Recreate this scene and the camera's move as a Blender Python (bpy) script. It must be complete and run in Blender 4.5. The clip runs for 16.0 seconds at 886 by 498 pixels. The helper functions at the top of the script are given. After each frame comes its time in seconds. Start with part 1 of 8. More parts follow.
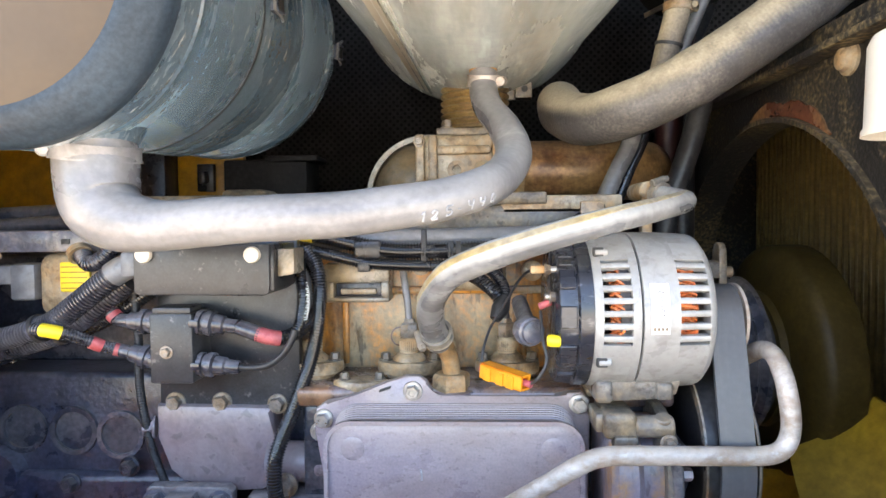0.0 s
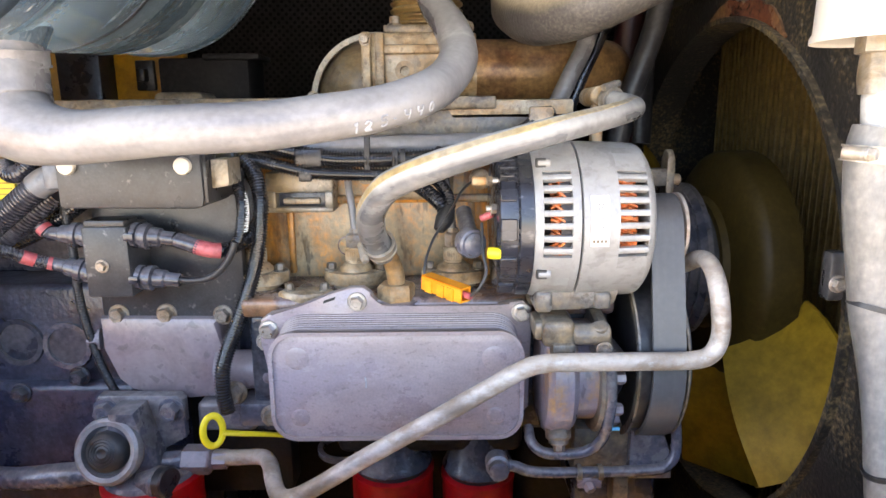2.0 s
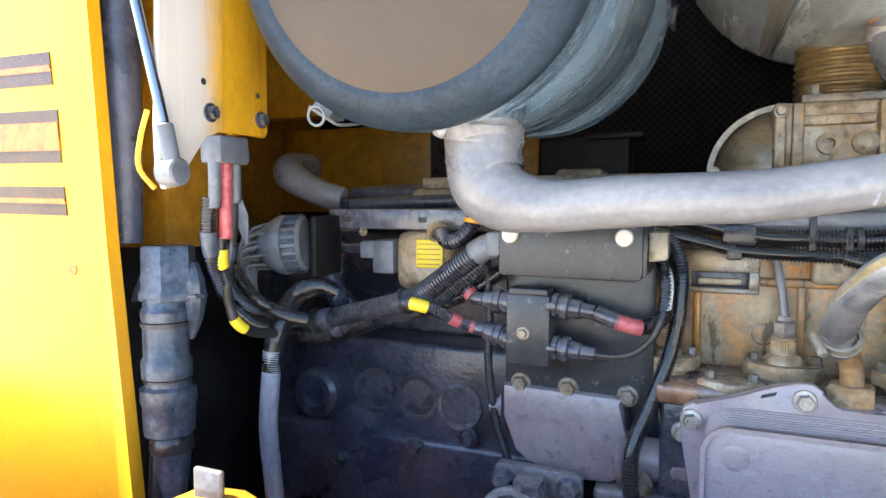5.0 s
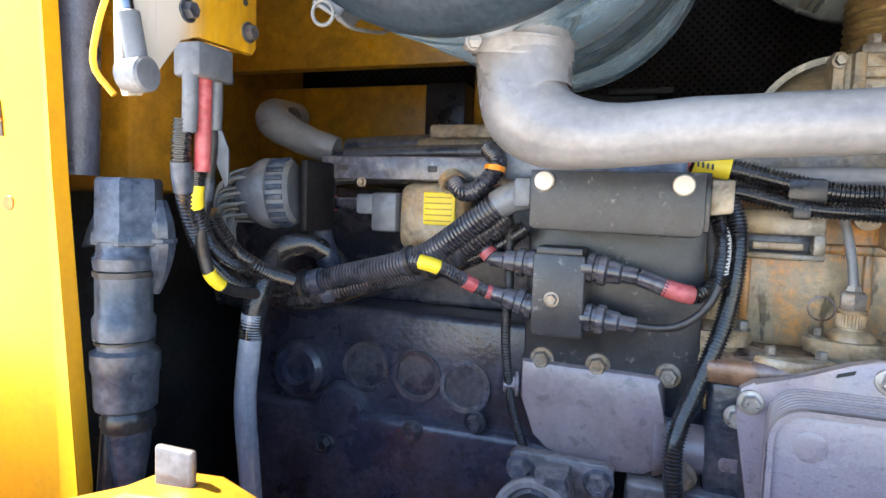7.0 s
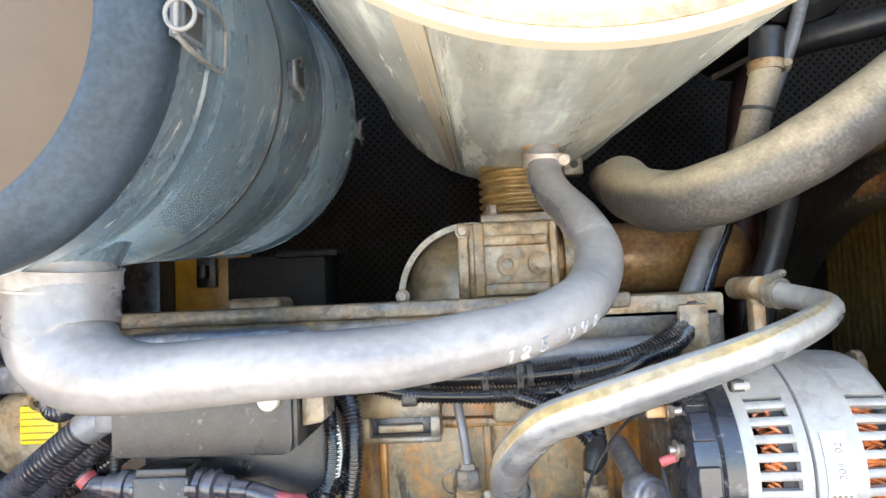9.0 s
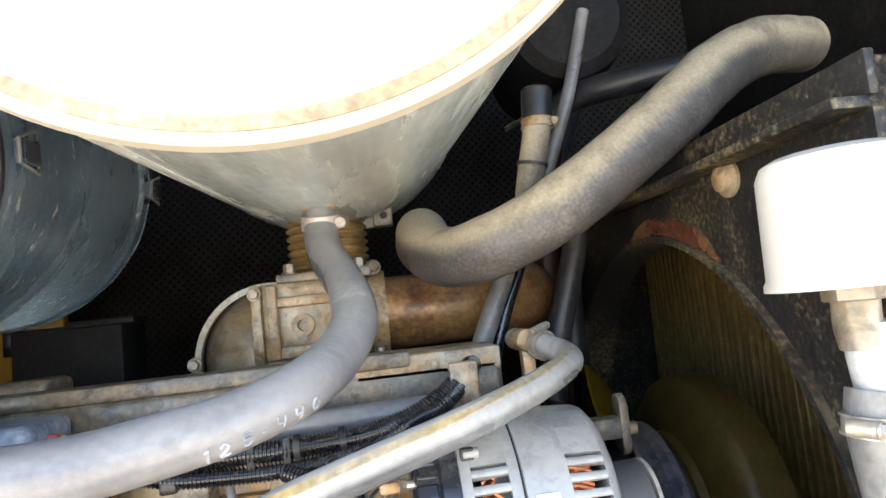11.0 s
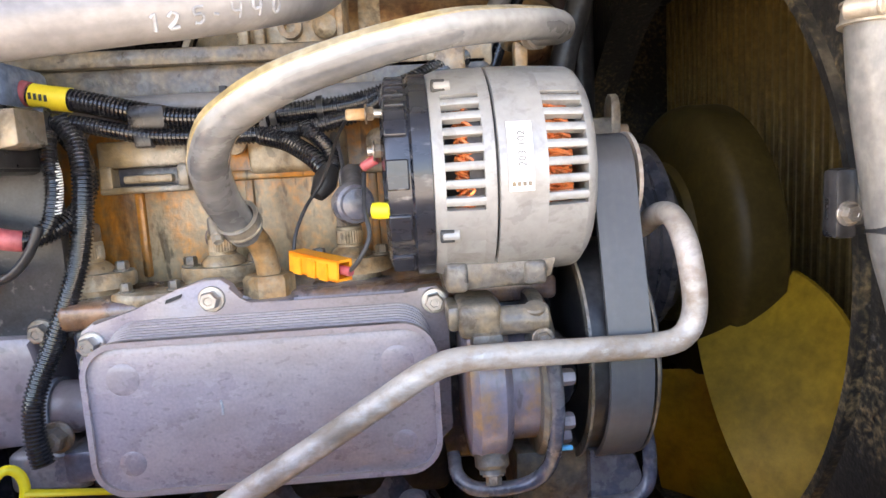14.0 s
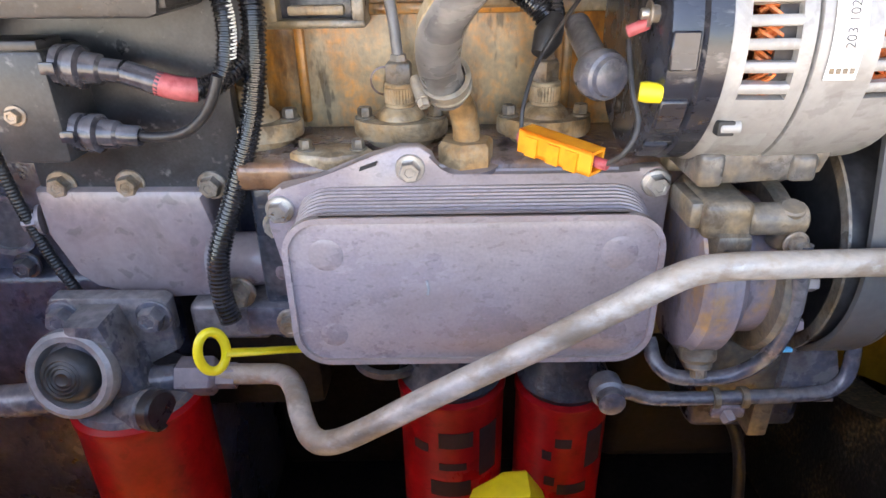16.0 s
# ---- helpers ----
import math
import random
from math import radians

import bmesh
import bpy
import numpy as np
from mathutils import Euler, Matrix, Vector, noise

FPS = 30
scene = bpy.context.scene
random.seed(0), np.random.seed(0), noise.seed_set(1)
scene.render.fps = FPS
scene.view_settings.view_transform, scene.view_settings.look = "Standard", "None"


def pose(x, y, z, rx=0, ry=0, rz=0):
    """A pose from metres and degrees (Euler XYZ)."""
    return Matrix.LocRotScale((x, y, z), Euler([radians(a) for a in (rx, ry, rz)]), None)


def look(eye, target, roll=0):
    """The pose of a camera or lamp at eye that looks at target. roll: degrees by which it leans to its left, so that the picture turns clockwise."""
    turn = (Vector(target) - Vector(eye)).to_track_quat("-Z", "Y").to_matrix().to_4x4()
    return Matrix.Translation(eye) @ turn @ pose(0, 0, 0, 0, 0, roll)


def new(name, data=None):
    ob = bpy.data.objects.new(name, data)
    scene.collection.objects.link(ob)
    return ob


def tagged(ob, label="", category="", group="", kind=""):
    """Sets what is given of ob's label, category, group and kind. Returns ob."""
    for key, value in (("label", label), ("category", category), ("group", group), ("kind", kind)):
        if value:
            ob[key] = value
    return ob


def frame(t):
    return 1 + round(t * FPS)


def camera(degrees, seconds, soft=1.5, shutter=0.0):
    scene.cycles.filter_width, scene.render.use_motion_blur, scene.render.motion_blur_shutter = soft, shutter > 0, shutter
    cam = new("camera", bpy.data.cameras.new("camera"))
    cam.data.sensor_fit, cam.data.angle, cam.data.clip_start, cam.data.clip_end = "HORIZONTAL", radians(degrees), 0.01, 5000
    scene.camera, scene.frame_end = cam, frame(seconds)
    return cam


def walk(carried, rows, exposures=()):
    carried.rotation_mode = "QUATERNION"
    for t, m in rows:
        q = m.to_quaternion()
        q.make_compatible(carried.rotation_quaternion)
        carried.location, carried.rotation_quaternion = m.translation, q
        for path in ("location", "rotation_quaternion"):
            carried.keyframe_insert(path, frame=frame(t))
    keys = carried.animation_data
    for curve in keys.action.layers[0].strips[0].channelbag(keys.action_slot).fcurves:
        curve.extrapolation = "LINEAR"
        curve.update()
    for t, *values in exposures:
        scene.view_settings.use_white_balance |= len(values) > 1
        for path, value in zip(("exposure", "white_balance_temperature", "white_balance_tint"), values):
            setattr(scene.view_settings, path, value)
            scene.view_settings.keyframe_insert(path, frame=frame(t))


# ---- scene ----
cam = camera(70.7, 16.0, soft=1.5)
PATH = [
    (0, (0.034, 0.003, 1.63), (-0.055, 1.999, 1.551), -0.6),
    (0.5, (0.038, 0.014, 1.633), (-0.006, 2.004, 1.44), -0.4),
    (1, (0.058, 0.026, 1.631), (0.059, 1.984, 1.222), -0.4),
    (1.5, (0.06, 0.019, 1.643), (0.068, 1.974, 1.219), -0.6),
    (2, (0.063, 0.018, 1.643), (0.061, 1.976, 1.234), -0.6),
    (2.5, (0.061, 0.017, 1.643), (0.046, 1.98, 1.259), -0.6),
    (3, (0.052, 0.017, 1.645), (-0.007, 1.984, 1.291), -0.7),
    (3.5, (0.029, 0.014, 1.651), (-0.145, 1.985, 1.363), -1.1),
    (4, (-0.027, 0.007, 1.658), (-0.446, 1.951, 1.446), -1.6),
    (4.5, (-0.076, 0.008, 1.653), (-0.783, 1.878, 1.584), -1.6),
    (5, (-0.114, 0.013, 1.632), (-0.882, 1.854, 1.493), -0.0),
    (5.2, (-0.126, 0.019, 1.626), (-0.906, 1.853, 1.451), 0.5),
    (7.3, (-0.191, 0.097, 1.583), (-0.847, 1.981, 1.443), 1.7),
    (7.5, (-0.171, 0.104, 1.598), (-0.789, 2.004, 1.499), 0.9),
    (8, (-0.109, 0.128, 1.633), (-0.531, 2.083, 1.647), -1.2),
    (8.5, (-0.069, 0.138, 1.652), (-0.29, 2.123, 1.757), -1.4),
    (9, (-0.028, 0.144, 1.678), (-0.108, 2.138, 1.807), -2.6),
    (9.5, (0.006, 0.144, 1.695), (0.021, 2.139, 1.844), -3.6),
    (10, (0.042, 0.142, 1.707), (0.142, 2.132, 1.879), -4.5),
    (10.2, (0.058, 0.143, 1.709), (0.192, 2.131, 1.884), -4.9),
    (12.3, (0.121, 0.138, 1.685), (0.414, 2.108, 1.867), -5.5),
    (12.5, (0.122, 0.147, 1.666), (0.42, 2.122, 1.778), -4.8),
    (13, (0.132, 0.166, 1.627), (0.387, 2.148, 1.537), -4.5),
    (13.5, (0.13, 0.169, 1.59), (0.299, 2.147, 1.347), -4.5),
    (14, (0.126, 0.159, 1.55), (0.233, 2.139, 1.285), -3.3),
    (14.5, (0.129, 0.162, 1.538), (0.258, 2.135, 1.237), -2.5),
    (15, (0.119, 0.181, 1.562), (0.203, 2.134, 1.138), -3.5),
    (15.5, (0.056, 0.221, 1.589), (0.122, 2.089, 0.878), -2.4),
    (16, (-0.002, 0.231, 1.6), (-0.017, 2.021, 0.706), -1.0),
]
walk(cam, [(t, look(eye, target, roll)) for t, eye, target, roll in PATH], exposures=[(0, 3.06, 6700, 12), (1, 3.1, 7000, 16), (3, 3.1, 7000, 16), (4.2, 2.9, 6500, 12), (5, 2.72, 6050, 10), (7.3, 2.76, 6200, 10), (8, 3.25, 6450, 10), (8.8, 3.18, 6300, 9), (10, 3.06, 6400, 9), (12.5, 2.80, 6450, 10), (13.5, 3.02, 7000, 15), (15, 3.06, 7150, 18), (16, 3.03, 7200, 17)])

# ---- world, sun and exposure ----
SUN_UP, SUN_TURN = 56.0, 252.0
world = bpy.data.worlds.new("sky")
scene.world = world
world.use_nodes = True
sky = world.node_tree.nodes.new("ShaderNodeTexSky")
sky.sky_type, sky.sun_disc = "NISHITA", False
sky.sun_elevation, sky.sun_rotation = radians(SUN_UP), radians(SUN_TURN)
back = world.node_tree.nodes["Background"]
back.inputs["Strength"].default_value = 0.12
world.node_tree.links.new(sky.outputs["Color"], back.inputs["Color"])
sun = new("sun", bpy.data.lights.new("sun", "SUN"))
sun.data.energy, sun.data.angle, sun.data.color = 5.0, radians(0.5), (1.0, 0.95, 0.87)
SUN_DIR = Vector((math.sin(radians(SUN_TURN)) * math.cos(radians(SUN_UP)), math.cos(radians(SUN_TURN)) * math.cos(radians(SUN_UP)), math.sin(radians(SUN_UP))))
sun.matrix_world = look(SUN_DIR * 20, (0, 0, 0))


# ---- materials ----
def surface(name, base, other=None, patch=0.0, rough=0.6, metal=0.0, large=9.0, fine=160.0, edge=0.5, soft=0.12, bump=0.15, speck=0.25, coat=0.0, stretch=(1, 1, 1), dust=0.0, dust_tint=(0.43, 0.345, 0.22), dust_scale=34.0, grit=0.2, pits=0.0, lie_low=0.0, spec=0.5, grime=0.0, grime_tint=(0.055, 0.035, 0.018), grime_scale=30.0, fleck=0.0, fleck_scale=60.0, sheen=0.0):
    """A worn surface: base colour, patches of another colour in large soft spots, fine grain in colour, gloss and relief."""
    m = bpy.data.materials.new(name)
    m.use_nodes = True
    nt = m.node_tree
    n, l = nt.nodes, nt.links
    bsdf = n["Principled BSDF"]
    place = n.new("ShaderNodeNewGeometry")
    info = n.new("ShaderNodeObjectInfo")
    shift = n.new("ShaderNodeVectorMath")
    shift.operation = "ADD"
    l.new(place.outputs["Position"], shift.inputs[0])
    l.new(info.outputs["Random"], shift.inputs[1])
    draw = n.new("ShaderNodeVectorMath")
    draw.operation = "MULTIPLY"
    draw.inputs[1].default_value = stretch
    l.new(shift.outputs[0], draw.inputs[0])
    big = n.new("ShaderNodeTexNoise")
    big.inputs["Scale"].default_value, big.inputs["Detail"].default_value, big.inputs["Roughness"].default_value = large, 9.0, 0.62
    small = n.new("ShaderNodeTexNoise")
    small.inputs["Scale"].default_value, small.inputs["Detail"].default_value = fine, 4.0
    l.new(draw.outputs[0], big.inputs["Vector"])
    l.new(shift.outputs[0], small.inputs["Vector"])
    ramp = n.new("ShaderNodeMapRange")
    ramp.interpolation_type = "SMOOTHSTEP"
    ramp.inputs["From Min"].default_value, ramp.inputs["From Max"].default_value = edge - soft, edge + soft
    ramp.inputs["To Max"].default_value = patch
    rag = n.new("ShaderNodeMath")
    rag.operation = "MULTIPLY_ADD"
    l.new(small.outputs["Fac"], rag.inputs[0])
    rag.inputs[1].default_value = grit
    l.new(big.outputs["Fac"], rag.inputs[2])
    ramp.inputs["From Min"].default_value += grit * 0.5
    ramp.inputs["From Max"].default_value += grit * 0.5
    l.new(rag.outputs[0], ramp.inputs["Value"])
    mix = n.new("ShaderNodeMix")
    mix.data_type = "RGBA"
    mix.inputs["A"].default_value = (*base, 1)
    mix.inputs["B"].default_value = (*(other or base), 1)
    l.new(ramp.outputs["Result"], mix.inputs["Factor"])
    grain = n.new("ShaderNodeMapRange")
    grain.inputs["From Min"].default_value, grain.inputs["From Max"].default_value = 0.3, 0.7
    grain.inputs["To Min"].default_value, grain.inputs["To Max"].default_value = 1 - speck, 1 + speck
    l.new(small.outputs["Fac"], grain.inputs["Value"])
    tone = n.new("ShaderNodeMix")
    tone.data_type, tone.blend_type = "RGBA", "MULTIPLY"
    tone.inputs["Factor"].default_value = 1.0
    worn = mix.outputs["Result"]
    if pits:
        # small dark chips and oil spots
        chip = n.new("ShaderNodeTexNoise")
        chip.inputs["Scale"].default_value, chip.inputs["Detail"].default_value = fine * 0.5, 3.0
        l.new(draw.outputs[0], chip.inputs["Vector"])
        cut = n.new("ShaderNodeMapRange")
        cut.inputs["From Min"].default_value, cut.inputs["From Max"].default_value = 0.60, 0.66
        cut.inputs["To Min"].default_value, cut.inputs["To Max"].default_value = 1.0, 1.0 - 4 * pits
        l.new(chip.outputs["Fac"], cut.inputs["Value"])
        spot = n.new("ShaderNodeMix")
        spot.data_type, spot.blend_type = "RGBA", "MULTIPLY"
        spot.inputs["Factor"].default_value = 1.0
        l.new(worn, spot.inputs["A"])
        l.new(cut.outputs["Result"], spot.inputs["B"])
        worn = spot.outputs["Result"]
    if speck > 0.07:
        # uneven handling and weathering at a hand's breadth
        cloud = n.new("ShaderNodeTexNoise")
        cloud.inputs["Scale"].default_value, cloud.inputs["Detail"].default_value, cloud.inputs["Roughness"].default_value = 42.0, 6.0, 0.7
        l.new(draw.outputs[0], cloud.inputs["Vector"])
        shade = n.new("ShaderNodeMapRange")
        shade.inputs["From Min"].default_value, shade.inputs["From Max"].default_value = 0.32, 0.68
        shade.inputs["To Min"].default_value, shade.inputs["To Max"].default_value = 0.72, 1.26
        l.new(cloud.outputs["Fac"], shade.inputs["Value"])
        mottle = n.new("ShaderNodeMix")
        mottle.data_type, mottle.blend_type = "RGBA", "MULTIPLY"
        mottle.inputs["Factor"].default_value = 1.0
        l.new(worn, mottle.inputs["A"])
        l.new(shade.outputs["Result"], mottle.inputs["B"])
        worn = mottle.outputs["Result"]
    if fleck:
        # pale dust specks and scuffs
        dot = n.new("ShaderNodeTexNoise")
        dot.inputs["Scale"].default_value, dot.inputs["Detail"].default_value, dot.inputs["Roughness"].default_value = fleck_scale, 5.0, 0.6
        l.new(draw.outputs[0], dot.inputs["Vector"])
        keep = n.new("ShaderNodeMapRange")
        keep.inputs["From Min"].default_value, keep.inputs["From Max"].default_value = 0.62, 0.72
        keep.inputs["To Max"].default_value = fleck
        l.new(dot.outputs["Fac"], keep.inputs["Value"])
        pale = n.new("ShaderNodeMix")
        pale.data_type = "RGBA"
        pale.inputs["B"].default_value = (0.55, 0.53, 0.50, 1)
        l.new(keep.outputs["Result"], pale.inputs["Factor"])
        l.new(worn, pale.inputs["A"])
        worn = pale.outputs["Result"]
    film = None
    if dust:
        # settled dust on what faces up, broken by the middle grain; on HOSE and HOSE_SMALL also painted top light
        mid = n.new("ShaderNodeTexNoise")
        mid.inputs["Scale"].default_value, mid.inputs["Detail"].default_value = dust_scale, 5.0
        l.new(shift.outputs[0], mid.inputs["Vector"])
        part_z = n.new("ShaderNodeSeparateXYZ")
        l.new(place.outputs["Normal"], part_z.inputs[0])
        lie = n.new("ShaderNodeMath")
        lie.operation = "MULTIPLY_ADD"
        l.new(mid.outputs["Fac"], lie.inputs[0])
        lie.inputs[1].default_value = 1.4
        l.new(part_z.outputs["Z"], lie.inputs[2])
        film = n.new("ShaderNodeMapRange")
        film.interpolation_type = "SMOOTHSTEP"
        film.inputs["From Min"].default_value, film.inputs["From Max"].default_value = 0.95 - lie_low, 1.55 - lie_low
        film.inputs["To Max"].default_value = dust
        l.new(lie.outputs[0], film.inputs["Value"])
        over = n.new("ShaderNodeMix")
        over.data_type = "RGBA"
        over.inputs["B"].default_value = (*dust_tint, 1)
        l.new(film.outputs["Result"], over.inputs["Factor"])
        l.new(worn, over.inputs["A"])
        worn = over.outputs["Result"]
    if grime:
        # oily stains that have run and dried in uneven patches
        spill = n.new("ShaderNodeTexNoise")
        spill.inputs["Scale"].default_value, spill.inputs["Detail"].default_value, spill.inputs["Roughness"].default_value = grime_scale, 7.0, 0.68
        spill.inputs["Distortion"].default_value = 0.6
        l.new(draw.outputs[0], spill.inputs["Vector"])
        soak = n.new("ShaderNodeMapRange")
        soak.interpolation_type = "SMOOTHSTEP"
        soak.inputs["From Min"].default_value, soak.inputs["From Max"].default_value = 0.47, 0.66
        soak.inputs["To Max"].default_value = grime
        l.new(spill.outputs["Fac"], soak.inputs["Value"])
        stain = n.new("ShaderNodeMix")
        stain.data_type = "RGBA"
        stain.inputs["B"].default_value = (*grime_tint, 1)
        l.new(soak.outputs["Result"], stain.inputs["Factor"])
        l.new(worn, stain.inputs["A"])
        worn = stain.outputs["Result"]
    l.new(worn, tone.inputs["A"])
    l.new(grain.outputs["Result"], tone.inputs["B"])
    l.new(tone.outputs["Result"], bsdf.inputs["Base Color"])
    gloss = n.new("ShaderNodeMapRange")
    gloss.inputs["From Min"].default_value, gloss.inputs["From Max"].default_value = 0.3, 0.7
    gloss.inputs["To Min"].default_value, gloss.inputs["To Max"].default_value = max(rough - 0.12, 0.05), min(rough + 0.12, 1)
    l.new(big.outputs["Fac"], gloss.inputs["Value"])
    if film:
        matt = n.new("ShaderNodeMath")
        matt.operation = "MULTIPLY_ADD"
        matt.use_clamp = True
        l.new(film.outputs["Result"], matt.inputs[0])
        matt.inputs[1].default_value = 0.4
        l.new(gloss.outputs["Result"], matt.inputs[2])
        l.new(matt.outputs[0], bsdf.inputs["Roughness"])
    else:
        l.new(gloss.outputs["Result"], bsdf.inputs["Roughness"])
    bsdf.inputs["Metallic"].default_value, bsdf.inputs["Specular IOR Level"].default_value = metal, spec
    bsdf.inputs["Coat Weight"].default_value, bsdf.inputs["Coat Roughness"].default_value = coat, 0.16
    bsdf.inputs["Sheen Weight"].default_value, bsdf.inputs["Sheen Roughness"].default_value = sheen, 0.35
    bsdf.inputs["Sheen Tint"].default_value = (0.55, 0.78, 1.0, 1)
    if bump:
        rise = n.new("ShaderNodeBump")
        rise.inputs["Strength"].default_value, rise.inputs["Distance"].default_value = bump, 0.002
        l.new(small.outputs["Fac"], rise.inputs["Height"])
        l.new(rise.outputs["Normal"], bsdf.inputs["Normal"])
    return m


def glare_plate(name):
    """Yellow paint with rubbed streaks, and a pale reflection painted along the front edge of the plate."""
    m = surface(name, (0.72, 0.38, 0.012), (0.42, 0.20, 0.02), 0.8, 0.3, large=55, edge=0.55, soft=0.1, bump=0.04, speck=0.06, coat=0.1, stretch=(0, 1, 0.05), grit=0.05)
    n, l = m.node_tree.nodes, m.node_tree.links
    bsdf = n["Principled BSDF"]
    place = n.new("ShaderNodeNewGeometry")
    waver = n.new("ShaderNodeTexNoise")
    waver.inputs["Scale"].default_value, waver.inputs["Detail"].default_value = 30.0, 5.0
    l.new(place.outputs["Position"], waver.inputs["Vector"])
    axes = n.new("ShaderNodeSeparateXYZ")
    l.new(place.outputs["Position"], axes.inputs[0])
    way = n.new("ShaderNodeMath")
    way.operation = "MULTIPLY_ADD"
    l.new(waver.outputs["Fac"], way.inputs[0])
    way.inputs[1].default_value = 0.03
    l.new(axes.outputs["Y"], way.inputs[2])
    edge = n.new("ShaderNodeMapRange")
    edge.interpolation_type = "SMOOTHSTEP"
    edge.inputs["From Min"].default_value, edge.inputs["From Max"].default_value = 0.462, 0.500
    l.new(way.outputs[0], edge.inputs["Value"])
    # pale end of the mix: the glare on the plate, as colour
    mix = n.new("ShaderNodeMix")
    mix.data_type = "RGBA"
    mix.inputs["A"].default_value = (0.54, 0.49, 0.43, 1)
    l.new(edge.outputs["Result"], mix.inputs["Factor"])
    l.new(bsdf.inputs["Base Color"].links[0].from_socket, mix.inputs["B"])
    l.new(mix.outputs["Result"], bsdf.inputs["Base Color"])
    return m


def pierced(name, base, pitch):
    """A dark sheet with staggered round holes, deeper and blacker than the sheet."""
    m = surface(name, base, (0.020, 0.019, 0.019), 0.5, 0.7, spec=0.15)
    n, l = m.node_tree.nodes, m.node_tree.links
    bsdf = n["Principled BSDF"]
    place = n.new("ShaderNodeNewGeometry")
    turn = n.new("ShaderNodeMapping")
    turn.inputs["Rotation"].default_value = (0, radians(45), 0)
    turn.inputs["Scale"].default_value = (1 / pitch, 0.0, 1 / pitch)
    l.new(place.outputs["Position"], turn.inputs["Vector"])
    cell = n.new("ShaderNodeVectorMath")
    cell.operation = "FRACTION"
    l.new(turn.outputs["Vector"], cell.inputs[0])
    mid = n.new("ShaderNodeVectorMath")
    mid.operation = "SUBTRACT"
    mid.inputs[1].default_value = (0.5, 0.0, 0.5)
    l.new(cell.outputs[0], mid.inputs[0])
    far = n.new("ShaderNodeVectorMath")
    far.operation = "LENGTH"
    l.new(mid.outputs[0], far.inputs[0])
    hole = n.new("ShaderNodeMapRange")
    hole.inputs["From Min"].default_value, hole.inputs["From Max"].default_value = 0.24, 0.32
    l.new(far.outputs["Value"], hole.inputs["Value"])
    dark = n.new("ShaderNodeMix")
    dark.data_type, dark.blend_type = "RGBA", "MULTIPLY"
    dark.inputs["Factor"].default_value = 1.0
    old = bsdf.inputs["Base Color"].links[0].from_socket
    l.new(old, dark.inputs["A"])
    keep = n.new("ShaderNodeMapRange")
    keep.inputs["To Min"].default_value = 0.06
    l.new(hole.outputs["Result"], keep.inputs["Value"])
    l.new(keep.outputs["Result"], dark.inputs["B"])
    l.new(dark.outputs["Result"], bsdf.inputs["Base Color"])
    return m


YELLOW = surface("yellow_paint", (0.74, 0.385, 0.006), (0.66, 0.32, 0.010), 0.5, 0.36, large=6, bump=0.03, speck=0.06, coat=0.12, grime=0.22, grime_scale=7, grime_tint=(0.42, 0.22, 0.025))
# the yellow again with dust, browner and darker for the shade inside the bay
YELLOW_DUSTY_SHADE = surface("dusty_yellow_paint_shade_tone", (0.56, 0.27, 0.010), (0.27, 0.145, 0.025), 0.7, 0.36, large=6, soft=0.18, bump=0.06, speck=0.1, grime=0.45, grime_scale=8, grime_tint=(0.15, 0.07, 0.010))
GREY_PAINT = surface("grey_engine_paint", (0.195, 0.163, 0.195), (0.29, 0.235, 0.232), 0.8, 0.3, large=7, soft=0.22, bump=0.2, speck=0.065, coat=0.35, dust=0.3, dust_tint=(0.37, 0.31, 0.28), pits=0.08, grime=0.3, grime_scale=20, grime_tint=(0.085, 0.06, 0.058))
COOLER_PAINT = surface("cooler_grey_paint", (0.285, 0.243, 0.278), (0.37, 0.31, 0.305), 0.7, 0.28, large=8, fine=420, bump=0.06, speck=0.06, coat=0.35, stretch=(0.6, 1, 1), dust=0.3, pits=0.05, grime=0.35, grime_scale=8, grime_tint=(0.16, 0.118, 0.105))
GREY_DIRTY = surface("dirty_grey_casting", (0.128, 0.121, 0.113), (0.225, 0.160, 0.088), 0.85, 0.36, large=24, soft=0.16, bump=0.45, speck=0.24, coat=0.25, dust=0.34, dust_tint=(0.31, 0.26, 0.195), pits=0.15, grime=0.7, grime_scale=40)
# dark casting, tinted blue for the bluish shade at the left
DARK_CAST = surface("dark_casting_blue_shade", (0.028, 0.033, 0.05), (0.095, 0.09, 0.10), 0.7, 0.3, large=14, bump=0.4, speck=0.3, coat=0.3, dust=0.15)
RUSTY = surface("rusty_grey_head", (0.355, 0.285, 0.18), (0.55, 0.22, 0.024), 0.95, 0.34, large=9, edge=0.49, soft=0.09, bump=0.4, speck=0.2, coat=0.35, stretch=(1, 1, 0.3), dust=0.2, dust_tint=(0.48, 0.40, 0.29), pits=0.15, grime=0.95, grime_tint=(0.12, 0.046, 0.012), grime_scale=9)
RUST_CAST = surface("tan_rusty_casting", (0.385, 0.325, 0.235), (0.36, 0.205, 0.075), 0.8, 0.36, large=26, soft=0.14, bump=0.45, speck=0.2, coat=0.25, dust=0.4, dust_tint=(0.50, 0.43, 0.31), pits=0.12, grime=0.7, grime_scale=32, grime_tint=(0.085, 0.05, 0.022))
EXHAUST = surface("rust_brown_exhaust", (0.14, 0.05, 0.03), (0.38, 0.23, 0.09), 0.8, 0.32, 0.25, large=7, soft=0.14, bump=0.2, speck=0.2, stretch=(0.8, 1, 1), dust=0.3, grime=0.5, grime_scale=20, grime_tint=(0.04, 0.02, 0.015))
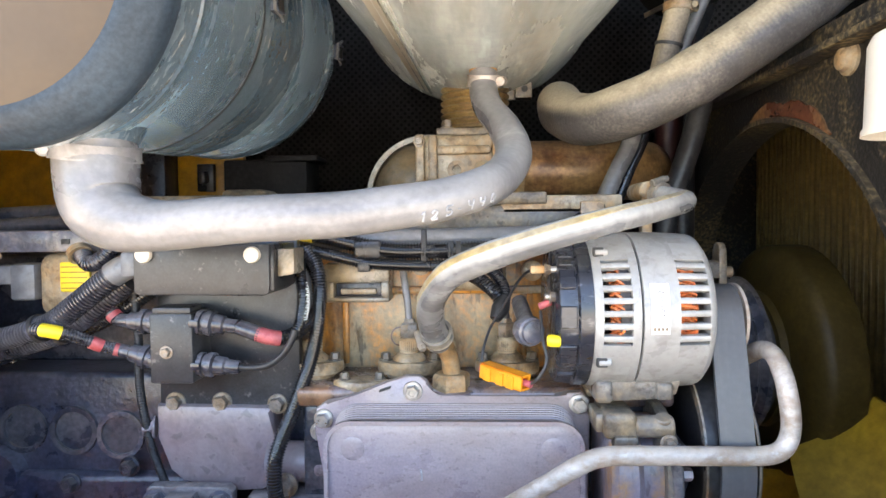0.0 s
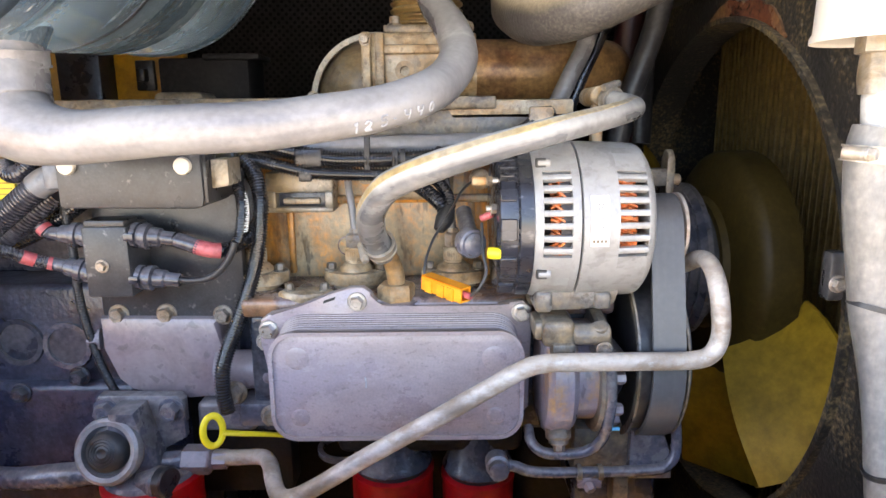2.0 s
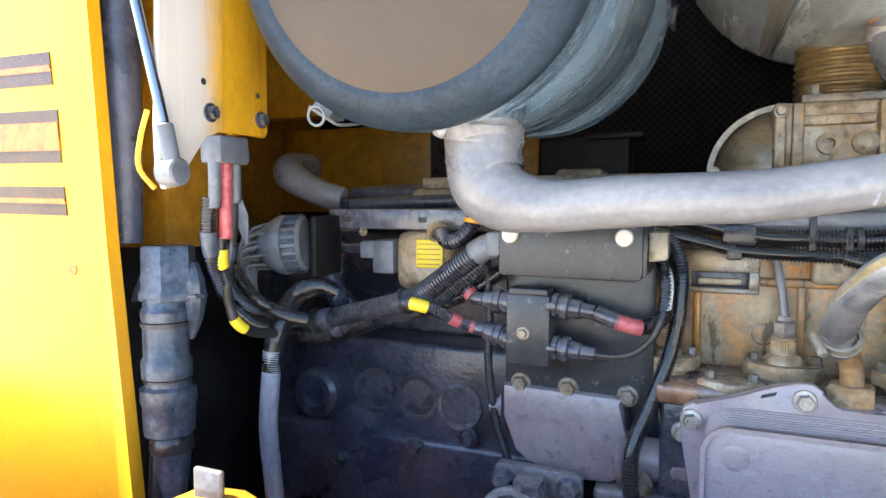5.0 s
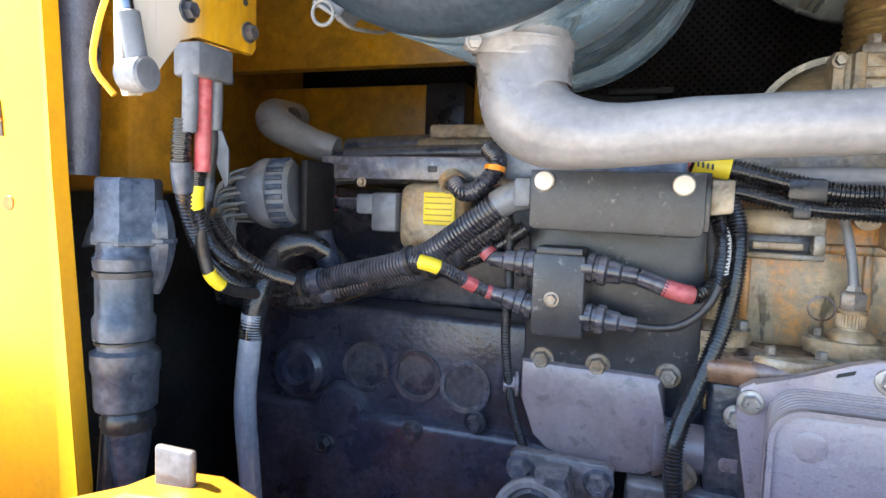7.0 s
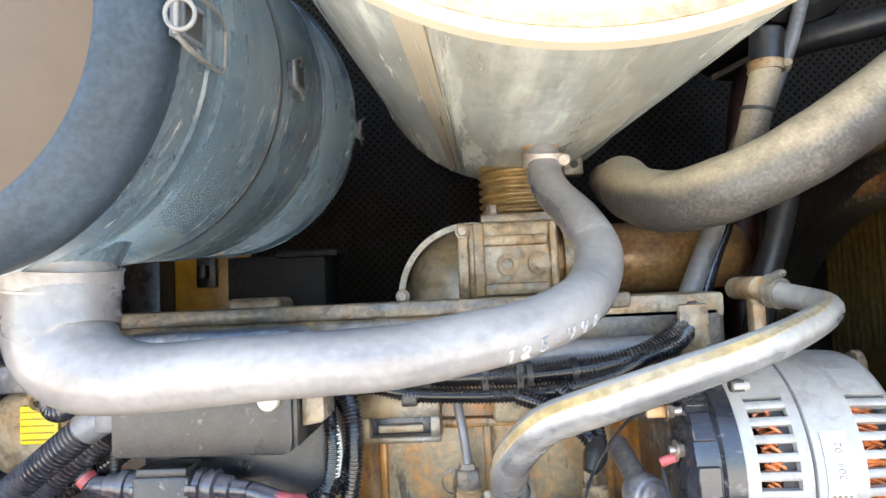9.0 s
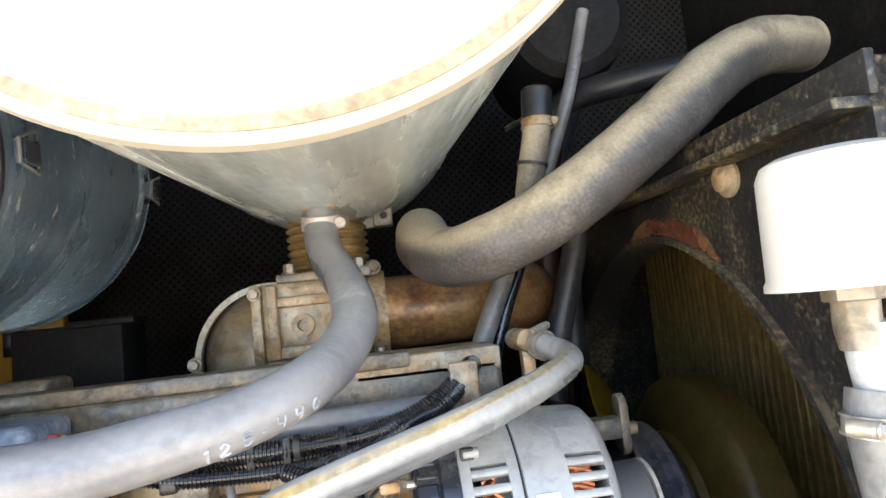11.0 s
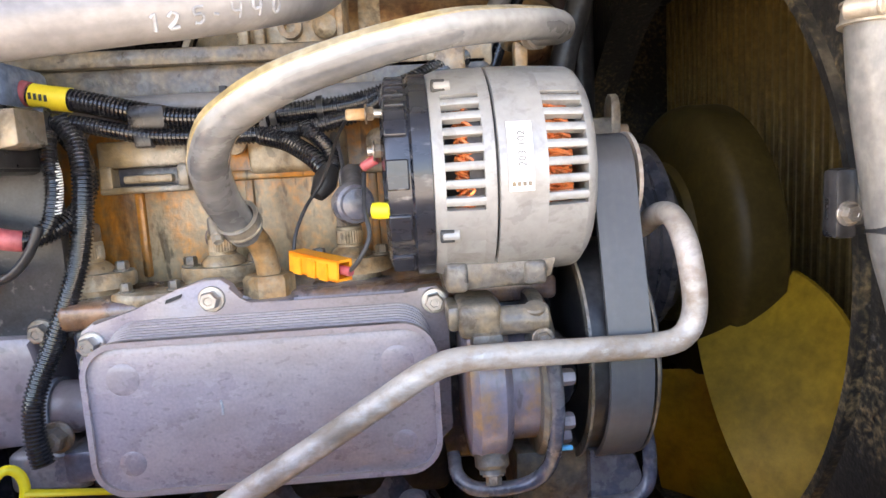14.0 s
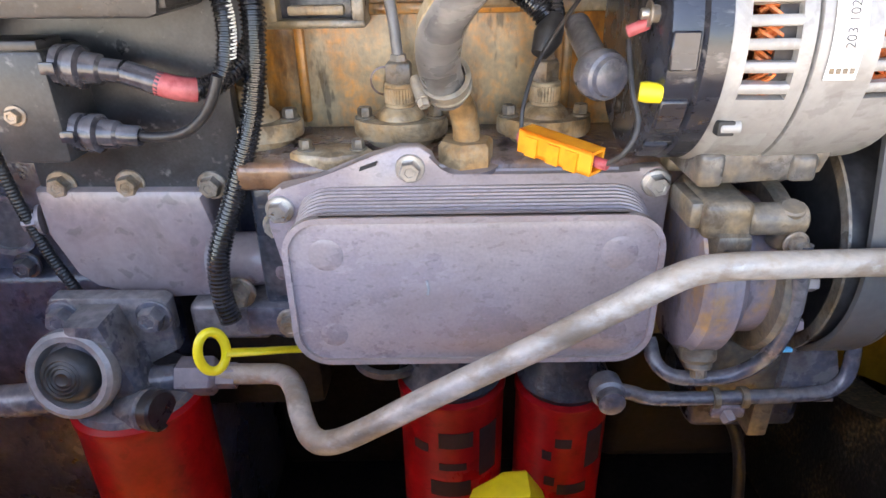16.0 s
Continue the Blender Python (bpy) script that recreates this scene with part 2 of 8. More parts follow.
ALU = surface("cast_aluminium", (0.355, 0.355, 0.35), (0.27, 0.258, 0.24), 0.5, 0.42, 0.15, large=18, soft=0.18, bump=0.25, speck=0.068, dust=0.1, pits=0.05, grime=0.35, grime_scale=40, grime_tint=(0.14, 0.122, 0.105))
TUBE = surface("dusty_zinc_tube", (0.49, 0.445, 0.41), (0.27, 0.20, 0.145), 0.85, 0.40, 0.1, large=26, edge=0.51, soft=0.12, bump=0.25, speck=0.12, stretch=(0.5, 1, 1), dust=0.3, dust_tint=(0.58, 0.49, 0.37), grit=0.4, grime=0.5, grime_scale=40, grime_tint=(0.16, 0.115, 0.08), fleck=0.9, fleck_scale=130)
STEEL = surface("bright_bolt_steel", (0.62, 0.61, 0.60), (0.42, 0.37, 0.32), 0.6, 0.34, 0.8, large=40, bump=0.08, speck=0.15)
BOLT = surface("dull_bolt_steel", (0.34, 0.31, 0.28), (0.26, 0.17, 0.09), 0.7, 0.42, 0.5, large=40, bump=0.15, speck=0.2, grime=0.5, grime_scale=90)
CLAMP = surface("clamp_steel", (0.46, 0.43, 0.385), (0.33, 0.27, 0.19), 0.7, 0.45, 0.5, large=40, bump=0.1, grime=0.3, grime_scale=60)
# dust film doubles as light on the hose's upper side
HOSE = surface("dusty_grey_rubber_top_lit", (0.096, 0.093, 0.102), (0.275, 0.268, 0.270), 0.9, 0.30, large=6, edge=0.48, soft=0.18, bump=0.14, speck=0.065, coat=0.15, stretch=(0.4, 1, 1), dust=0.35, dust_tint=(0.285, 0.28, 0.275), dust_scale=8.0, grit=0.08, lie_low=0.2, grime=0.45, grime_scale=9, grime_tint=(0.090, 0.086, 0.098), fleck=0.35, fleck_scale=24)
HOSE_PALE = surface("pale_dusty_hose", (0.12, 0.122, 0.13), (0.34, 0.32, 0.275), 0.9, 0.4, large=8, edge=0.48, soft=0.16, bump=0.12, speck=0.1, stretch=(1, 1, 0.4), dust=0.3, grit=0.1, grime=0.4, grime_scale=12, grime_tint=(0.08, 0.078, 0.08))
PALE_FITTING = surface("pale_enamel_fitting", (0.45, 0.45, 0.435), (0.32, 0.30, 0.27), 0.6, 0.4, large=30, bump=0.08, speck=0.1, grime=0.35, grime_scale=40)
HOSE_TAN = surface("tan_dusty_rubber", (0.075, 0.070, 0.070), (0.175, 0.155, 0.13), 0.85, 0.44, large=5, fine=300, edge=0.50, soft=0.12, bump=0.35, speck=0.14, dust=0.75, dust_tint=(0.50, 0.43, 0.305), dust_scale=5.0, grit=0.3, lie_low=0.52, grime=0.55, grime_scale=14, grime_tint=(0.10, 0.088, 0.072))
# pale film on top: dust, and brightness from above painted in with it
HOSE_SMALL = surface("pale_dusty_rubber_top_lit", (0.115, 0.118, 0.126), (0.27, 0.265, 0.26), 0.8, 0.3, large=10, soft=0.16, bump=0.1, speck=0.08, coat=0.2, stretch=(0.4, 1, 1), dust=0.75, dust_tint=(0.42, 0.41, 0.385), dust_scale=12, grit=0.06, lie_low=0.6, grime=0.25, grime_scale=26, grime_tint=(0.08, 0.07, 0.06))
STRIPE = surface("ochre_hose_stripe", (0.40, 0.30, 0.14), (0.33, 0.29, 0.22), 0.8, 0.5, large=16, bump=0.05)
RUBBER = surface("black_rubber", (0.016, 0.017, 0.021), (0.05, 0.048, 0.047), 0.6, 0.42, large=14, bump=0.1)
CONDUIT = surface("black_corrugated_plastic", (0.0085, 0.009, 0.012), (0.030, 0.030, 0.035), 0.6, 0.17, large=18, bump=0.02, speck=0.2, coat=0.6, dust=0.10, dust_tint=(0.30, 0.28, 0.26))
CONDUIT_DUSTY = surface("dusty_corrugated_plastic", (0.020, 0.021, 0.030), (0.082, 0.080, 0.097), 0.7, 0.22, large=18, bump=0.03, speck=0.2, coat=0.4, dust=0.28, dust_tint=(0.32, 0.31, 0.34), pits=-0.1)
BLACK = surface("black_plastic", (0.018, 0.018, 0.021), (0.055, 0.053, 0.055), 0.6, 0.32, large=16, bump=0.06, speck=0.2)
BLACK_DUSTY = surface("dusty_black_plate", (0.019, 0.021, 0.026), (0.052, 0.053, 0.058), 0.75, 0.34, large=9, fine=420, soft=0.2, bump=0.08, speck=0.14, dust=0.22, grit=0.12, grime=0.35, grime_scale=22, grime_tint=(0.010, 0.010, 0.013), fleck=0.22, fleck_scale=110)
CANISTER = surface("blue_black_canister_plastic", (0.040, 0.066, 0.092), (0.13, 0.175, 0.215), 0.7, 0.25, large=12, fine=260, edge=0.54, soft=0.2, bump=0.08, speck=0.12, stretch=(0.45, 1.3, 0.45), coat=0.9, grit=0.2, fleck=0.9, fleck_scale=75, spec=0.8, sheen=0.30)
CANISTER_RIM = surface("blue_black_cover_edge", (0.015, 0.024, 0.037), (0.038, 0.054, 0.073), 0.6, 0.45, large=12, fine=260, soft=0.16, bump=0.08, speck=0.12, grit=0.2, spec=0.2, stretch=(0.5, 1, 0.5))
CANISTER_END = surface("dust_brown_canister_lid", (0.066, 0.047, 0.031), (0.046, 0.037, 0.031), 0.75, 0.5, large=5, soft=0.2, bump=0.03, speck=0.05, grit=0.03, spec=0.3)
MUFFLER = surface("silver_heat_paint", (0.60, 0.66, 0.665), (0.53, 0.50, 0.42), 0.8, 0.26, 0.4, large=9, fine=70, edge=0.54, soft=0.14, bump=0.04, speck=0.09, stretch=(1, 0.12, 1), grit=0.2, pits=-0.1, grime=0.35, grime_scale=12, grime_tint=(0.29, 0.275, 0.24))
MUFFLER_END = surface("cream_muffler_end", (0.38, 0.352, 0.285), (0.33, 0.29, 0.22), 0.5, 0.45, large=5, bump=0.03, speck=0.04)
WHITE = surface("white_enamel", (0.62, 0.585, 0.52), (0.56, 0.51, 0.43), 0.4, 0.38, large=12, bump=0.02, speck=0.03)
SHROUD = surface("dirty_black_shroud", (0.014, 0.0132, 0.013), (0.165, 0.122, 0.058), 0.8, 0.5, large=8, edge=0.60, soft=0.14, fine=200, bump=0.5, speck=0.45, dust=0.2, grit=0.6, fleck=0.12, fleck_scale=90)
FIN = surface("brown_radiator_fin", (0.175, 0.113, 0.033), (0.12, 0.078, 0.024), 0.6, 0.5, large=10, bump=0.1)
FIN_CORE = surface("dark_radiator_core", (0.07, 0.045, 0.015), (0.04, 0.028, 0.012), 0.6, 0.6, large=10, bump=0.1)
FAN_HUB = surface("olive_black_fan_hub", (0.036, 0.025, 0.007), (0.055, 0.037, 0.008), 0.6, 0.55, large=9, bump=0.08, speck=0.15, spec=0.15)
# blade yellow raised above the hub's olive to paint the glow on them
FAN = surface("olive_fan_plastic_glow_lit", (0.27, 0.165, 0.012), (0.20, 0.12, 0.010), 0.6, 0.5, large=9, bump=0.05, speck=0.1, spec=0.2)
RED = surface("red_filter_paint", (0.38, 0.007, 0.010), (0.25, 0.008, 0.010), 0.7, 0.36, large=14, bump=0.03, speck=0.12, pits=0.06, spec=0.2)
RED_SLEEVE = surface("faded_red_sleeve", (0.46, 0.075, 0.085), (0.38, 0.13, 0.14), 0.6, 0.45, large=40, bump=0.05)
ORANGE = surface("orange_plastic", (0.92, 0.30, 0.015), (0.95, 0.42, 0.02), 0.5, 0.38, large=40, bump=0.03, speck=0.05)
BRIGHT_YELLOW = surface("yellow_plastic", (0.88, 0.72, 0.02), (0.78, 0.62, 0.03), 0.5, 0.4, large=30, bump=0.03, speck=0.06)
LABEL = surface("yellow_label", (0.85, 0.66, 0.03), (0.75, 0.55, 0.04), 0.4, 0.45, large=30, bump=0.0, speck=0.04)
INK = surface("black_ink", (0.03, 0.03, 0.03), rough=0.6, bump=0.0)
WHITE_LABEL = surface("white_paper_label", (0.88, 0.88, 0.86), (0.80, 0.80, 0.78), 0.5, 0.45, large=40, bump=0.02, speck=0.03)
CHALK = surface("white_chalk", (0.40, 0.41, 0.44), (0.27, 0.28, 0.30), 0.9, 0.9, large=140, bump=0.1, grit=0.4)
COPPER = surface("copper_winding", (0.72, 0.22, 0.07), (0.45, 0.11, 0.04), 0.7, 0.26, 0.6, large=90, bump=0.05)
IRON = surface("stator_iron", (0.05, 0.045, 0.045), rough=0.6, metal=0.4)
BLUE_GREY = surface("blue_grey_paint", (0.10, 0.14, 0.22), (0.28, 0.30, 0.33), 0.7, 0.42, large=14)
# grey plastic with the blue of the skylight mixed into its colour
GREY_PLASTIC = surface("grey_plastic_sky_blue", (0.034, 0.047, 0.074), (0.085, 0.10, 0.132), 0.7, 0.32, large=22, soft=0.1, bump=0.08, grit=0.3)
COVER_BLACK = surface("scuffed_black_cover", (0.022, 0.024, 0.033), (0.20, 0.20, 0.22), 0.5, 0.26, large=60, edge=0.70, soft=0.05, bump=0.1, speck=0.15, grit=0.3, stretch=(0.35, 1, 1), coat=0.4, fleck=0.22, fleck_scale=120)
LEDGE = surface("oily_rusty_ledge", (0.21, 0.17, 0.18), (0.27, 0.13, 0.05), 0.8, 0.24, large=18, edge=0.54, soft=0.12, bump=0.4, speck=0.15, coat=0.45, pits=0.12, grime=0.7, grime_scale=22, grime_tint=(0.06, 0.030, 0.016))
# near-black colour that stands for deep shade low in the bay
DEEP = surface("deep_shade_black_paint", (0.008, 0.008, 0.010), (0.02, 0.019, 0.019), 0.6, 0.5, large=12, bump=0.3, spec=0.15)
# engine black whose blue stands for cold sky light on it
BLUE_CAST = surface("black_engine_paint_sky_blue", (0.023, 0.029, 0.058), (0.078, 0.076, 0.098), 0.75, 0.30, large=11, soft=0.2, bump=0.45, speck=0.3, coat=0.3, dust=0.16, dust_tint=(0.22, 0.21, 0.225), grime=0.7, grime_scale=14, grime_tint=(0.010, 0.010, 0.018))
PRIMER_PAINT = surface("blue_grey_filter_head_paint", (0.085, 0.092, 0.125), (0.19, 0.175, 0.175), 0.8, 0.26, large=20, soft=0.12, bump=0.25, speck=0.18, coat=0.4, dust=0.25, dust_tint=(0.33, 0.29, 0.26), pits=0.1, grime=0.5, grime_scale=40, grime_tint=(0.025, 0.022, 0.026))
BRASSY = surface("brass_brown_bellows", (0.36, 0.25, 0.10), (0.20, 0.12, 0.06), 0.7, 0.4, 0.3, large=30, bump=0.2)
ALU_GREY = surface("pale_grey_casting", (0.30, 0.295, 0.30), (0.21, 0.20, 0.21), 0.7, 0.42, 0.3, large=22, bump=0.12, speck=0.12)
RUST_BRIGHT = surface("orange_rust", (0.50, 0.23, 0.04), (0.45, 0.33, 0.2), 0.4, 0.6, large=50, bump=0.3)
BELT = surface("belt_rubber", (0.085, 0.085, 0.09), (0.115, 0.112, 0.112), 0.6, 0.4, large=10, bump=0.03, speck=0.06, stretch=(6, 0.3, 0.3))
GREY_RUST = surface("rust_streaked_casting", (0.235, 0.205, 0.245), (0.40, 0.215, 0.06), 0.9, 0.36, large=16, edge=0.53, soft=0.1, bump=0.3, speck=0.1, coat=0.3, stretch=(1, 1, 0.5), pits=0.1)
CYAN = surface("blue_paint_mark", (0.10, 0.45, 0.70), rough=0.4, bump=0.0)
INK_RED = surface("dark_print", (0.03, 0.008, 0.008), rough=0.85, bump=0.0)
OCHRE = surface("brown_print", (0.40, 0.24, 0.02), rough=0.5, bump=0.0)
RIM_TAN = surface("tan_scorched_rim", (0.27, 0.20, 0.11), (0.36, 0.30, 0.21), 0.7, 0.45, large=9, bump=0.05)
DARK_RED = surface("dark_red_rubber", (0.03, 0.006, 0.006), (0.018, 0.007, 0.007), 0.6, 0.45, large=14, bump=0.1)
INK_GREY = surface("grey_ink", (0.10, 0.10, 0.105), rough=0.6, bump=0.0)
TANK_BLACK = surface("matt_black_tank_plastic", (0.009, 0.009, 0.011), (0.02, 0.019, 0.019), 0.6, 0.6, large=12, bump=0.2, spec=0.15)
PALE_PLASTIC = surface("dusty_pale_plastic", (0.155, 0.168, 0.195), (0.08, 0.088, 0.105), 0.7, 0.42, large=40, bump=0.1, dust=0.25)
# dusty sleeve grey, blued like the shade it lies in
WOVEN = surface("dusty_grey_sleeve_blue_shade", (0.026, 0.031, 0.050), (0.09, 0.10, 0.145), 0.8, 0.3, large=14, fine=420, soft=0.14, bump=0.3, speck=0.12, dust=0.15, dust_tint=(0.26, 0.27, 0.33), grit=0.08)
# black hose made pale blue all over: its sky sheen as base colour
SHEEN_HOSE = surface("black_hose_sky_sheen", (0.20, 0.235, 0.31), (0.30, 0.335, 0.40), 0.7, 0.24, large=9, soft=0.2, bump=0.08, speck=0.08, coat=0.6, stretch=(1, 1, 0.3), dust=0.2, dust_tint=(0.40, 0.43, 0.48), lie_low=0.2)
PALE_WIRE = surface("dusty_pale_wire", (0.17, 0.172, 0.17), (0.11, 0.112, 0.115), 0.6, 0.45, large=40, bump=0.05)
RUST_TUBE = surface("orange_rusty_tube", (0.34, 0.26, 0.16), (0.34, 0.175, 0.055), 0.8, 0.42, large=45, soft=0.12, bump=0.35, speck=0.25, dust=0.3, grime=0.5, grime_scale=60)
TURBO_GREY = surface("matt_grey_turbo_casting", (0.27, 0.25, 0.22), (0.235, 0.155, 0.06), 0.8, 0.34, 0.2, large=16, soft=0.15, bump=0.3, speck=0.15, dust=0.3, dust_tint=(0.42, 0.35, 0.24), grime=0.55, grime_scale=30, grime_tint=(0.08, 0.055, 0.025))
STRIPE_BROWN = surface("brown_decal", (0.05, 0.022, 0.008), rough=0.35, bump=0.0)
STRIPE_ORANGE = surface("orange_decal", (0.50, 0.11, 0.008), rough=0.35, bump=0.0)
PLATE_GLARE = glare_plate("yellow_with_pale_glare")
CHROME = surface("chrome_rod", (0.24, 0.245, 0.26), rough=0.14, metal=1.0, bump=0.0, speck=0.03)
PIERCED = pierced("pierced_black_sheet", (0.024, 0.0225, 0.0235), 0.0115)
# pan colour darkened to carry the shade under the engine
FLOOR_DARK = surface("dark_pan_with_shade", (0.012, 0.012, 0.013), (0.03, 0.027, 0.024), 0.6, 0.6, large=6, spec=0.15)
SAND = surface("dry_sandy_ground", (0.55, 0.49, 0.40), (0.46, 0.40, 0.32), 0.8, 0.9, large=0.8, fine=20, bump=0.3)
HOOD = surface("dark_hood_foam", (0.055, 0.052, 0.05), (0.09, 0.08, 0.065), 0.6, 0.85, large=5, spec=0.2)


# ---- builders ----
ORIGIN = {}


def thing(name, spot, label, category, group="", kind=""):
    ob = new(name)
    ob.location, ob.empty_display_size = spot, 0.02
    ORIGIN[ob.name] = Vector(spot)
    return tagged(ob, label, category, group, kind)


def finish(name, bm, material, angle=38):
    bmesh.ops.recalc_face_normals(bm, faces=bm.faces[:])
    me = bpy.data.meshes.new(name)
    bm.to_mesh(me)
    bm.free()
    me.materials.append(material)
    me.polygons.foreach_set("use_smooth", [True] * len(me.polygons))
    me.set_sharp_from_angle(angle=radians(angle))
    return me


def part(name, bm, material, parent, label="", angle=38):
    """Links a bmesh given in world metres as one mesh under a thing or a part."""
    spot = ORIGIN[parent.name]
    bmesh.ops.translate(bm, verts=bm.verts[:], vec=-spot)
    ob = new(name, finish(name, bm, material, angle))
    ob.parent = parent
    ORIGIN[ob.name] = spot
    return tagged(ob, label)


def solid(name, bm, material, label, category, group="", kind="", angle=38):
    """A thing that is one mesh; its origin lies under its middle."""
    low = [min(v.co[i] for v in bm.verts) for i in range(3)]
    high = [max(v.co[i] for v in bm.verts) for i in range(3)]
    spot = Vector(((low[0] + high[0]) / 2, (low[1] + high[1]) / 2, low[2]))
    bmesh.ops.translate(bm, verts=bm.verts[:], vec=-spot)
    ob = new(name, finish(name, bm, material, angle))
    ob.location = spot
    ORIGIN[ob.name] = spot
    return tagged(ob, label, category, group, kind)


def basis(axis, hint=(0, 0, 1)):
    w = Vector(axis).normalized()
    h = Vector(hint)
    if abs(w.dot(h.normalized())) > 0.95:
        h = Vector((0, 1, 0)) if abs(w.y) < 0.9 else Vector((1, 0, 0))
    u = h.cross(w).normalized()
    return u, w.cross(u), w


def lathe(bm, spot, axis, profile, seg=40, start=0.0, hint=(0, 0, 1)):
    """Turns (radius, height) pairs about an axis."""
    u, v, w = basis(axis, hint)
    spot = Vector(spot)
    rings = []
    for r, h in profile:
        if r <= 1e-6:
            rings.append([bm.verts.new(spot + w * h)])
        else:
            rings.append([bm.verts.new(spot + w * h + (u * math.cos(a) + v * math.sin(a)) * r) for a in (start + 2 * math.pi * k / seg for k in range(seg))])
    for a, b in zip(rings, rings[1:]):
        if len(a) == 1 and len(b) == 1:
            continue
        for k in range(seg):
            j = (k + 1) % seg
            if len(a) == 1:
                bm.faces.new((a[0], b[j], b[k]))
            elif len(b) == 1:
                bm.faces.new((a[k], a[j], b[0]))
            else:
                bm.faces.new((a[k], a[j], b[j], b[k]))
    for ring in (rings[0], rings[-1]):
        if len(ring) > 1:
            bm.faces.new(ring)
    return bm


def rod(bm, a, b, r, seg=20, chamfer=None):
    a, b = Vector(a), Vector(b)
    n = (b - a).length
    c = min(r, n) * 0.15 if chamfer is None else chamfer
    return lathe(bm, a, b - a, [(r - c, 0), (r, c), (r, n - c), (r - c, n)], seg)


def tube_ring(bm, spot, axis, outer, inner, h0, h1, seg=40):
    """An open ring with a rectangular section."""
    u, v, w = basis(axis)
    spot = Vector(spot)
    prof = [(outer, h0), (outer, h1), (inner, h1), (inner, h0)]
    rings = [[bm.verts.new(spot + w * h + (u * math.cos(2 * math.pi * k / seg) + v * math.sin(2 * math.pi * k / seg)) * r) for k in range(seg)] for r, h in prof]
    for i in range(4):
        a, b = rings[i], rings[(i + 1) % 4]
        for k in range(seg):
            j = (k + 1) % seg
            bm.faces.new((a[k], a[j], b[j], b[k]))
    return bm


def block(bm, x, y, z, bevel=0.002, segments=2, turn=None, about=None):
    """A box with rounded edges between two values on each axis, turned about its middle or a given point."""
    made = bmesh.ops.create_cube(bm, size=1.0)["verts"]
    mid = Vector(((x[0] + x[1]) / 2, (y[0] + y[1]) / 2, (z[0] + z[1]) / 2))
    size = Vector((x[1] - x[0], y[1] - y[0], z[1] - z[0]))
    for v in made:
        v.co = Vector((v.co.x * size.x, v.co.y * size.y, v.co.z * size.z)) + mid
    if bevel:
        edges = {e for v in made for e in v.link_edges}
        made = bmesh.ops.bevel(bm, geom=list(edges), offset=min(bevel, min(size) * 0.45), segments=segments, profile=0.5, affect="EDGES")["verts"]
    if turn:
        bmesh.ops.rotate(bm, verts=made, cent=Vector(about) if about else mid, matrix=Euler([radians(a) for a in turn]).to_matrix())
    return bm


def prism(bm, outline, axis, d0, d1, bevel=0.0):
    """An outline in the two other axes, extruded along x, y or z."""
    def at(p, d):
        return {"x": (d, p[0], p[1]), "y": (p[0], d, p[1]), "z": (p[0], p[1], d)}[axis]
    lo = [bm.verts.new(at(p, d0)) for p in outline]
    hi = [bm.verts.new(at(p, d1)) for p in outline]
    n = len(outline)
    caps = [bm.faces.new(lo), bm.faces.new(hi)]
    for k in range(n):
        j = (k + 1) % n
        bm.faces.new((lo[k], lo[j], hi[j], hi[k]))
    if bevel:
        edges = {e for f in caps for e in f.edges}
        bmesh.ops.bevel(bm, geom=list(edges), offset=bevel, segments=2, profile=0.5, affect="EDGES")
    return bm


def rounded(x0, x1, z0, z1, r, seg=6):
    """The outline of a rectangle with round corners."""
    out = []
    for cx, cz, a0 in ((x1 - r, z1 - r, 0), (x0 + r, z1 - r, 90), (x0 + r, z0 + r, 180), (x1 - r, z0 + r, 270)):
        for k in range(seg + 1):
            a = radians(a0 + 90 * k / seg)
            out.append((cx + r * math.cos(a), cz + r * math.sin(a)))
    return out


def smooth_line(points, step):
    """A Catmull-Rom line through the points, cut at even steps."""
    p = [Vector(q) for q in points]
    p = [p[0] * 2 - p[1]] + p + [p[-1] * 2 - p[-2]]
    fine = []
    for i in range(1, len(p) - 2):
        a, b, c, d = p[i - 1:i + 3]
        for k in range(24):
            t = k / 24
            fine.append(0.5 * (2 * b + (c - a) * t + (2 * a - 5 * b + 4 * c - d) * t * t + (3 * b - a - 3 * c + d) * t ** 3))
    fine.append(p[-2])
    length = [0.0]
    for a, b in zip(fine, fine[1:]):
        length.append(length[-1] + (b - a).length)
    n = max(int(length[-1] / step), 3)
    out, j = [], 0
    for k in range(n + 1):
        s = length[-1] * k / n
        while j < len(fine) - 2 and length[j + 1] < s:
            j += 1
        out.append(fine[j].lerp(fine[j + 1], (s - length[j]) / max(length[j + 1] - length[j], 1e-9)))
    return out


def frames_along(line):
    u, v, w = basis(line[1] - line[0])
    out = []
    for k in range(len(line)):
        t = (line[min(k + 1, len(line) - 1)] - line[max(k - 1, 0)]).normalized()
        u = (u - t * u.dot(t)).normalized()
        out.append((u, t.cross(u), t))
    return out


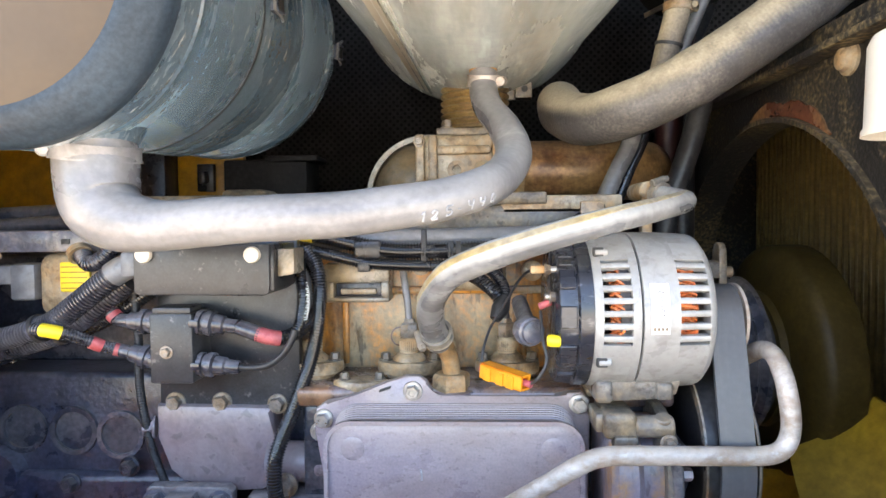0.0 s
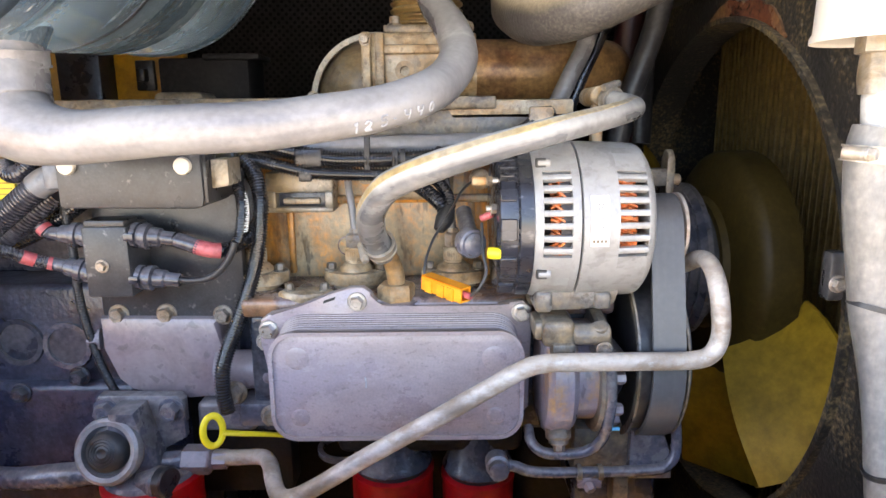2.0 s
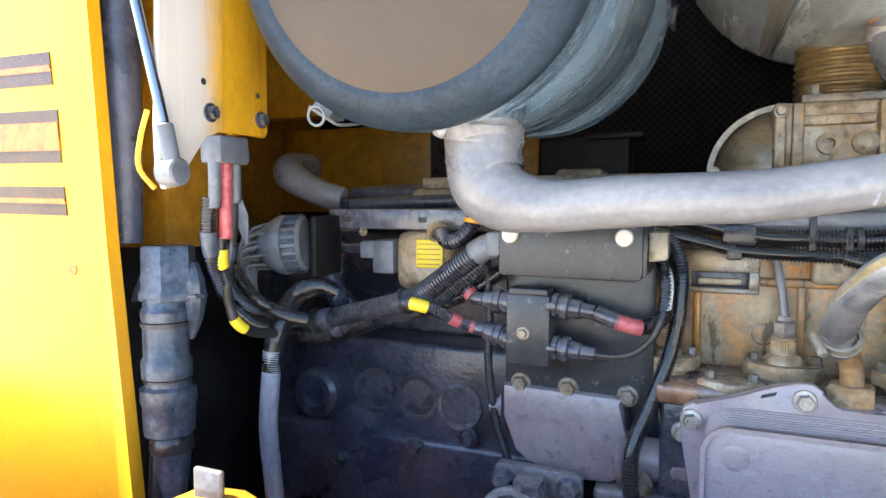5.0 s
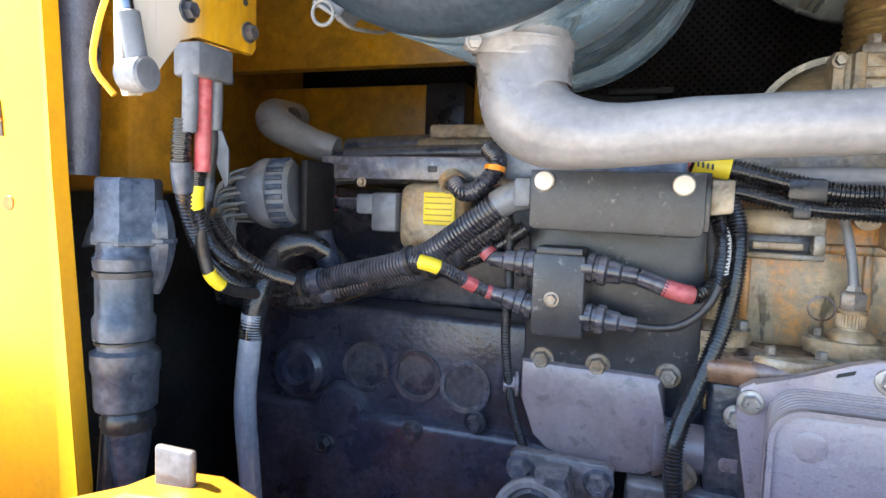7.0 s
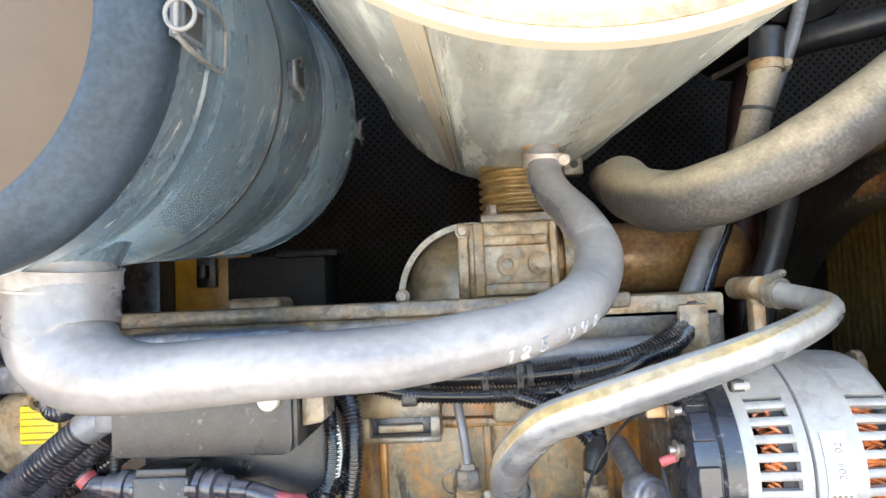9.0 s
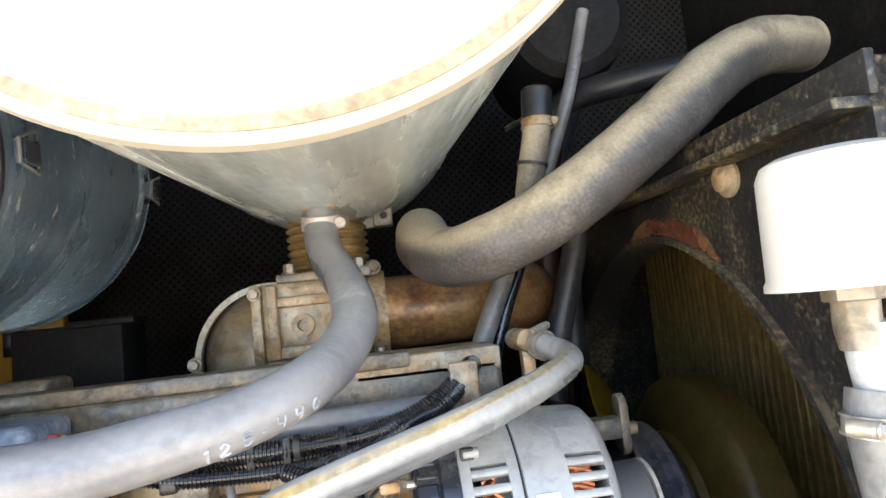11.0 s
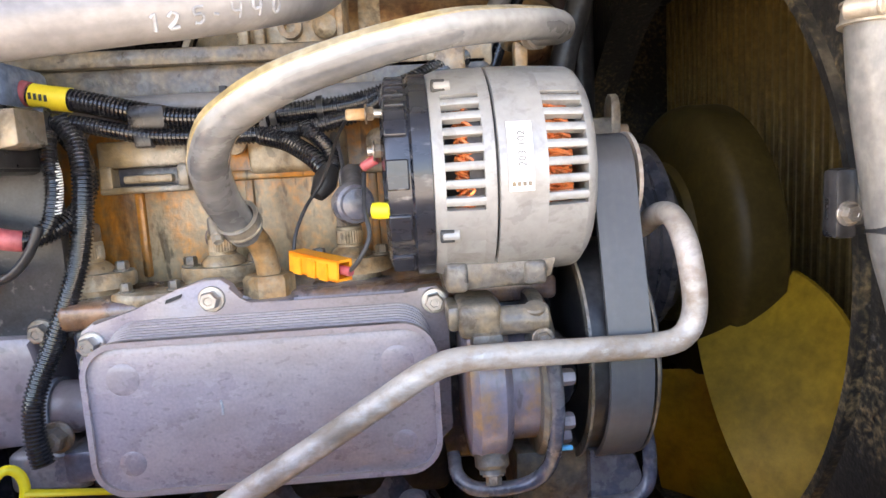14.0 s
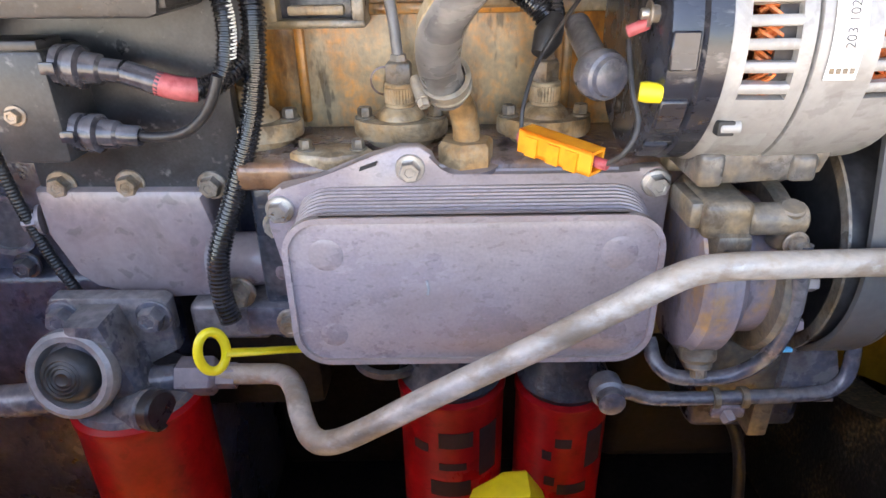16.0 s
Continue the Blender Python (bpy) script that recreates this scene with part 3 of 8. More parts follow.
def sweep(bm, points, radius, seg=18, step=0.006, ribs=0.0, depth=0.0, wander=0.0, flat=1.0):
    """A round tube along a smooth line. radius: one value, or several spread evenly. ribs: the pitch of its corrugation."""
    if ribs:
        step = ribs / 4
    line = smooth_line(points, step)
    ax = frames_along(line)
    rr = radius if isinstance(radius, (list, tuple)) else [radius, radius]
    rings, gone = [], 0.0
    for k, (c, (u, v, w)) in enumerate(zip(line, ax)):
        f = k / (len(line) - 1) * (len(rr) - 1)
        i = min(int(f), len(rr) - 2)
        r = rr[i] + (rr[i + 1] - rr[i]) * (f - i)
        if ribs:
            r *= 1 + depth * (1, 1, -1, -1)[k % 4]
        if wander:
            r *= 1 + wander * noise.noise(c * 45)
        rings.append([bm.verts.new(c + (u * math.cos(2 * math.pi * j / seg) + v * math.sin(2 * math.pi * j / seg) * flat) * r) for j in range(seg)])
    for a, b in zip(rings, rings[1:]):
        for k in range(seg):
            j = (k + 1) % seg
            bm.faces.new((a[k], a[j], b[j], b[k]))
    bm.faces.new(rings[0])
    bm.faces.new(rings[-1])
    return bm


def radii_along(points, radii, count=60):
    """Radii given point by point, read off at even steps of the line's length."""
    at = [0.0]
    for a, b in zip(points, points[1:]):
        at.append(at[-1] + (Vector(b) - Vector(a)).length)
    return [float(np.interp(at[-1] * k / (count - 1), at, radii)) for k in range(count)]


def fresh():
    return bmesh.new()


def hexhead(bm, spot, axis, r, h, washer=1.35, start=0.0):
    """A hexagon head with a washer under it and a chamfered top."""
    spot = Vector(spot)
    w = Vector(axis).normalized()
    if washer:
        lathe(bm, spot, axis, [(r * washer, 0), (r * washer, h * 0.16), (r * washer * 0.94, h * 0.22)], 20)
    lathe(bm, spot + w * h * 0.2, axis, [(r, 0), (r, h * 0.62), (r * 0.86, h * 0.8), (r * 0.5, h * 0.8), (r * 0.42, h * 0.74)], 6, start)
    return bm


def bolt(parent, spot, axis, r, h, material=None, label="", start=0.2):
    return part("bolt", hexhead(fresh(), spot, axis, r, h, start=start), material or BOLT, parent, label)


def hose_clamp(parent, spot, axis, r, width, screw=(0, -1, 0), material=None, label=""):
    """A band with a raised worm housing and a slotted screw."""
    material = material or CLAMP
    w = Vector(axis).normalized()
    spot = Vector(spot)
    bm = tube_ring(fresh(), spot - w * width / 2, axis, r + 0.0014, r - 0.001, 0, width, 36)
    tube_ring(bm, spot - w * width / 2, axis, r + 0.0024, r, 0, width * 0.12, 36)
    tube_ring(bm, spot + w * width * 0.38, axis, r + 0.0024, r, 0, width * 0.12, 36)
    band = part("band", bm, material, parent, label or "steel hose clamp band")
    s = Vector(screw).normalized()
    s = (s - w * s.dot(w)).normalized()
    t = w.cross(s)
    c = spot + s * (r + 0.004)
    bm = rod(fresh(), c - t * 0.009, c + t * 0.007, width * 0.42, 12)
    hexhead(bm, c + t * 0.007, t, width * 0.38, 0.006, 1.15)
    part("screw", bm, material, band)
    return band


def letters(text, size, spot, right, up, material, parent, label=""):
    """Writing in the built-in font, in the plane of right and up."""
    cu = bpy.data.curves.new("lettering", "FONT")
    cu.body, cu.size, cu.align_x, cu.align_y, cu.extrude = text, size, "CENTER", "CENTER", 0.0001
    cu.materials.append(material)
    ob = new("lettering", cu)
    r, u = Vector(right).normalized(), Vector(up).normalized()
    m = Matrix((r, u, r.cross(u))).transposed().to_4x4()
    m.translation = Vector(spot) - ORIGIN[parent.name]
    ob.matrix_basis = m
    ob.parent = parent
    ORIGIN[ob.name] = ORIGIN[parent.name]
    return tagged(ob, label)


# ---- the setting ----
def setting(name, bm, material, label):
    return solid(name, bm, material, label, "", kind="structure")


setting("ground", block(fresh(), (-300, 300), (-300, 300), (-0.2, 0.0), 0), SAND, "dry sandy ground in front of the machine")
setting("floor", block(fresh(), (-1.05, 0.85), (0.50, 1.40), (0.86, 0.90), 0), FLOOR_DARK, "belly pan under the engine, shade in its dark colour")
setting("wall_north", block(fresh(), (-1.05, 0.85), (1.36, 1.40), (0.90, 2.50), 0), PIERCED, "black pierced sheet metal rear panel")
setting("wall_west", block(fresh(), (-1.05, -1.01), (0.47, 1.40), (0.90, 2.50), 0), YELLOW_DUSTY_SHADE, "dusty yellow side panel of the engine bay, darkened as shade")
setting("wall_west_lower", block(fresh(), (-0.86, -0.83), (0.47, 1.20), (0.90, 1.580), 0.003), RUBBER, "black sheet in front of the lower side panel")
setting("wall_east", block(fresh(), (0.80, 0.85), (0.30, 1.36), (0.90, 2.50), 0), FLOOR_DARK, "dark closing panel behind the radiator")
setting("ceiling", block(fresh(), (-1.05, 0.95), (0.40, 1.40), (2.50, 2.54), 0), HOOD, "dark foam-lined underside of the engine hood")
# out-of-view slab added to block direct sun from the engine front
setting("raised_hood", block(fresh(), (-1.05, 0.95), (-0.50, 0.40), (2.50, 2.54), 0, turn=(-12, 0, 0), about=(0, 0.40, 2.50)), HOOD, "unseen hood slab added overhead to keep sun off the engine")
setting("wall_south", block(fresh(), (-1.95, 0.95), (0.29, 0.33), (0.35, 1.375), 0.008), YELLOW, "yellow lower body side below the open engine bay")
setting("wall_south_lip", block(fresh(), (-0.36, 1.15), (0.29, 0.36), (1.335, 1.4076), 0.008, turn=(0, 1.08, 0)), YELLOW, "yellow raised lip of the lower body side")
setting("wall_southwest", block(fresh(), (-1.95, -1.01), (0.46, 1.40), (0.35, 0.95), 0.008), YELLOW, "yellow body behind the side panel")
bm = block(fresh(), (-1.01, -0.635), (1.20, 1.22), (1.618, 1.80), 0.003)
# lower half of the bulkhead: shade put in as a black sheet
setting("wall_northwest_lower", block(fresh(), (-1.01, -0.635), (1.194, 1.22), (0.90, 1.618), 0.003), DEEP, "lower bulkhead blackened as deep shade")
setting("wall_northwest", bm, YELLOW_DUSTY_SHADE, "dusty yellow rear bulkhead, darkened as shade")
setting("wall_northwest_upper", block(fresh(), (-1.01, -0.42), (1.10, 1.12), (1.80, 2.50), 0.003, turn=(-8, 0, 0)), YELLOW_DUSTY_SHADE, "yellow upper bulkhead with shade in its paint")
setting("column", block(fresh(), (-0.635, -0.555), (1.19, 1.25), (0.90, 1.80), 0.006), BLACK, "black post beside the yellow bulkhead")
setting("wall_rear_strip", block(fresh(), (-0.555, -0.42), (1.24, 1.26), (0.90, 1.95), 0.004), YELLOW_DUSTY_SHADE, "narrow yellow painted rear plate")

latch = thing("panel_latch", (-0.495, 1.235, 1.70), "black latch on the narrow yellow rear plate", "latch")
part("plate", block(fresh(), (-0.51, -0.475), (1.228, 1.24), (1.70, 1.755), 0.003), BLACK, latch)
part("handle", block(fresh(), (-0.50, -0.485), (1.21, 1.23), (1.715, 1.74), 0.004), RUBBER, latch)


# ---- fan, shroud and radiator ----
FAN_Y, FAN_Z = 0.833, 1.452


def shroud():
    ob = thing("radiator_shroud", (0.416, FAN_Y, 0.95), "black steel fan shroud with rusty dusty patches", "shroud")
    bm, seg, r = fresh(), 96, 0.303
    y0, y1, z0, z1 = 0.485, 1.34, 0.92, 1.805
    layers = []
    for x in (0.412, 0.420):
        inner, outer = [], []
        for k in range(seg):
            a = 2 * math.pi * k / seg
            c, s = math.cos(a), math.sin(a)
            inner.append(bm.verts.new((x, FAN_Y + r * c, FAN_Z + r * s)))
            ky = ((y1 if c > 0 else y0) - FAN_Y) / c if abs(c) > 1e-6 else 1e9
            kz = ((z1 if s > 0 else z0) - FAN_Z) / s if abs(s) > 1e-6 else 1e9
            d = min(ky, kz)
            outer.append(bm.verts.new((x, FAN_Y + d * c, FAN_Z + d * s)))
        layers.append((inner, outer))
    (i0, o0), (i1, o1) = layers
    for k in range(seg):
        j = (k + 1) % seg
        bm.faces.new((i0[k], i0[j], o0[j], o0[k]))
        bm.faces.new((i1[k], o1[k], o1[j], i1[j]))
        bm.faces.new((i0[k], i1[k], i1[j], i0[j]))
        bm.faces.new((o0[k], o0[j], o1[j], o1[k]))
    part("plate", bm, SHROUD, ob)
    part("rim", tube_ring(fresh(), (0.404, FAN_Y, FAN_Z), (1, 0, 0), 0.3075, 0.3015, 0, 0.05, 96), SHROUD, ob, "turned edge of the fan opening")
    part("flange", block(fresh(), (0.385, 0.412), (0.485, 1.34), (1.800, 1.808), 0.002), SHROUD, ob)
    part("flange", block(fresh(), (0.412, 0.420), (0.485, 1.34), (1.808, 1.838), 0.002), SHROUD, ob)
    part("side", block(fresh(), (0.42, 0.66), (0.497, 0.52), (0.92, 1.838), 0.003), SHROUD, ob)
    part("side", block(fresh(), (0.42, 0.66), (1.30, 1.34), (0.92, 1.838), 0.003), SHROUD, ob)
    part("top", block(fresh(), (0.42, 0.66), (0.52, 1.30), (1.81, 1.838), 0.003), SHROUD, ob)
    part("base", block(fresh(), (0.42, 0.66), (0.52, 1.30), (0.92, 0.98), 0.003), SHROUD, ob)
    # a rust scab over the opening and the big round-headed bolt
    bm = fresh()
    arc = [radians(84 + 36 * k / 24) for k in range(25)]
    line = [(FAN_Y + 0.3085 * math.cos(a), FAN_Z + 0.3085 * math.sin(a)) for a in arc]
    rise = [(0.328 + 0.006 * noise.noise(Vector((a * 9, 0.3, 0))) + 0.004 * noise.noise(Vector((a * 31, 0.7, 0)))) - 0.018 * abs((a - arc[12]) / (arc[24] - arc[12])) ** 3 for a in arc]
    top = [(FAN_Y + r * math.cos(a), FAN_Z + r * math.sin(a)) for a, r in zip(reversed(arc), reversed(rise))]
    prism(bm, line + top, "x", 0.4095, 0.4121)
    part("rust_patch", bm, EXHAUST, ob, "flaking orange rust scab")
    bm = lathe(fresh(), (0.412, 0.647, 1.790), (-1, 0, 0), [(0.0165, 0), (0.0165, 0.003), (0.0125, 0.005), (0.011, 0.010), (0.006, 0.012), (0, 0.012)], 28)
    part("bolt", bm, RUST_CAST, ob, "dusty round-headed bolt")
    return ob


shroud()


def radiator():
    ob = thing("radiator", (0.62, FAN_Y, 0.95), "brown radiator core with upright fins", "radiator")
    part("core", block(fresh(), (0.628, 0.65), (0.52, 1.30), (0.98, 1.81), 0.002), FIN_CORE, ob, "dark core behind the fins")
    me = finish("fin", block(fresh(), (0.0, 0.022), (-0.0036, 0.0036), (0.0, 0.83), 0.0012, 1), FIN)
    for k in range(47):
        f = new("fin", me)
        f.parent, f.location = ob, (-0.014, 0.536 + k * 0.0162 - FAN_Y, 0.03)
    return ob


radiator()


def fan():
    ob = thing("cooling_fan", (0.43, FAN_Y, FAN_Z), "olive yellow plastic cooling fan at rest", "fan")
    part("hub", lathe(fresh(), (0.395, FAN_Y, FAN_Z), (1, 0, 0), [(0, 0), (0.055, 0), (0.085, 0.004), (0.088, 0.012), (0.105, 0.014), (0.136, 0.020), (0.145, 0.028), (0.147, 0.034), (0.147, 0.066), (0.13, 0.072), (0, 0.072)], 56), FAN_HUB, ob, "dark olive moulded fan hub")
    part("clutch", lathe(fresh(), (0.372, FAN_Y, FAN_Z), (1, 0, 0), [(0, 0), (0.06, 0), (0.074, 0.006), (0.078, 0.02), (0.078, 0.03), (0, 0.03)], 48), RUBBER, ob, "black fan clutch")
    # four blades at uneven angles, set to carry the painted glow low on the right
    for turn in (200, 245, 310, 5):
        bm = fresh()
        a0 = radians(turn)
        rows = []
        for i in range(9):
            f = i / 8
            r = 0.140 + f * (0.290 - 0.140)
            chord = 0.080 + 0.055 * math.sin(math.pi * (0.15 + 0.6 * f))
            pitch = radians(48 - 20 * f)
            ring = []
            for j in range(7):
                s = (j / 6 - 0.5) * chord
                camber = 0.012 * (1 - (2 * j / 6 - 1) ** 2)
                tang, axial = s * math.cos(pitch), camber - s * math.sin(pitch)
                a = a0 + tang / r + 0.25 * f
                ring.append((0.432 + axial, FAN_Y + r * math.cos(a), FAN_Z + r * math.sin(a)))
            rows.append(ring)
        for off, flip in ((-0.0018, 0), (0.0018, 1)):
            grid = [[bm.verts.new((p[0] + off, p[1], p[2])) for p in row] for row in rows]
            for i in range(8):
                for j in range(6):
                    bm.faces.new((grid[i][j], grid[i][j + 1], grid[i + 1][j + 1], grid[i + 1][j]))
            if flip:
                edge = [grid[0][j] for j in range(7)] + [grid[i][6] for i in range(1, 9)] + [grid[8][j] for j in range(5, -1, -1)] + [grid[i][0] for i in range(7, 0, -1)]
                for k2 in range(len(edge)):
                    j2 = (k2 + 1) % len(edge)
                    bm.faces.new((edge[k2], first[k2], first[j2], edge[j2]))
            else:
                first = [grid[0][j] for j in range(7)] + [grid[i][6] for i in range(1, 9)] + [grid[8][j] for j in range(5, -1, -1)] + [grid[i][0] for i in range(7, 0, -1)]
        part("blade", bm, FAN, ob)
    return ob


fan()

pulley = thing("fan_pulley", (0.365, 0.80, 1.465), "dark grooved fan pulley", "pulley")
bm = lathe(fresh(), (0.335, 0.80, 1.465), (1, 0, 0), [(0, 0.0), (0.03, 0.0), (0.034, 0.012), (0.06, 0.014), (0.074, 0.004), (0.094, 0.0), (0.096, 0.004), (0.089, 0.010), (0.096, 0.016), (0.089, 0.022), (0.096, 0.028), (0.096, 0.034), (0, 0.034)], 56)
part("wheel", bm, DARK_CAST, pulley)
part("shaft", rod(fresh(), (0.36, 0.80, 1.465), (0.405, 0.82, 1.457), 0.022), DARK_CAST, pulley)


# ---- air cleaner ----
def air_cleaner():
    a, b = Vector((-0.333, 0.476, 1.847)), Vector((-0.338, 0.951, 1.911))
    w = (b - a).normalized()
    ob = thing("air_cleaner", (a.x, 0.70, 1.71), "large dusty blue-black round air cleaner canister", "air cleaner")
    shell = [(0.150, -0.0215), (0.1528, -0.019), (0.1535, 0.0), (0.1545, 0.028), (0.1562, 0.030), (0.1566, 0.044), (0.1552, 0.046), (0.1598, 0.1655), (0.1584, 0.1662), (0.1584, 0.1685), (0.1602, 0.1692),
             (0.1655, 0.29), (0.1672, 0.292), (0.1672, 0.299), (0.1660, 0.301), (0.1712, 0.428), (0.1752, 0.431), (0.1757, 0.446), (0.1735, 0.449), (0.1725, 0.462), (0.165, 0.476), (0.13, 0.492), (0, 0.497)]
    body = part("body", lathe(fresh(), a, w, [(0, -0.0215)] + shell, 112), CANISTER, ob)
    part("cover_rim", lathe(fresh(), a, w, [(0, -0.036), (0.122, -0.0375), (0.1275, -0.0395), (0.133, -0.0385), (0.1405, -0.0345), (0.1465, -0.029), (0.1502, -0.0245), (0.1538, -0.0205), (0.1546, -0.012), (0.1546, -0.006), (0, -0.006)], 112), CANISTER_RIM, body, "rounded blue-black cover edge")
    part("seam", tube_ring(fresh(), a + w * 0.1645, w, 0.1606, 0.152, 0, 0.0052, 112), RUBBER, body, "black joint between the canister halves")
    part("lid", lathe(fresh(), a, w, [(0, -0.0455), (0.05, -0.045), (0.095, -0.0432), (0.116, -0.0405), (0.1235, -0.0380), (0.1235, -0.034), (0, -0.034)], 96), CANISTER_END, body, "brown dust-filmed round lid")
    # over-centre latches: dark lever in a pale clip, long wire bail on the front ones
    for turn, along, bail in ((-6, -0.010, 1), (-122, -0.012, 1), (128, -0.010, 1), (-2, 0.190, 0), (110, 0.190, 0), (-7, 0.452, 0), (-118, 0.452, 0)):
        ang = radians(turn)
        out = Vector((1, 0, 0)) * math.cos(ang) + Vector((0, 0, 1)) * math.sin(ang)
        out = (out - w * out.dot(w)).normalized()
        side = w.cross(out).normalized()
        rr = float(np.interp(along, (-0.03, 0.0, 0.43, 0.45), (0.150, 0.1545, 0.1712, 0.1755)))
        c = a + w * along + out * rr
        m = Matrix((side, w, out)).transposed()
        bm = fresh()
        for (x0, x1), (y0, y1), (z0, z1) in (((-0.010, 0.010), (-0.010, -0.007), (0.0, 0.008)), ((-0.010, -0.008), (-0.010, 0.014), (0.0, 0.009)), ((0.008, 0.010), (-0.010, 0.014), (0.0, 0.009)), ((-0.010, 0.010), (0.014, 0.017), (0.0, 0.005))):
            made = bmesh.ops.create_cube(bm, size=1.0)["verts"]
            for q in made:
                q.co = m @ Vector(((x0 + x1) / 2 + q.co.x * (x1 - x0), (y0 + y1) / 2 + q.co.y * (y1 - y0), (z0 + z1) / 2 + q.co.z * (z1 - z0))) + c
        latch = part("latch", bm, PALE_PLASTIC if bail else GREY_PLASTIC, ob, "dusty grey latch clip")
        bm = fresh()
        made = bmesh.ops.create_cube(bm, size=1.0)["verts"]
        for q in made:
            q.co = m @ Vector((q.co.x * 0.0155, q.co.y * 0.024 + 0.004, q.co.z * 0.006 + 0.0045)) + c
        part("lever", bm, RUBBER, latch)
        bm = fresh()
        reach = 0.062 if bail else 0.020
        for s in (-1, 1):
            sweep(bm, [c - w * 0.014 + side * 0.010 * s + out * 0.006, c + side * 0.0155 * s + out * 0.009, c + w * reach * 0.7 + side * 0.017 * s + out * 0.006, c + w * reach + side * 0.012 * s + out * 0.003], 0.0014, 8, 0.004)
        rod(bm, c + w * reach - side * 0.012 + out * 0.003, c + w * reach + side * 0.012 + out * 0.003, 0.0014, 8)
        rod(bm, c - w * 0.014 - side * 0.010 + out * 0.006, c - w * 0.014 + side * 0.010 + out * 0.006, 0.0018, 10)
        loop = [c - w * 0.016 + out * 0.009 + (side * math.cos(2 * math.pi * k / 14) + out * math.sin(2 * math.pi * k / 14)) * 0.008 for k in range(15)]
        if bail:
            sweep(bm, loop, 0.0013, 8, 0.003)
        part("wire", bm, PALE_WIRE, latch, "steel wire bail")
    pts = [(-0.306, 0.552, 1.742), (-0.303, 0.550, 1.726), (-0.301, 0.549, 1.7145), (-0.2995, 0.548, 1.700)]
    part("outlet", sweep(fresh(), pts, [0.070, 0.056, 0.043, 0.0348], 36, 0.003), CANISTER, ob, "short flared outlet neck")
    return ob


air_cleaner()
ob = thing("canister_mount", (-0.30, 0.95, 1.45), "dark mounting bracket under the air cleaner", "bracket")
part("post", block(fresh(), (-0.345, -0.215), (0.95, 1.03), (1.60, 1.732), 0.004), TANK_BLACK, ob)
part("lip", block(fresh(), (-0.275, -0.195), (0.935, 1.0), (1.728, 1.736), 0.002), TANK_BLACK, ob)


def big_hose():
    ob = thing("intake_hose", (-0.28, 0.545, 1.61), "thick dusty grey rubber hose with white chalk marks", "hose")
    pts = [(-0.299, 0.548, 1.712), (-0.2975, 0.547, 1.690), (-0.296, 0.545, 1.670), (-0.290, 0.5415, 1.650), (-0.272, 0.536, 1.6375), (-0.247, 0.530, 1.6325), (-0.223, 0.526, 1.6315), (-0.171, 0.520, 1.635), (-0.123, 0.518, 1.637), (-0.075, 0.520, 1.639),
           (-0.029, 0.530, 1.645), (0.008, 0.547, 1.651), (0.043, 0.578, 1.6625), (0.067, 0.626, 1.679), (0.080, 0.668, 1.704), (0.074, 0.704, 1.733), (0.057, 0.742, 1.7645), (0.0515, 0.764, 1.787), (0.051, 0.772, 1.812)]
    rad = [0.0345, 0.0352, 0.0348, 0.0335, 0.0290, 0.0235, 0.0212, 0.0202, 0.0196, 0.0193, 0.0189, 0.0186, 0.0188, 0.0193, 0.0194, 0.0186, 0.0176, 0.0172, 0.0172]
    pipe = part("hose", sweep(fresh(), pts, radii_along(pts, rad), 40, 0.004, wander=0.02), HOSE, ob)
    hose_clamp(ob, (-0.2985, 0.548, 1.697), (0.10, -0.10, 1), 0.0356, 0.014, (-0.85, -0.5, 0), ALU_GREY, label="dusty steel hose clamp")
    hose_clamp(ob, (0.0510, 0.771, 1.8035), (0.03, -0.25, 1), 0.0178, 0.014, (1, -0.2, 0), TUBE, label="dusty steel hose clamp")
    # chalk writing, rubbed and uneven
    line = smooth_line(pts, 0.003)
    ax = frames_along(line)
    ring = [[(0.26 * math.cos(2 * math.pi * k / 12), 0.46 * math.sin(2 * math.pi * k / 12)) for k in range(13)]]
    four = [[(-0.30, 0.50), (-0.34, 0.15), (-0.20, -0.02), (0.20, 0.0)], [(0.26, 0.48), (0.22, 0.0), (0.12, -0.50)]]
    one = [[(-0.15, 0.30), (0.05, 0.5), (0.0, -0.5)]]
    two = [[(-0.3, 0.25), (-0.05, 0.5), (0.22, 0.28), (0.0, -0.1), (-0.3, -0.45), (0.3, -0.40)]]
    five = [[(0.28, 0.5), (-0.22, 0.46), (-0.26, 0.08), (0.1, 0.12), (0.26, -0.18), (0.05, -0.46), (-0.28, -0.40)]]
    dash = [[(-0.2, 0.1), (0.2, 0.0)]]
    for x, way, size, strokes in ((0.0400, (0.67, -0.58, -0.44), 0.0092, ring), (0.0318, (0.67, -0.59, -0.43), 0.0095, four), (0.0232, (0.67, -0.60, -0.42), 0.0095, four), (0.0140, (0.55, -0.63, -0.48), 0.007, dash), (0.0050, (0.42, -0.73, -0.50), 0.0095, five), (-0.0045, (0.41, -0.68, -0.56), 0.0095, two), (-0.0135, (0.41, -0.67, -0.58), 0.0095, one)):
        k = min((q for q in range(len(line)) if line[q].z < 1.69), key=lambda q: abs(line[q].x - x))
        t = ax[k][2]
        face = Vector(way)
        face = (face - t * face.dot(t)).normalized()
        up = face.cross(t)
        up = up if up.z > 0 else -up
        for stroke in strokes:
            path = []
            for p, q in stroke:
                g = q * size / 0.019
                path.append(line[k] + t * p * size + (face * math.cos(g) + up * math.sin(g)) * 0.0192)
            part("chalk_stroke", sweep(fresh(), path, 0.0010, 6, 0.0016, wander=0.6), CHALK, pipe)
    return ob


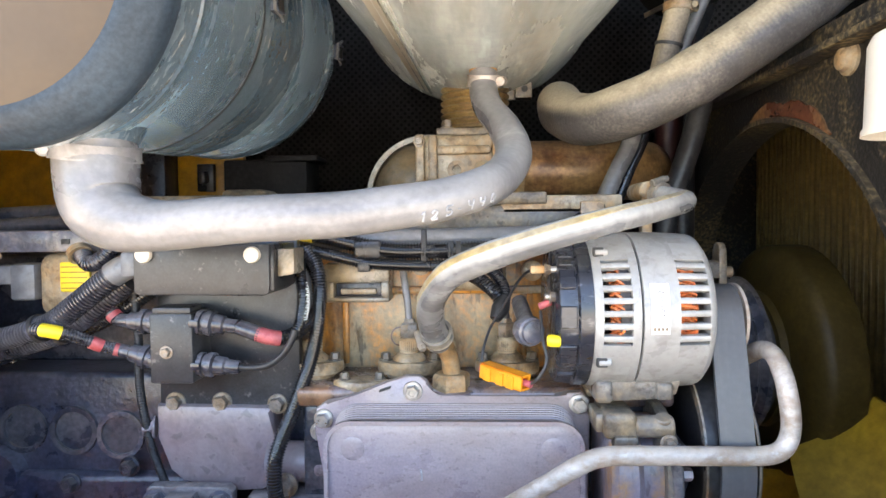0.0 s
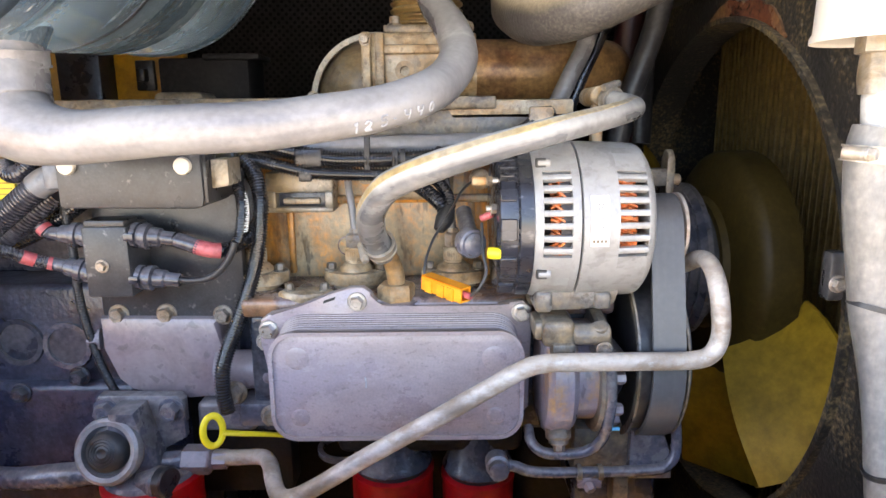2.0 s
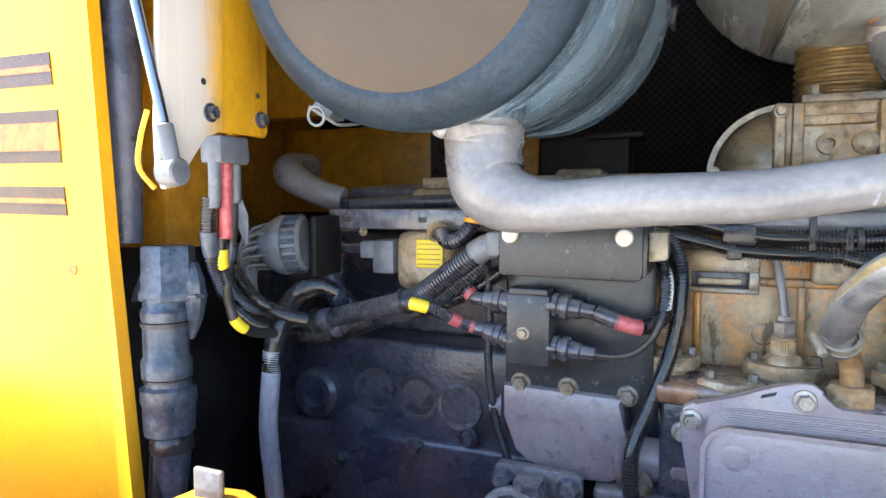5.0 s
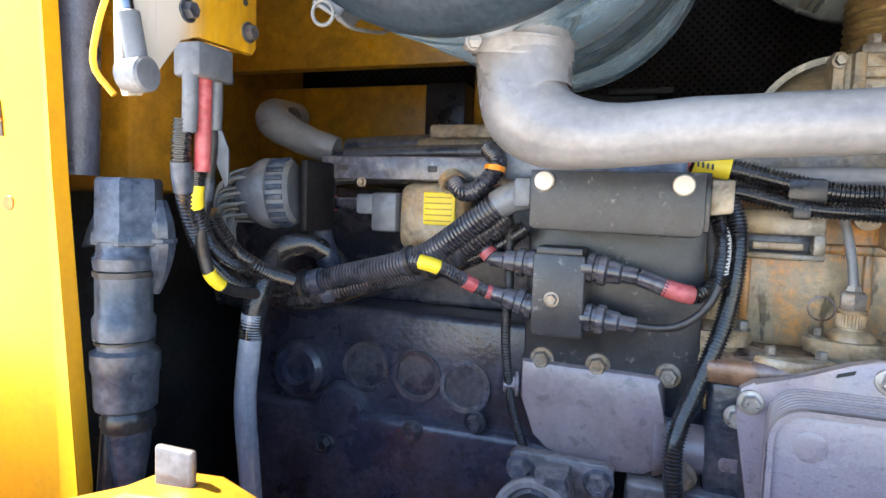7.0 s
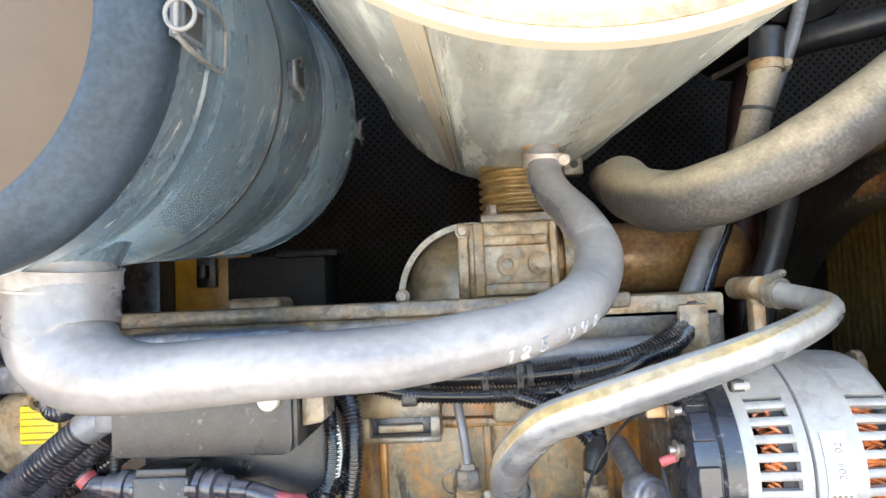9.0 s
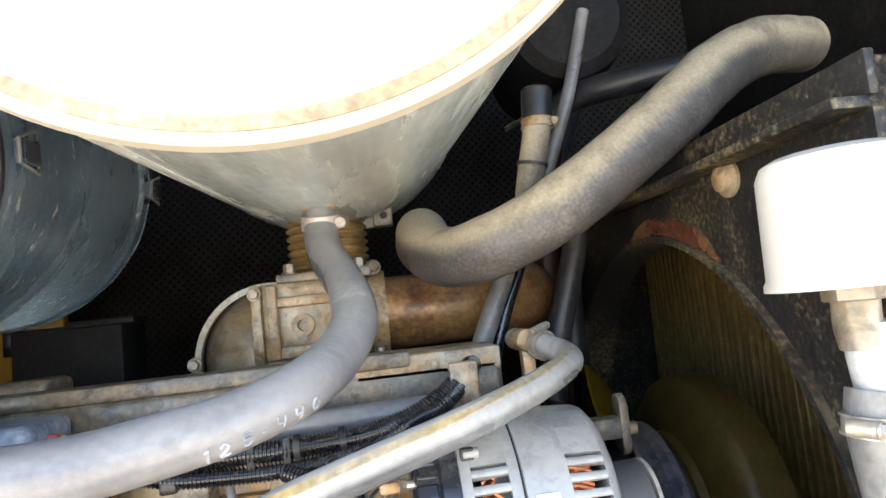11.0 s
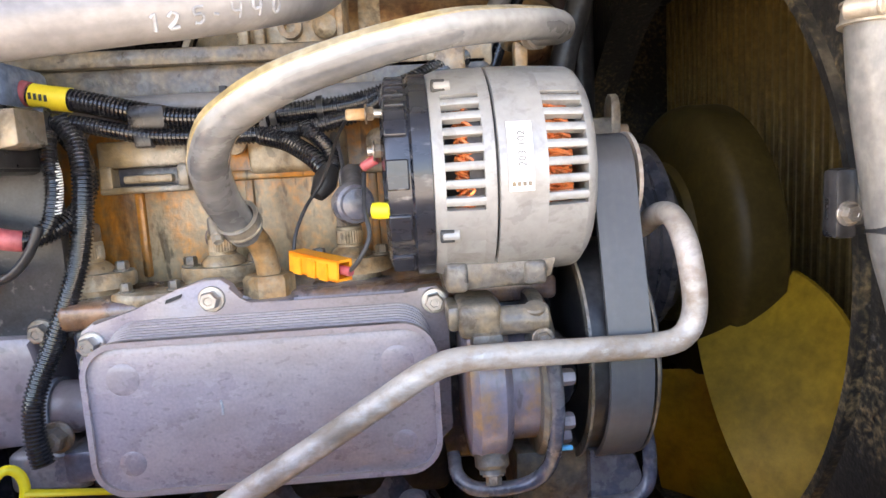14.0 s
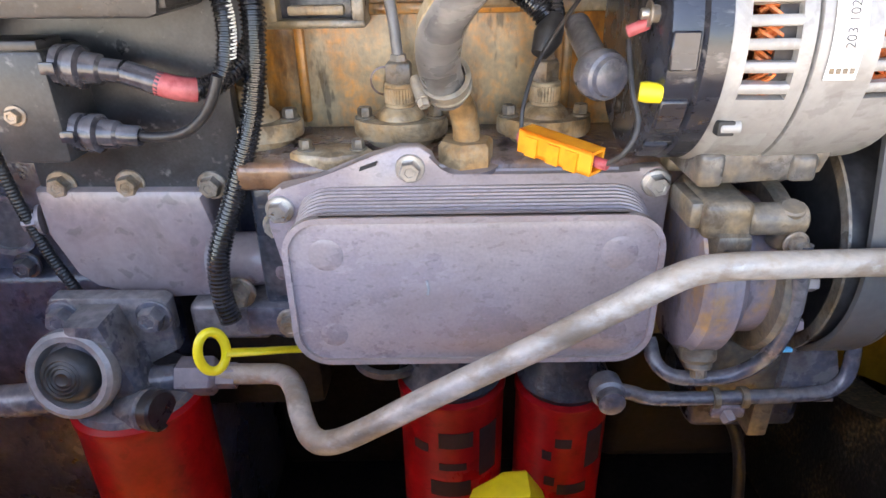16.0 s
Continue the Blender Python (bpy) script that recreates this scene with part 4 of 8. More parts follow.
big_hose()


# ---- muffler ----


def muffler():
    c = Vector((0.047, 0.444, 2.034))
    ob = thing("muffler", (0.047, 0.70, 1.80), "large silver-painted round muffler with cream end plate", "muffler")
    shell = part("shell", lathe(fresh(), c, (0, 1, 0), [(0.232, 0.004), (0.2355, 0.012), (0.2345, 0.020), (0.2010, 0.600), (0.2035, 0.604), (0.2035, 0.620), (0.199, 0.626), (0.16, 0.65), (0, 0.655)], 112), MUFFLER, ob)
    part("end_plate", lathe(fresh(), c, (0, 1, 0), [(0, 0.006), (0.10, 0.004), (0.19, 0.010), (0.222, 0.014), (0.226, 0.004), (0.233, -0.003), (0.2395, 0.0), (0.2405, 0.008), (0.237, 0.013), (0, 0.02)], 112), MUFFLER_END, ob, "cream painted end plate with rolled rim")
    part("rolled_rim", tube_ring(fresh(), c + Vector((0, -0.0045, 0)), (0, 1, 0), 0.2335, 0.2255, 0, 0.006, 112), RIM_TAN, ob, "tan scorched ring on the end plate")
    # welded lap seam, straps and worn patch
    bm = fresh()
    a = radians(-115)
    for k in range(2):
        a2 = a + 0.05 * k
        way = Vector((math.cos(a2), 0, math.sin(a2)))
        sweep(bm, [c + way * 0.2347 + Vector((0, 0.018, 0)), c + way * 0.2185 + Vector((0, 0.30, 0)), c + way * 0.2015 + Vector((0, 0.598, 0))], 0.0026 if k else 0.0018, 8, 0.006, wander=0.3)
    part("seam", bm, MUFFLER, shell, "welded lap seam")
    bm, grid = fresh(), []
    for f in range(7):
        y, r = 0.018 + 0.58 * f / 6, 0.2346 - 0.0334 * f / 6
        grid.append([bm.verts.new(c + Vector((math.cos(radians(g)) * (r + up), y, math.sin(radians(g)) * (r + up)))) for up, turn in ((-0.001, 1), (0.0016, -1)) for g in (-118, -116.4, -114.8, -113.2)[::turn]])
    for p, q in zip(grid, grid[1:]):
        for k in range(8):
            bm.faces.new((p[k], p[(k + 1) % 8], q[(k + 1) % 8], q[k]))
    bm.faces.new(grid[0])
    bm.faces.new(grid[-1])
    part("lap_strip", bm, MUFFLER_END, shell, "pale strip along the lap seam")
    part("drain_neck", rod(fresh(), (0.051, 0.770, 1.790), (0.0505, 0.776, 1.830), 0.0168, 28), RUST_BRIGHT, ob, "rust-stained drain neck")
    part("lug", block(fresh(), (0.052, 0.130), (0.985, 0.991), (1.822, 1.850), 0.002), GREY_DIRTY, ob, "flat dusty steel lug")
    part("lug_end", block(fresh(), (0.104, 0.130), (0.972, 0.986), (1.822, 1.850), 0.003), GREY_DIRTY, ob)
    part("hole", rod(fresh(), (0.118, 0.9705, 1.836), (0.118, 0.974, 1.836), 0.005, 14), INK, ob)
    part("strut", block(fresh(), (0.07, 0.10), (0.990, 1.0), (1.825, 1.90), 0.003), GREY_DIRTY, ob)
    return ob


muffler()


# ---- turbocharger and exhaust ----



def turbo():
    ob = thing("turbocharger", (0.0, 0.92, 1.66), "dusty tan cast turbocharger housing", "turbocharger")
    bm = fresh()
    dome = [(0.0, 0.0), (0.03, 0.002), (0.055, 0.01), (0.074, 0.024), (0.084, 0.05), (0.086, 0.12)]
    lathe(bm, (-0.025, 0.862, 1.668), (0, 1, 0), dome, 56)
    dome_part = part("compressor_cover", bm, TURBO_GREY, ob, "rounded pale grey compressor cover")
    part("rim", tube_ring(fresh(), (-0.025, 0.884, 1.668), (0, 1, 0), 0.0880, 0.081, 0, 0.010, 56), TURBO_GREY, dome_part)
    bm = block(fresh(), (-0.030, 0.075), (0.855, 1.02), (1.665, 1.752), 0.006, 3)
    body = part("housing", bm, RUST_CAST, ob)
    part("side_flange", block(fresh(), (-0.040, -0.028), (0.848, 1.0), (1.66, 1.752), 0.003), RUST_CAST, body)
    part("cast_rib", block(fresh(), (-0.015, 0.062), (0.846, 0.857), (1.668, 1.682), 0.004), RUST_CAST, body)
    part("cast_rib", block(fresh(), (-0.015, 0.062), (0.846, 0.857), (1.724, 1.736), 0.004), RUST_CAST, body)
    part("cast_rib", block(fresh(), (-0.022, -0.010), (0.842, 0.857), (1.668, 1.75), 0.003), RUST_CAST, body)
    part("cast_rib", block(fresh(), (0.064, 0.072), (0.846, 0.857), (1.668, 1.75), 0.003), RUST_CAST, body)
    part("boss", tube_ring(fresh(), (0.016, 0.856, 1.703), (0, -1, 0), 0.0125, 0.006, 0, 0.012, 24), RUST_CAST, body)
    part("boss", lathe(fresh(), (0.052, 0.856, 1.703), (0, -1, 0), [(0.013, 0), (0.013, 0.008), (0.006, 0.012), (0, 0.012)], 24), RUST_CAST, body)
    part("top_flange", block(fresh(), (-0.012, 0.095), (0.862, 1.04), (1.752, 1.762), 0.002), GREY_DIRTY, ob)
    for x in (0.002, 0.082):
        bolt(ob, (x, 0.876, 1.762), (0, 0, 1), 0.007, 0.012, BOLT)
    bolt(ob, (-0.034, 0.846, 1.742), (0, -1, 0), 0.006, 0.008)
    bolt(ob, (-0.105, 0.858, 1.672), (0, -1, 0), 0.006, 0.008)
    prof = [(0.046, 0.0)]
    for k in range(7):
        h = 0.006 + k * 0.010
        prof += [(0.047, h), (0.052, h + 0.0035), (0.052, h + 0.0055), (0.047, h + 0.009)]
    prof += [(0.048, 0.085), (0.048, 0.15)]
    part("bellows", lathe(fresh(), (0.042, 0.965, 1.762), (0, 0, 1), prof, 40), BRASSY, ob, "ribbed brass-brown exhaust bellows")
    return ob


turbo()

ob = thing("exhaust_pipe", (0.17, 0.935, 1.655), "rust-brown exhaust pipe with a clamped joint", "pipe")
part("pipe", sweep(fresh(), [(0.07, 0.935, 1.706), (0.13, 0.935, 1.706), (0.19, 0.935, 1.706), (0.25, 0.945, 1.708), (0.30, 0.99, 1.71), (0.32, 1.08, 1.72)], 0.045, 32, 0.008), EXHAUST, ob)
part("clamp", tube_ring(fresh(), (0.086, 0.935, 1.706), (1, 0, 0), 0.0535, 0.044, 0, 0.024, 40), RUST_CAST, ob, "dusty V-shaped clamp ring")
part("clamp_screw", rod(fresh(), (0.098, 0.905, 1.762), (0.098, 0.945, 1.766), 0.006, 14), GREY_DIRTY, ob)
part("clamp_nut", hexhead(fresh(), (0.098, 0.907, 1.763), (0, -1, 0.1), 0.007, 0.008), GREY_DIRTY, ob)
part("clamp_screw", rod(fresh(), (0.098, 0.885, 1.668), (0.098, 0.885, 1.65), 0.007, 14), BOLT, ob)


# ---- hoses and tank at the rear right ----
ob = thing("ribbed_hose", (0.16, 0.86, 1.73), "thick tan dusty hose with woven wrap", "hose")
pts = [(0.165, 0.93, 1.80), (0.160, 0.89, 1.795), (0.160, 0.835, 1.772), (0.182, 0.78, 1.756), (0.222, 0.735, 1.762), (0.278, 0.715, 1.787), (0.342, 0.708, 1.827), (0.406, 0.712, 1.872), (0.47, 0.73, 1.918), (0.54, 0.76, 1.95), (0.62, 0.80, 1.965)]
part("hose", sweep(fresh(), pts, 0.0315, 40, 0.0015, ribs=0.0045, depth=0.0016, wander=0.03), HOSE_TAN, ob)
part("neck", sweep(fresh(), [(0.165, 0.925, 1.80), (0.17, 1.02, 1.82)], 0.024, 24), RUST_CAST, ob)

ob = thing("expansion_tank", (0.36, 0.90, 1.92), "dark plastic expansion tank", "tank")
part("tank", lathe(fresh(), (0.37, 0.86, 2.045), (0.1, 1, 0.05), [(0, 0), (0.06, 0.0), (0.075, 0.012), (0.078, 0.03), (0.078, 0.25), (0.07, 0.27), (0, 0.28)], 48), TANK_BLACK, ob)
part("neck", rod(fresh(), (0.297, 0.80, 1.935), (0.293, 0.80, 1.897), 0.017, 24), RUBBER, ob)
ob = thing("tank_hose", (0.28, 0.80, 1.80), "short tan hose below the dark tank", "hose")
part("hose", sweep(fresh(), [(0.294, 0.80, 1.912), (0.291, 0.80, 1.885), (0.283, 0.81, 1.845), (0.275, 0.83, 1.79), (0.272, 0.85, 1.765)], 0.0155, 24, 0.006), HOSE_TAN, ob)
hose_clamp(ob, (0.293, 0.80, 1.895), (0.05, 0, 1), 0.016, 0.010, (1, -0.4, 0), RUST_CAST)
part("tie", tube_ring(fresh(), (0.284, 0.809, 1.850), (0.2, -0.1, 1), 0.0172, 0.015, 0, 0.004, 24), RUBBER, ob)
for n, (pts, r, mt, lab) in enumerate((
        ([(0.385, 0.86, 2.05), (0.355, 0.86, 1.95), (0.325, 0.87, 1.87), (0.30, 0.88, 1.80)], 0.008, HOSE, "thin grey hose above the exhaust"),
        ([(0.40, 1.05, 2.0), (0.365, 1.02, 1.90), (0.345, 1.0, 1.78), (0.335, 0.99, 1.66), (0.325, 0.98, 1.5)], 0.021, DARK_RED, "upright dark red rubber hose by the shroud"),
        ([(0.44, 1.12, 2.0), (0.405, 1.10, 1.92), (0.385, 1.06, 1.80), (0.378, 1.04, 1.60)], 0.02, RUBBER, "upright black rubber hose by the shroud"),
        ([(0.268, 0.86, 1.80), (0.246, 0.845, 1.735), (0.226, 0.84, 1.694), (0.207, 0.835, 1.655), (0.19, 0.83, 1.62)], 0.0115, HOSE, "grey sleeved cable going down to the engine"),
        ([(0.288, 0.87, 1.80), (0.265, 0.86, 1.738), (0.247, 0.855, 1.70), (0.229, 0.85, 1.655), (0.215, 0.84, 1.62)], 0.008, CONDUIT, "black sleeved cable beside the exhaust"),
        ([(0.372, 0.905, 1.85), (0.360, 0.90, 1.807), (0.349, 0.90, 1.758), (0.334, 0.90, 1.71), (0.318, 0.90, 1.661), (0.30, 0.90, 1.58)], 0.0155, RUBBER, "dusty black pipe with a joint beside the shroud"))):
    o2 = thing("rear_hose" if r > 0.015 else "rear_cable", pts[-1], lab, "hose" if r > 0.015 else "cable")
    part("sleeve", sweep(fresh(), pts, r, 18, 0.006), mt, o2)
o2 = thing("rear_brace", (0.33, 0.93, 1.80), "flat dusty steel brace behind the hose", "brace")
part("bar", sweep(fresh(), [(0.305, 0.935, 1.83), (0.345, 0.935, 1.90), (0.385, 0.935, 1.97), (0.44, 0.935, 2.06)], 0.013, 4, 0.02, flat=0.35), GREY_DIRTY, o2)
o2 = thing("tank_bracket", (0.35, 0.90, 1.90), "dirty grey bracket under the dark tank", "bracket")
part("plate", sweep(fresh(), [(0.285, 0.92, 1.925), (0.33, 0.91, 1.945), (0.38, 0.90, 1.972), (0.42, 0.90, 1.995)], 0.012, 4, 0.02, flat=0.3), GREY_DIRTY, o2)
o2 = thing("shroud_hose", (0.47, 0.80, 1.93), "black hose lying over the shroud top", "hose")
part("sleeve", sweep(fresh(), [(0.34, 0.93, 1.93), (0.37, 0.90, 1.952), (0.42, 0.86, 1.955), (0.50, 0.82, 1.955), (0.60, 0.80, 1.952)], 0.018, 18, 0.008), RUBBER, o2)


# ---- white cap, its pipe and hoses at the right ----
ob = thing("breather_filter", (0.383, 0.482, 1.60), "white enamelled breather cap on a dusty pipe", "breather")
CAP = (0.377, 0.482)
cap = part("cap", lathe(fresh(), (*CAP, 1.694), (-0.01, 0, 1), [(0, 0.006), (0.040, 0.006), (0.0462, 0.002), (0.0468, 0.0), (0.0465, 0.004), (0.0448, 0.007), (0.0425, 0.068), (0.039, 0.0755), (0.032, 0.079), (0, 0.080)], 64), WHITE, ob, "white enamelled cap")
part("collar", lathe(fresh(), (0.3765, 0.480, 1.685), (0, 0, 1), [(0.0165, 0), (0.0180, 0.001), (0.0180, 0.012), (0.0160, 0.0135)], 6, 0.35), TURBO_GREY, ob, "dusty hexagon collar")
part("pipe", sweep(fresh(), [(0.3755, 0.480, 1.690), (0.3745, 0.480, 1.672), (0.377, 0.480, 1.66)], [0.0127, 0.0127, 0.0135], 32, 0.004), TURBO_GREY, ob)
part("fitting", sweep(fresh(), [(0.3845, 0.480, 1.672), (0.3845, 0.480, 1.6705), (0.3835, 0.480, 1.652), (0.3815, 0.479, 1.632), (0.3812, 0.479, 1.6305)], [0.0145, 0.0162, 0.0160, 0.0145, 0.013], 32, 0.002), PALE_FITTING, ob, "pale grey enamelled elbow fitting")
part("side_plate", block(fresh(), (0.398, 0.412), (0.476, 0.484), (1.632, 1.670), 0.001), SHROUD, ob)
ob = thing("breather_hose", (0.385, 0.47, 1.10), "dusty grey hose below the breather cap", "hose")
pts = [(0.3790, 0.479, 1.632), (0.3762, 0.479, 1.620), (0.3745, 0.478, 1.604), (0.3795, 0.478, 1.565), (0.3855, 0.478, 1.529), (0.3895, 0.476, 1.495), (0.3955, 0.468, 1.455), (0.3985, 0.458, 1.415), (0.4005, 0.447, 1.36), (0.405, 0.432, 1.28), (0.41, 0.42, 1.10)]
part("hose", sweep(fresh(), pts, radii_along(pts, [0.0166, 0.0166, 0.0160, 0.0163, 0.0158, 0.0150, 0.0148, 0.0150, 0.0155, 0.016, 0.016]), 36, 0.005, wander=0.02), HOSE_PALE, ob)
hose_clamp(ob, (0.3750, 0.478, 1.614), (0.10, 0.0, 1), 0.0168, 0.012, (-0.9, -0.6, 0))
for z, tilt in ((1.497, 0.25), (1.376, -0.35)):
    part("tie", tube_ring(fresh(), (0.3893 if z > 1.45 else 0.400, 0.476 if z > 1.45 else 0.450, z), (tilt, 0.05, 1), 0.0172, 0.0148, 0, 0.004, 32), RUBBER, ob, "black cable tie")
ob = thing("hose_bracket", (0.362, 0.492, 1.49), "small black bracket with a bolt beside the hose", "bracket")
part("plate", block(fresh(), (0.374, 0.388), (0.506, 0.520), (1.494, 1.535), 0.003), BLACK, ob)
part("arm", block(fresh(), (0.374, 0.414), (0.511, 0.518), (1.50, 1.530), 0.002), BLACK, ob)
bolt(ob, (0.381, 0.506, 1.509), (0, -1, 0), 0.0055, 0.006, BOLT)
ob = thing("drop_hose", (0.45, 0.42, 0.95), "dark grey hose standing upright behind the cap", "hose")
part("hose", sweep(fresh(), [(0.475, 0.470, 2.30), (0.468, 0.472, 2.0), (0.456, 0.475, 1.85), (0.452, 0.475, 1.72), (0.450, 0.474, 1.60), (0.452, 0.470, 1.45), (0.455, 0.465, 0.905)], 0.018, 32, 0.012), RUBBER, ob)


# ---- engine block, head and cover ----
def engine():
    ob = thing("engine", (-0.2, 0.90, 0.90), "dusty grey diesel engine block with a rusty head", "engine")
    crank = part("crankcase", block(fresh(), (-0.675, 0.24), (0.735, 1.15), (1.30, 1.455), 0.008, 3), BLUE_CAST, ob, "black crankcase side with sky blue in its colour")
    part("lower_crankcase", block(fresh(), (-0.675, -0.24), (0.722, 1.10), (0.92, 1.335), 0.01, 3), BLUE_CAST, ob)
    # sump in the same black, as shade below the engine
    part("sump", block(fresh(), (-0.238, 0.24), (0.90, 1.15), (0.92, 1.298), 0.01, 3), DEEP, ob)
    part("shelf", block(fresh(), (-0.155, 0.245), (0.655, 0.76), (1.436, 1.457), 0.006, 3), LEDGE, ob, "oily rust-stained ledge under the head")
    part("shelf_wall", block(fresh(), (-0.150, 0.24), (0.664, 0.76), (1.30, 1.438), 0.006, 3), DARK_CAST, ob)
    part("head", block(fresh(), (-0.318, 0.245), (0.752, 1.12), (1.455, 1.60), 0.006, 3), RUSTY, ob, "rusty cylinder head")
    # rest of the same head, its shadow given by a dark casting colour
    part("rear_head", block(fresh(), (-0.60, -0.319), (0.80, 1.12), (1.455, 1.596), 0.006, 3), DARK_CAST, ob, "rear end of the head, darkened as shadow")
    bm = fresh()
    for x in (-0.118, -0.018, 0.096, 0.20):
        block(bm, (x - 0.004, x + 0.004), (0.747, 0.76), (1.462, 1.552), 0.003)
    block(bm, (-0.15, 0.24), (0.742, 0.76), (1.547, 1.556), 0.003)
    part("ribs", bm, RUSTY, ob, "cast ribs on the head")
    for x in (-0.052,):
        part("core_hole", lathe(fresh(), (x, 0.7525, 1.495), (0, -1, 0), [(0.012, -0.002), (0.012, 0.0006), (0.0105, 0.001), (0.009, -0.003), (0, -0.003)], 28), LEDGE, ob, "round rusty core hole")
    for x, z in ((-0.514, 1.386), (-0.45, 1.384), (-0.392, 1.379)):
        bm = tube_ring(fresh(), (x, 0.735, z), (0, -1, 0), 0.0295, 0.0235, 0, 0.004, 36)
        plug = part("core_plug", bm, PRIMER_PAINT if x > -0.4 else DARK_CAST, crank, "round core plug")
        part("cup", lathe(fresh(), (x, 0.7365, z), (0, -1, 0), [(0.0236, 0.002), (0.021, -0.001), (0.004, -0.0015), (0, -0.0015)], 36), DARK_CAST, plug)
    for x, z in ((-0.448, 1.324), (-0.375, 1.345), (-0.56, 1.29)):
        bolt(ob, (x, 0.722, z), (0, -1, 0), 0.009, 0.012, DARK_CAST)
    # flywheel housing, coloured black for the shade round it, with its bosses
    part("flywheel_housing", block(fresh(), (-0.80, -0.676), (0.86, 1.10), (0.92, 1.42), 0.03, 4), DEEP, ob, "flywheel housing blackened as deep shade")
    part("boss", lathe(fresh(), (-0.60, 0.728, 1.375), (0, -1, 0), [(0.036, -0.02), (0.034, 0.006), (0.028, 0.012), (0.018, 0.012), (0.015, 0.004), (0, 0.004)], 36), BLUE_CAST, crank, "cast round boss")
    part("boss", lathe(fresh(), (-0.545, 0.728, 1.33), (0, -1, 0), [(0.04, -0.02), (0.03, 0.008), (0.012, 0.01), (0, 0.01)], 28), BLUE_CAST, crank, "cast round boss")
    return ob


engine()

ob = thing("valve_cover", (-0.12, 0.84, 1.60), "dusty grey valve cover", "cover")
bm = block(fresh(), (-0.47, 0.215), (0.755, 1.0), (1.602, 1.655), 0.008, 3)
block(bm, (-0.48, 0.222), (0.742, 1.01), (1.60, 1.614), 0.003)
part("cover", bm, GREY_DIRTY, ob)
part("ledge", block(fresh(), (-0.45, 0.125), (0.748, 0.79), (1.653, 1.668), 0.003), GREY_DIRTY, ob)
part("end_block", block(fresh(), (0.07, 0.215), (0.755, 0.85), (1.64, 1.664), 0.004), RUST_CAST, ob)
part("hump", block(fresh(), (-0.29, -0.23), (0.80, 0.86), (1.655, 1.678), 0.008, 3), GREY_DIRTY, ob)
part("blue_box", block(fresh(), (-0.345, -0.178), (0.668, 0.74), (1.605, 1.650), 0.008, 3), BLUE_GREY, ob, "blue-grey box edge")
ob = thing("fuel_rail", (-0.02, 0.735, 1.60), "straight grey fuel rail along the head", "pipe")
part("rail", rod(fresh(), (-0.16, 0.728, 1.612), (0.14, 0.728, 1.616), 0.0115, 20), HOSE, ob)

# slotted bracket and casting on the head
ob = thing("slotted_bracket", (-0.098, 0.73, 1.545), "grey slotted bracket with a rusty edge", "bracket")
bm = block(fresh(), (-0.136, -0.060), (0.716, 0.75), (1.563, 1.586), 0.003)
block(bm, (-0.136, -0.124), (0.714, 0.75), (1.544, 1.565), 0.003)
block(bm, (-0.070, -0.060), (0.714, 0.75), (1.544, 1.565), 0.003)
block(bm, (-0.136, -0.060), (0.714, 0.75), (1.541, 1.547), 0.002)
part("plate", bm, TURBO_GREY, ob)
part("slot", block(fresh(), (-0.124, -0.07), (0.727, 0.74), (1.547, 1.563), 0.001), DARK_CAST, ob)
part("edge", block(fresh(), (-0.118, -0.076), (0.720, 0.73), (1.5495, 1.5565), 0.002), RUST_CAST, ob)
ob = thing("head_casting", (0.04, 0.735, 1.55), "dusty tan casting on the head", "casting")
part("casting", block(fresh(), (-0.012, 0.075), (0.728, 0.756), (1.552, 1.592), 0.006, 3), RUST_CAST, ob)
part("boss", lathe(fresh(), (-0.025, 0.742, 1.582), (0, -1, 0), [(0.012, 0), (0.012, 0.008), (0, 0.01)], 20), RUST_CAST, ob)
part("boss", lathe(fresh(), (0.105, 0.742, 1.575), (0, -1, 0), [(0.012, 0), (0.012, 0.012), (0.008, 0.014), (0, 0.014)], 20), RUST_CAST, ob)


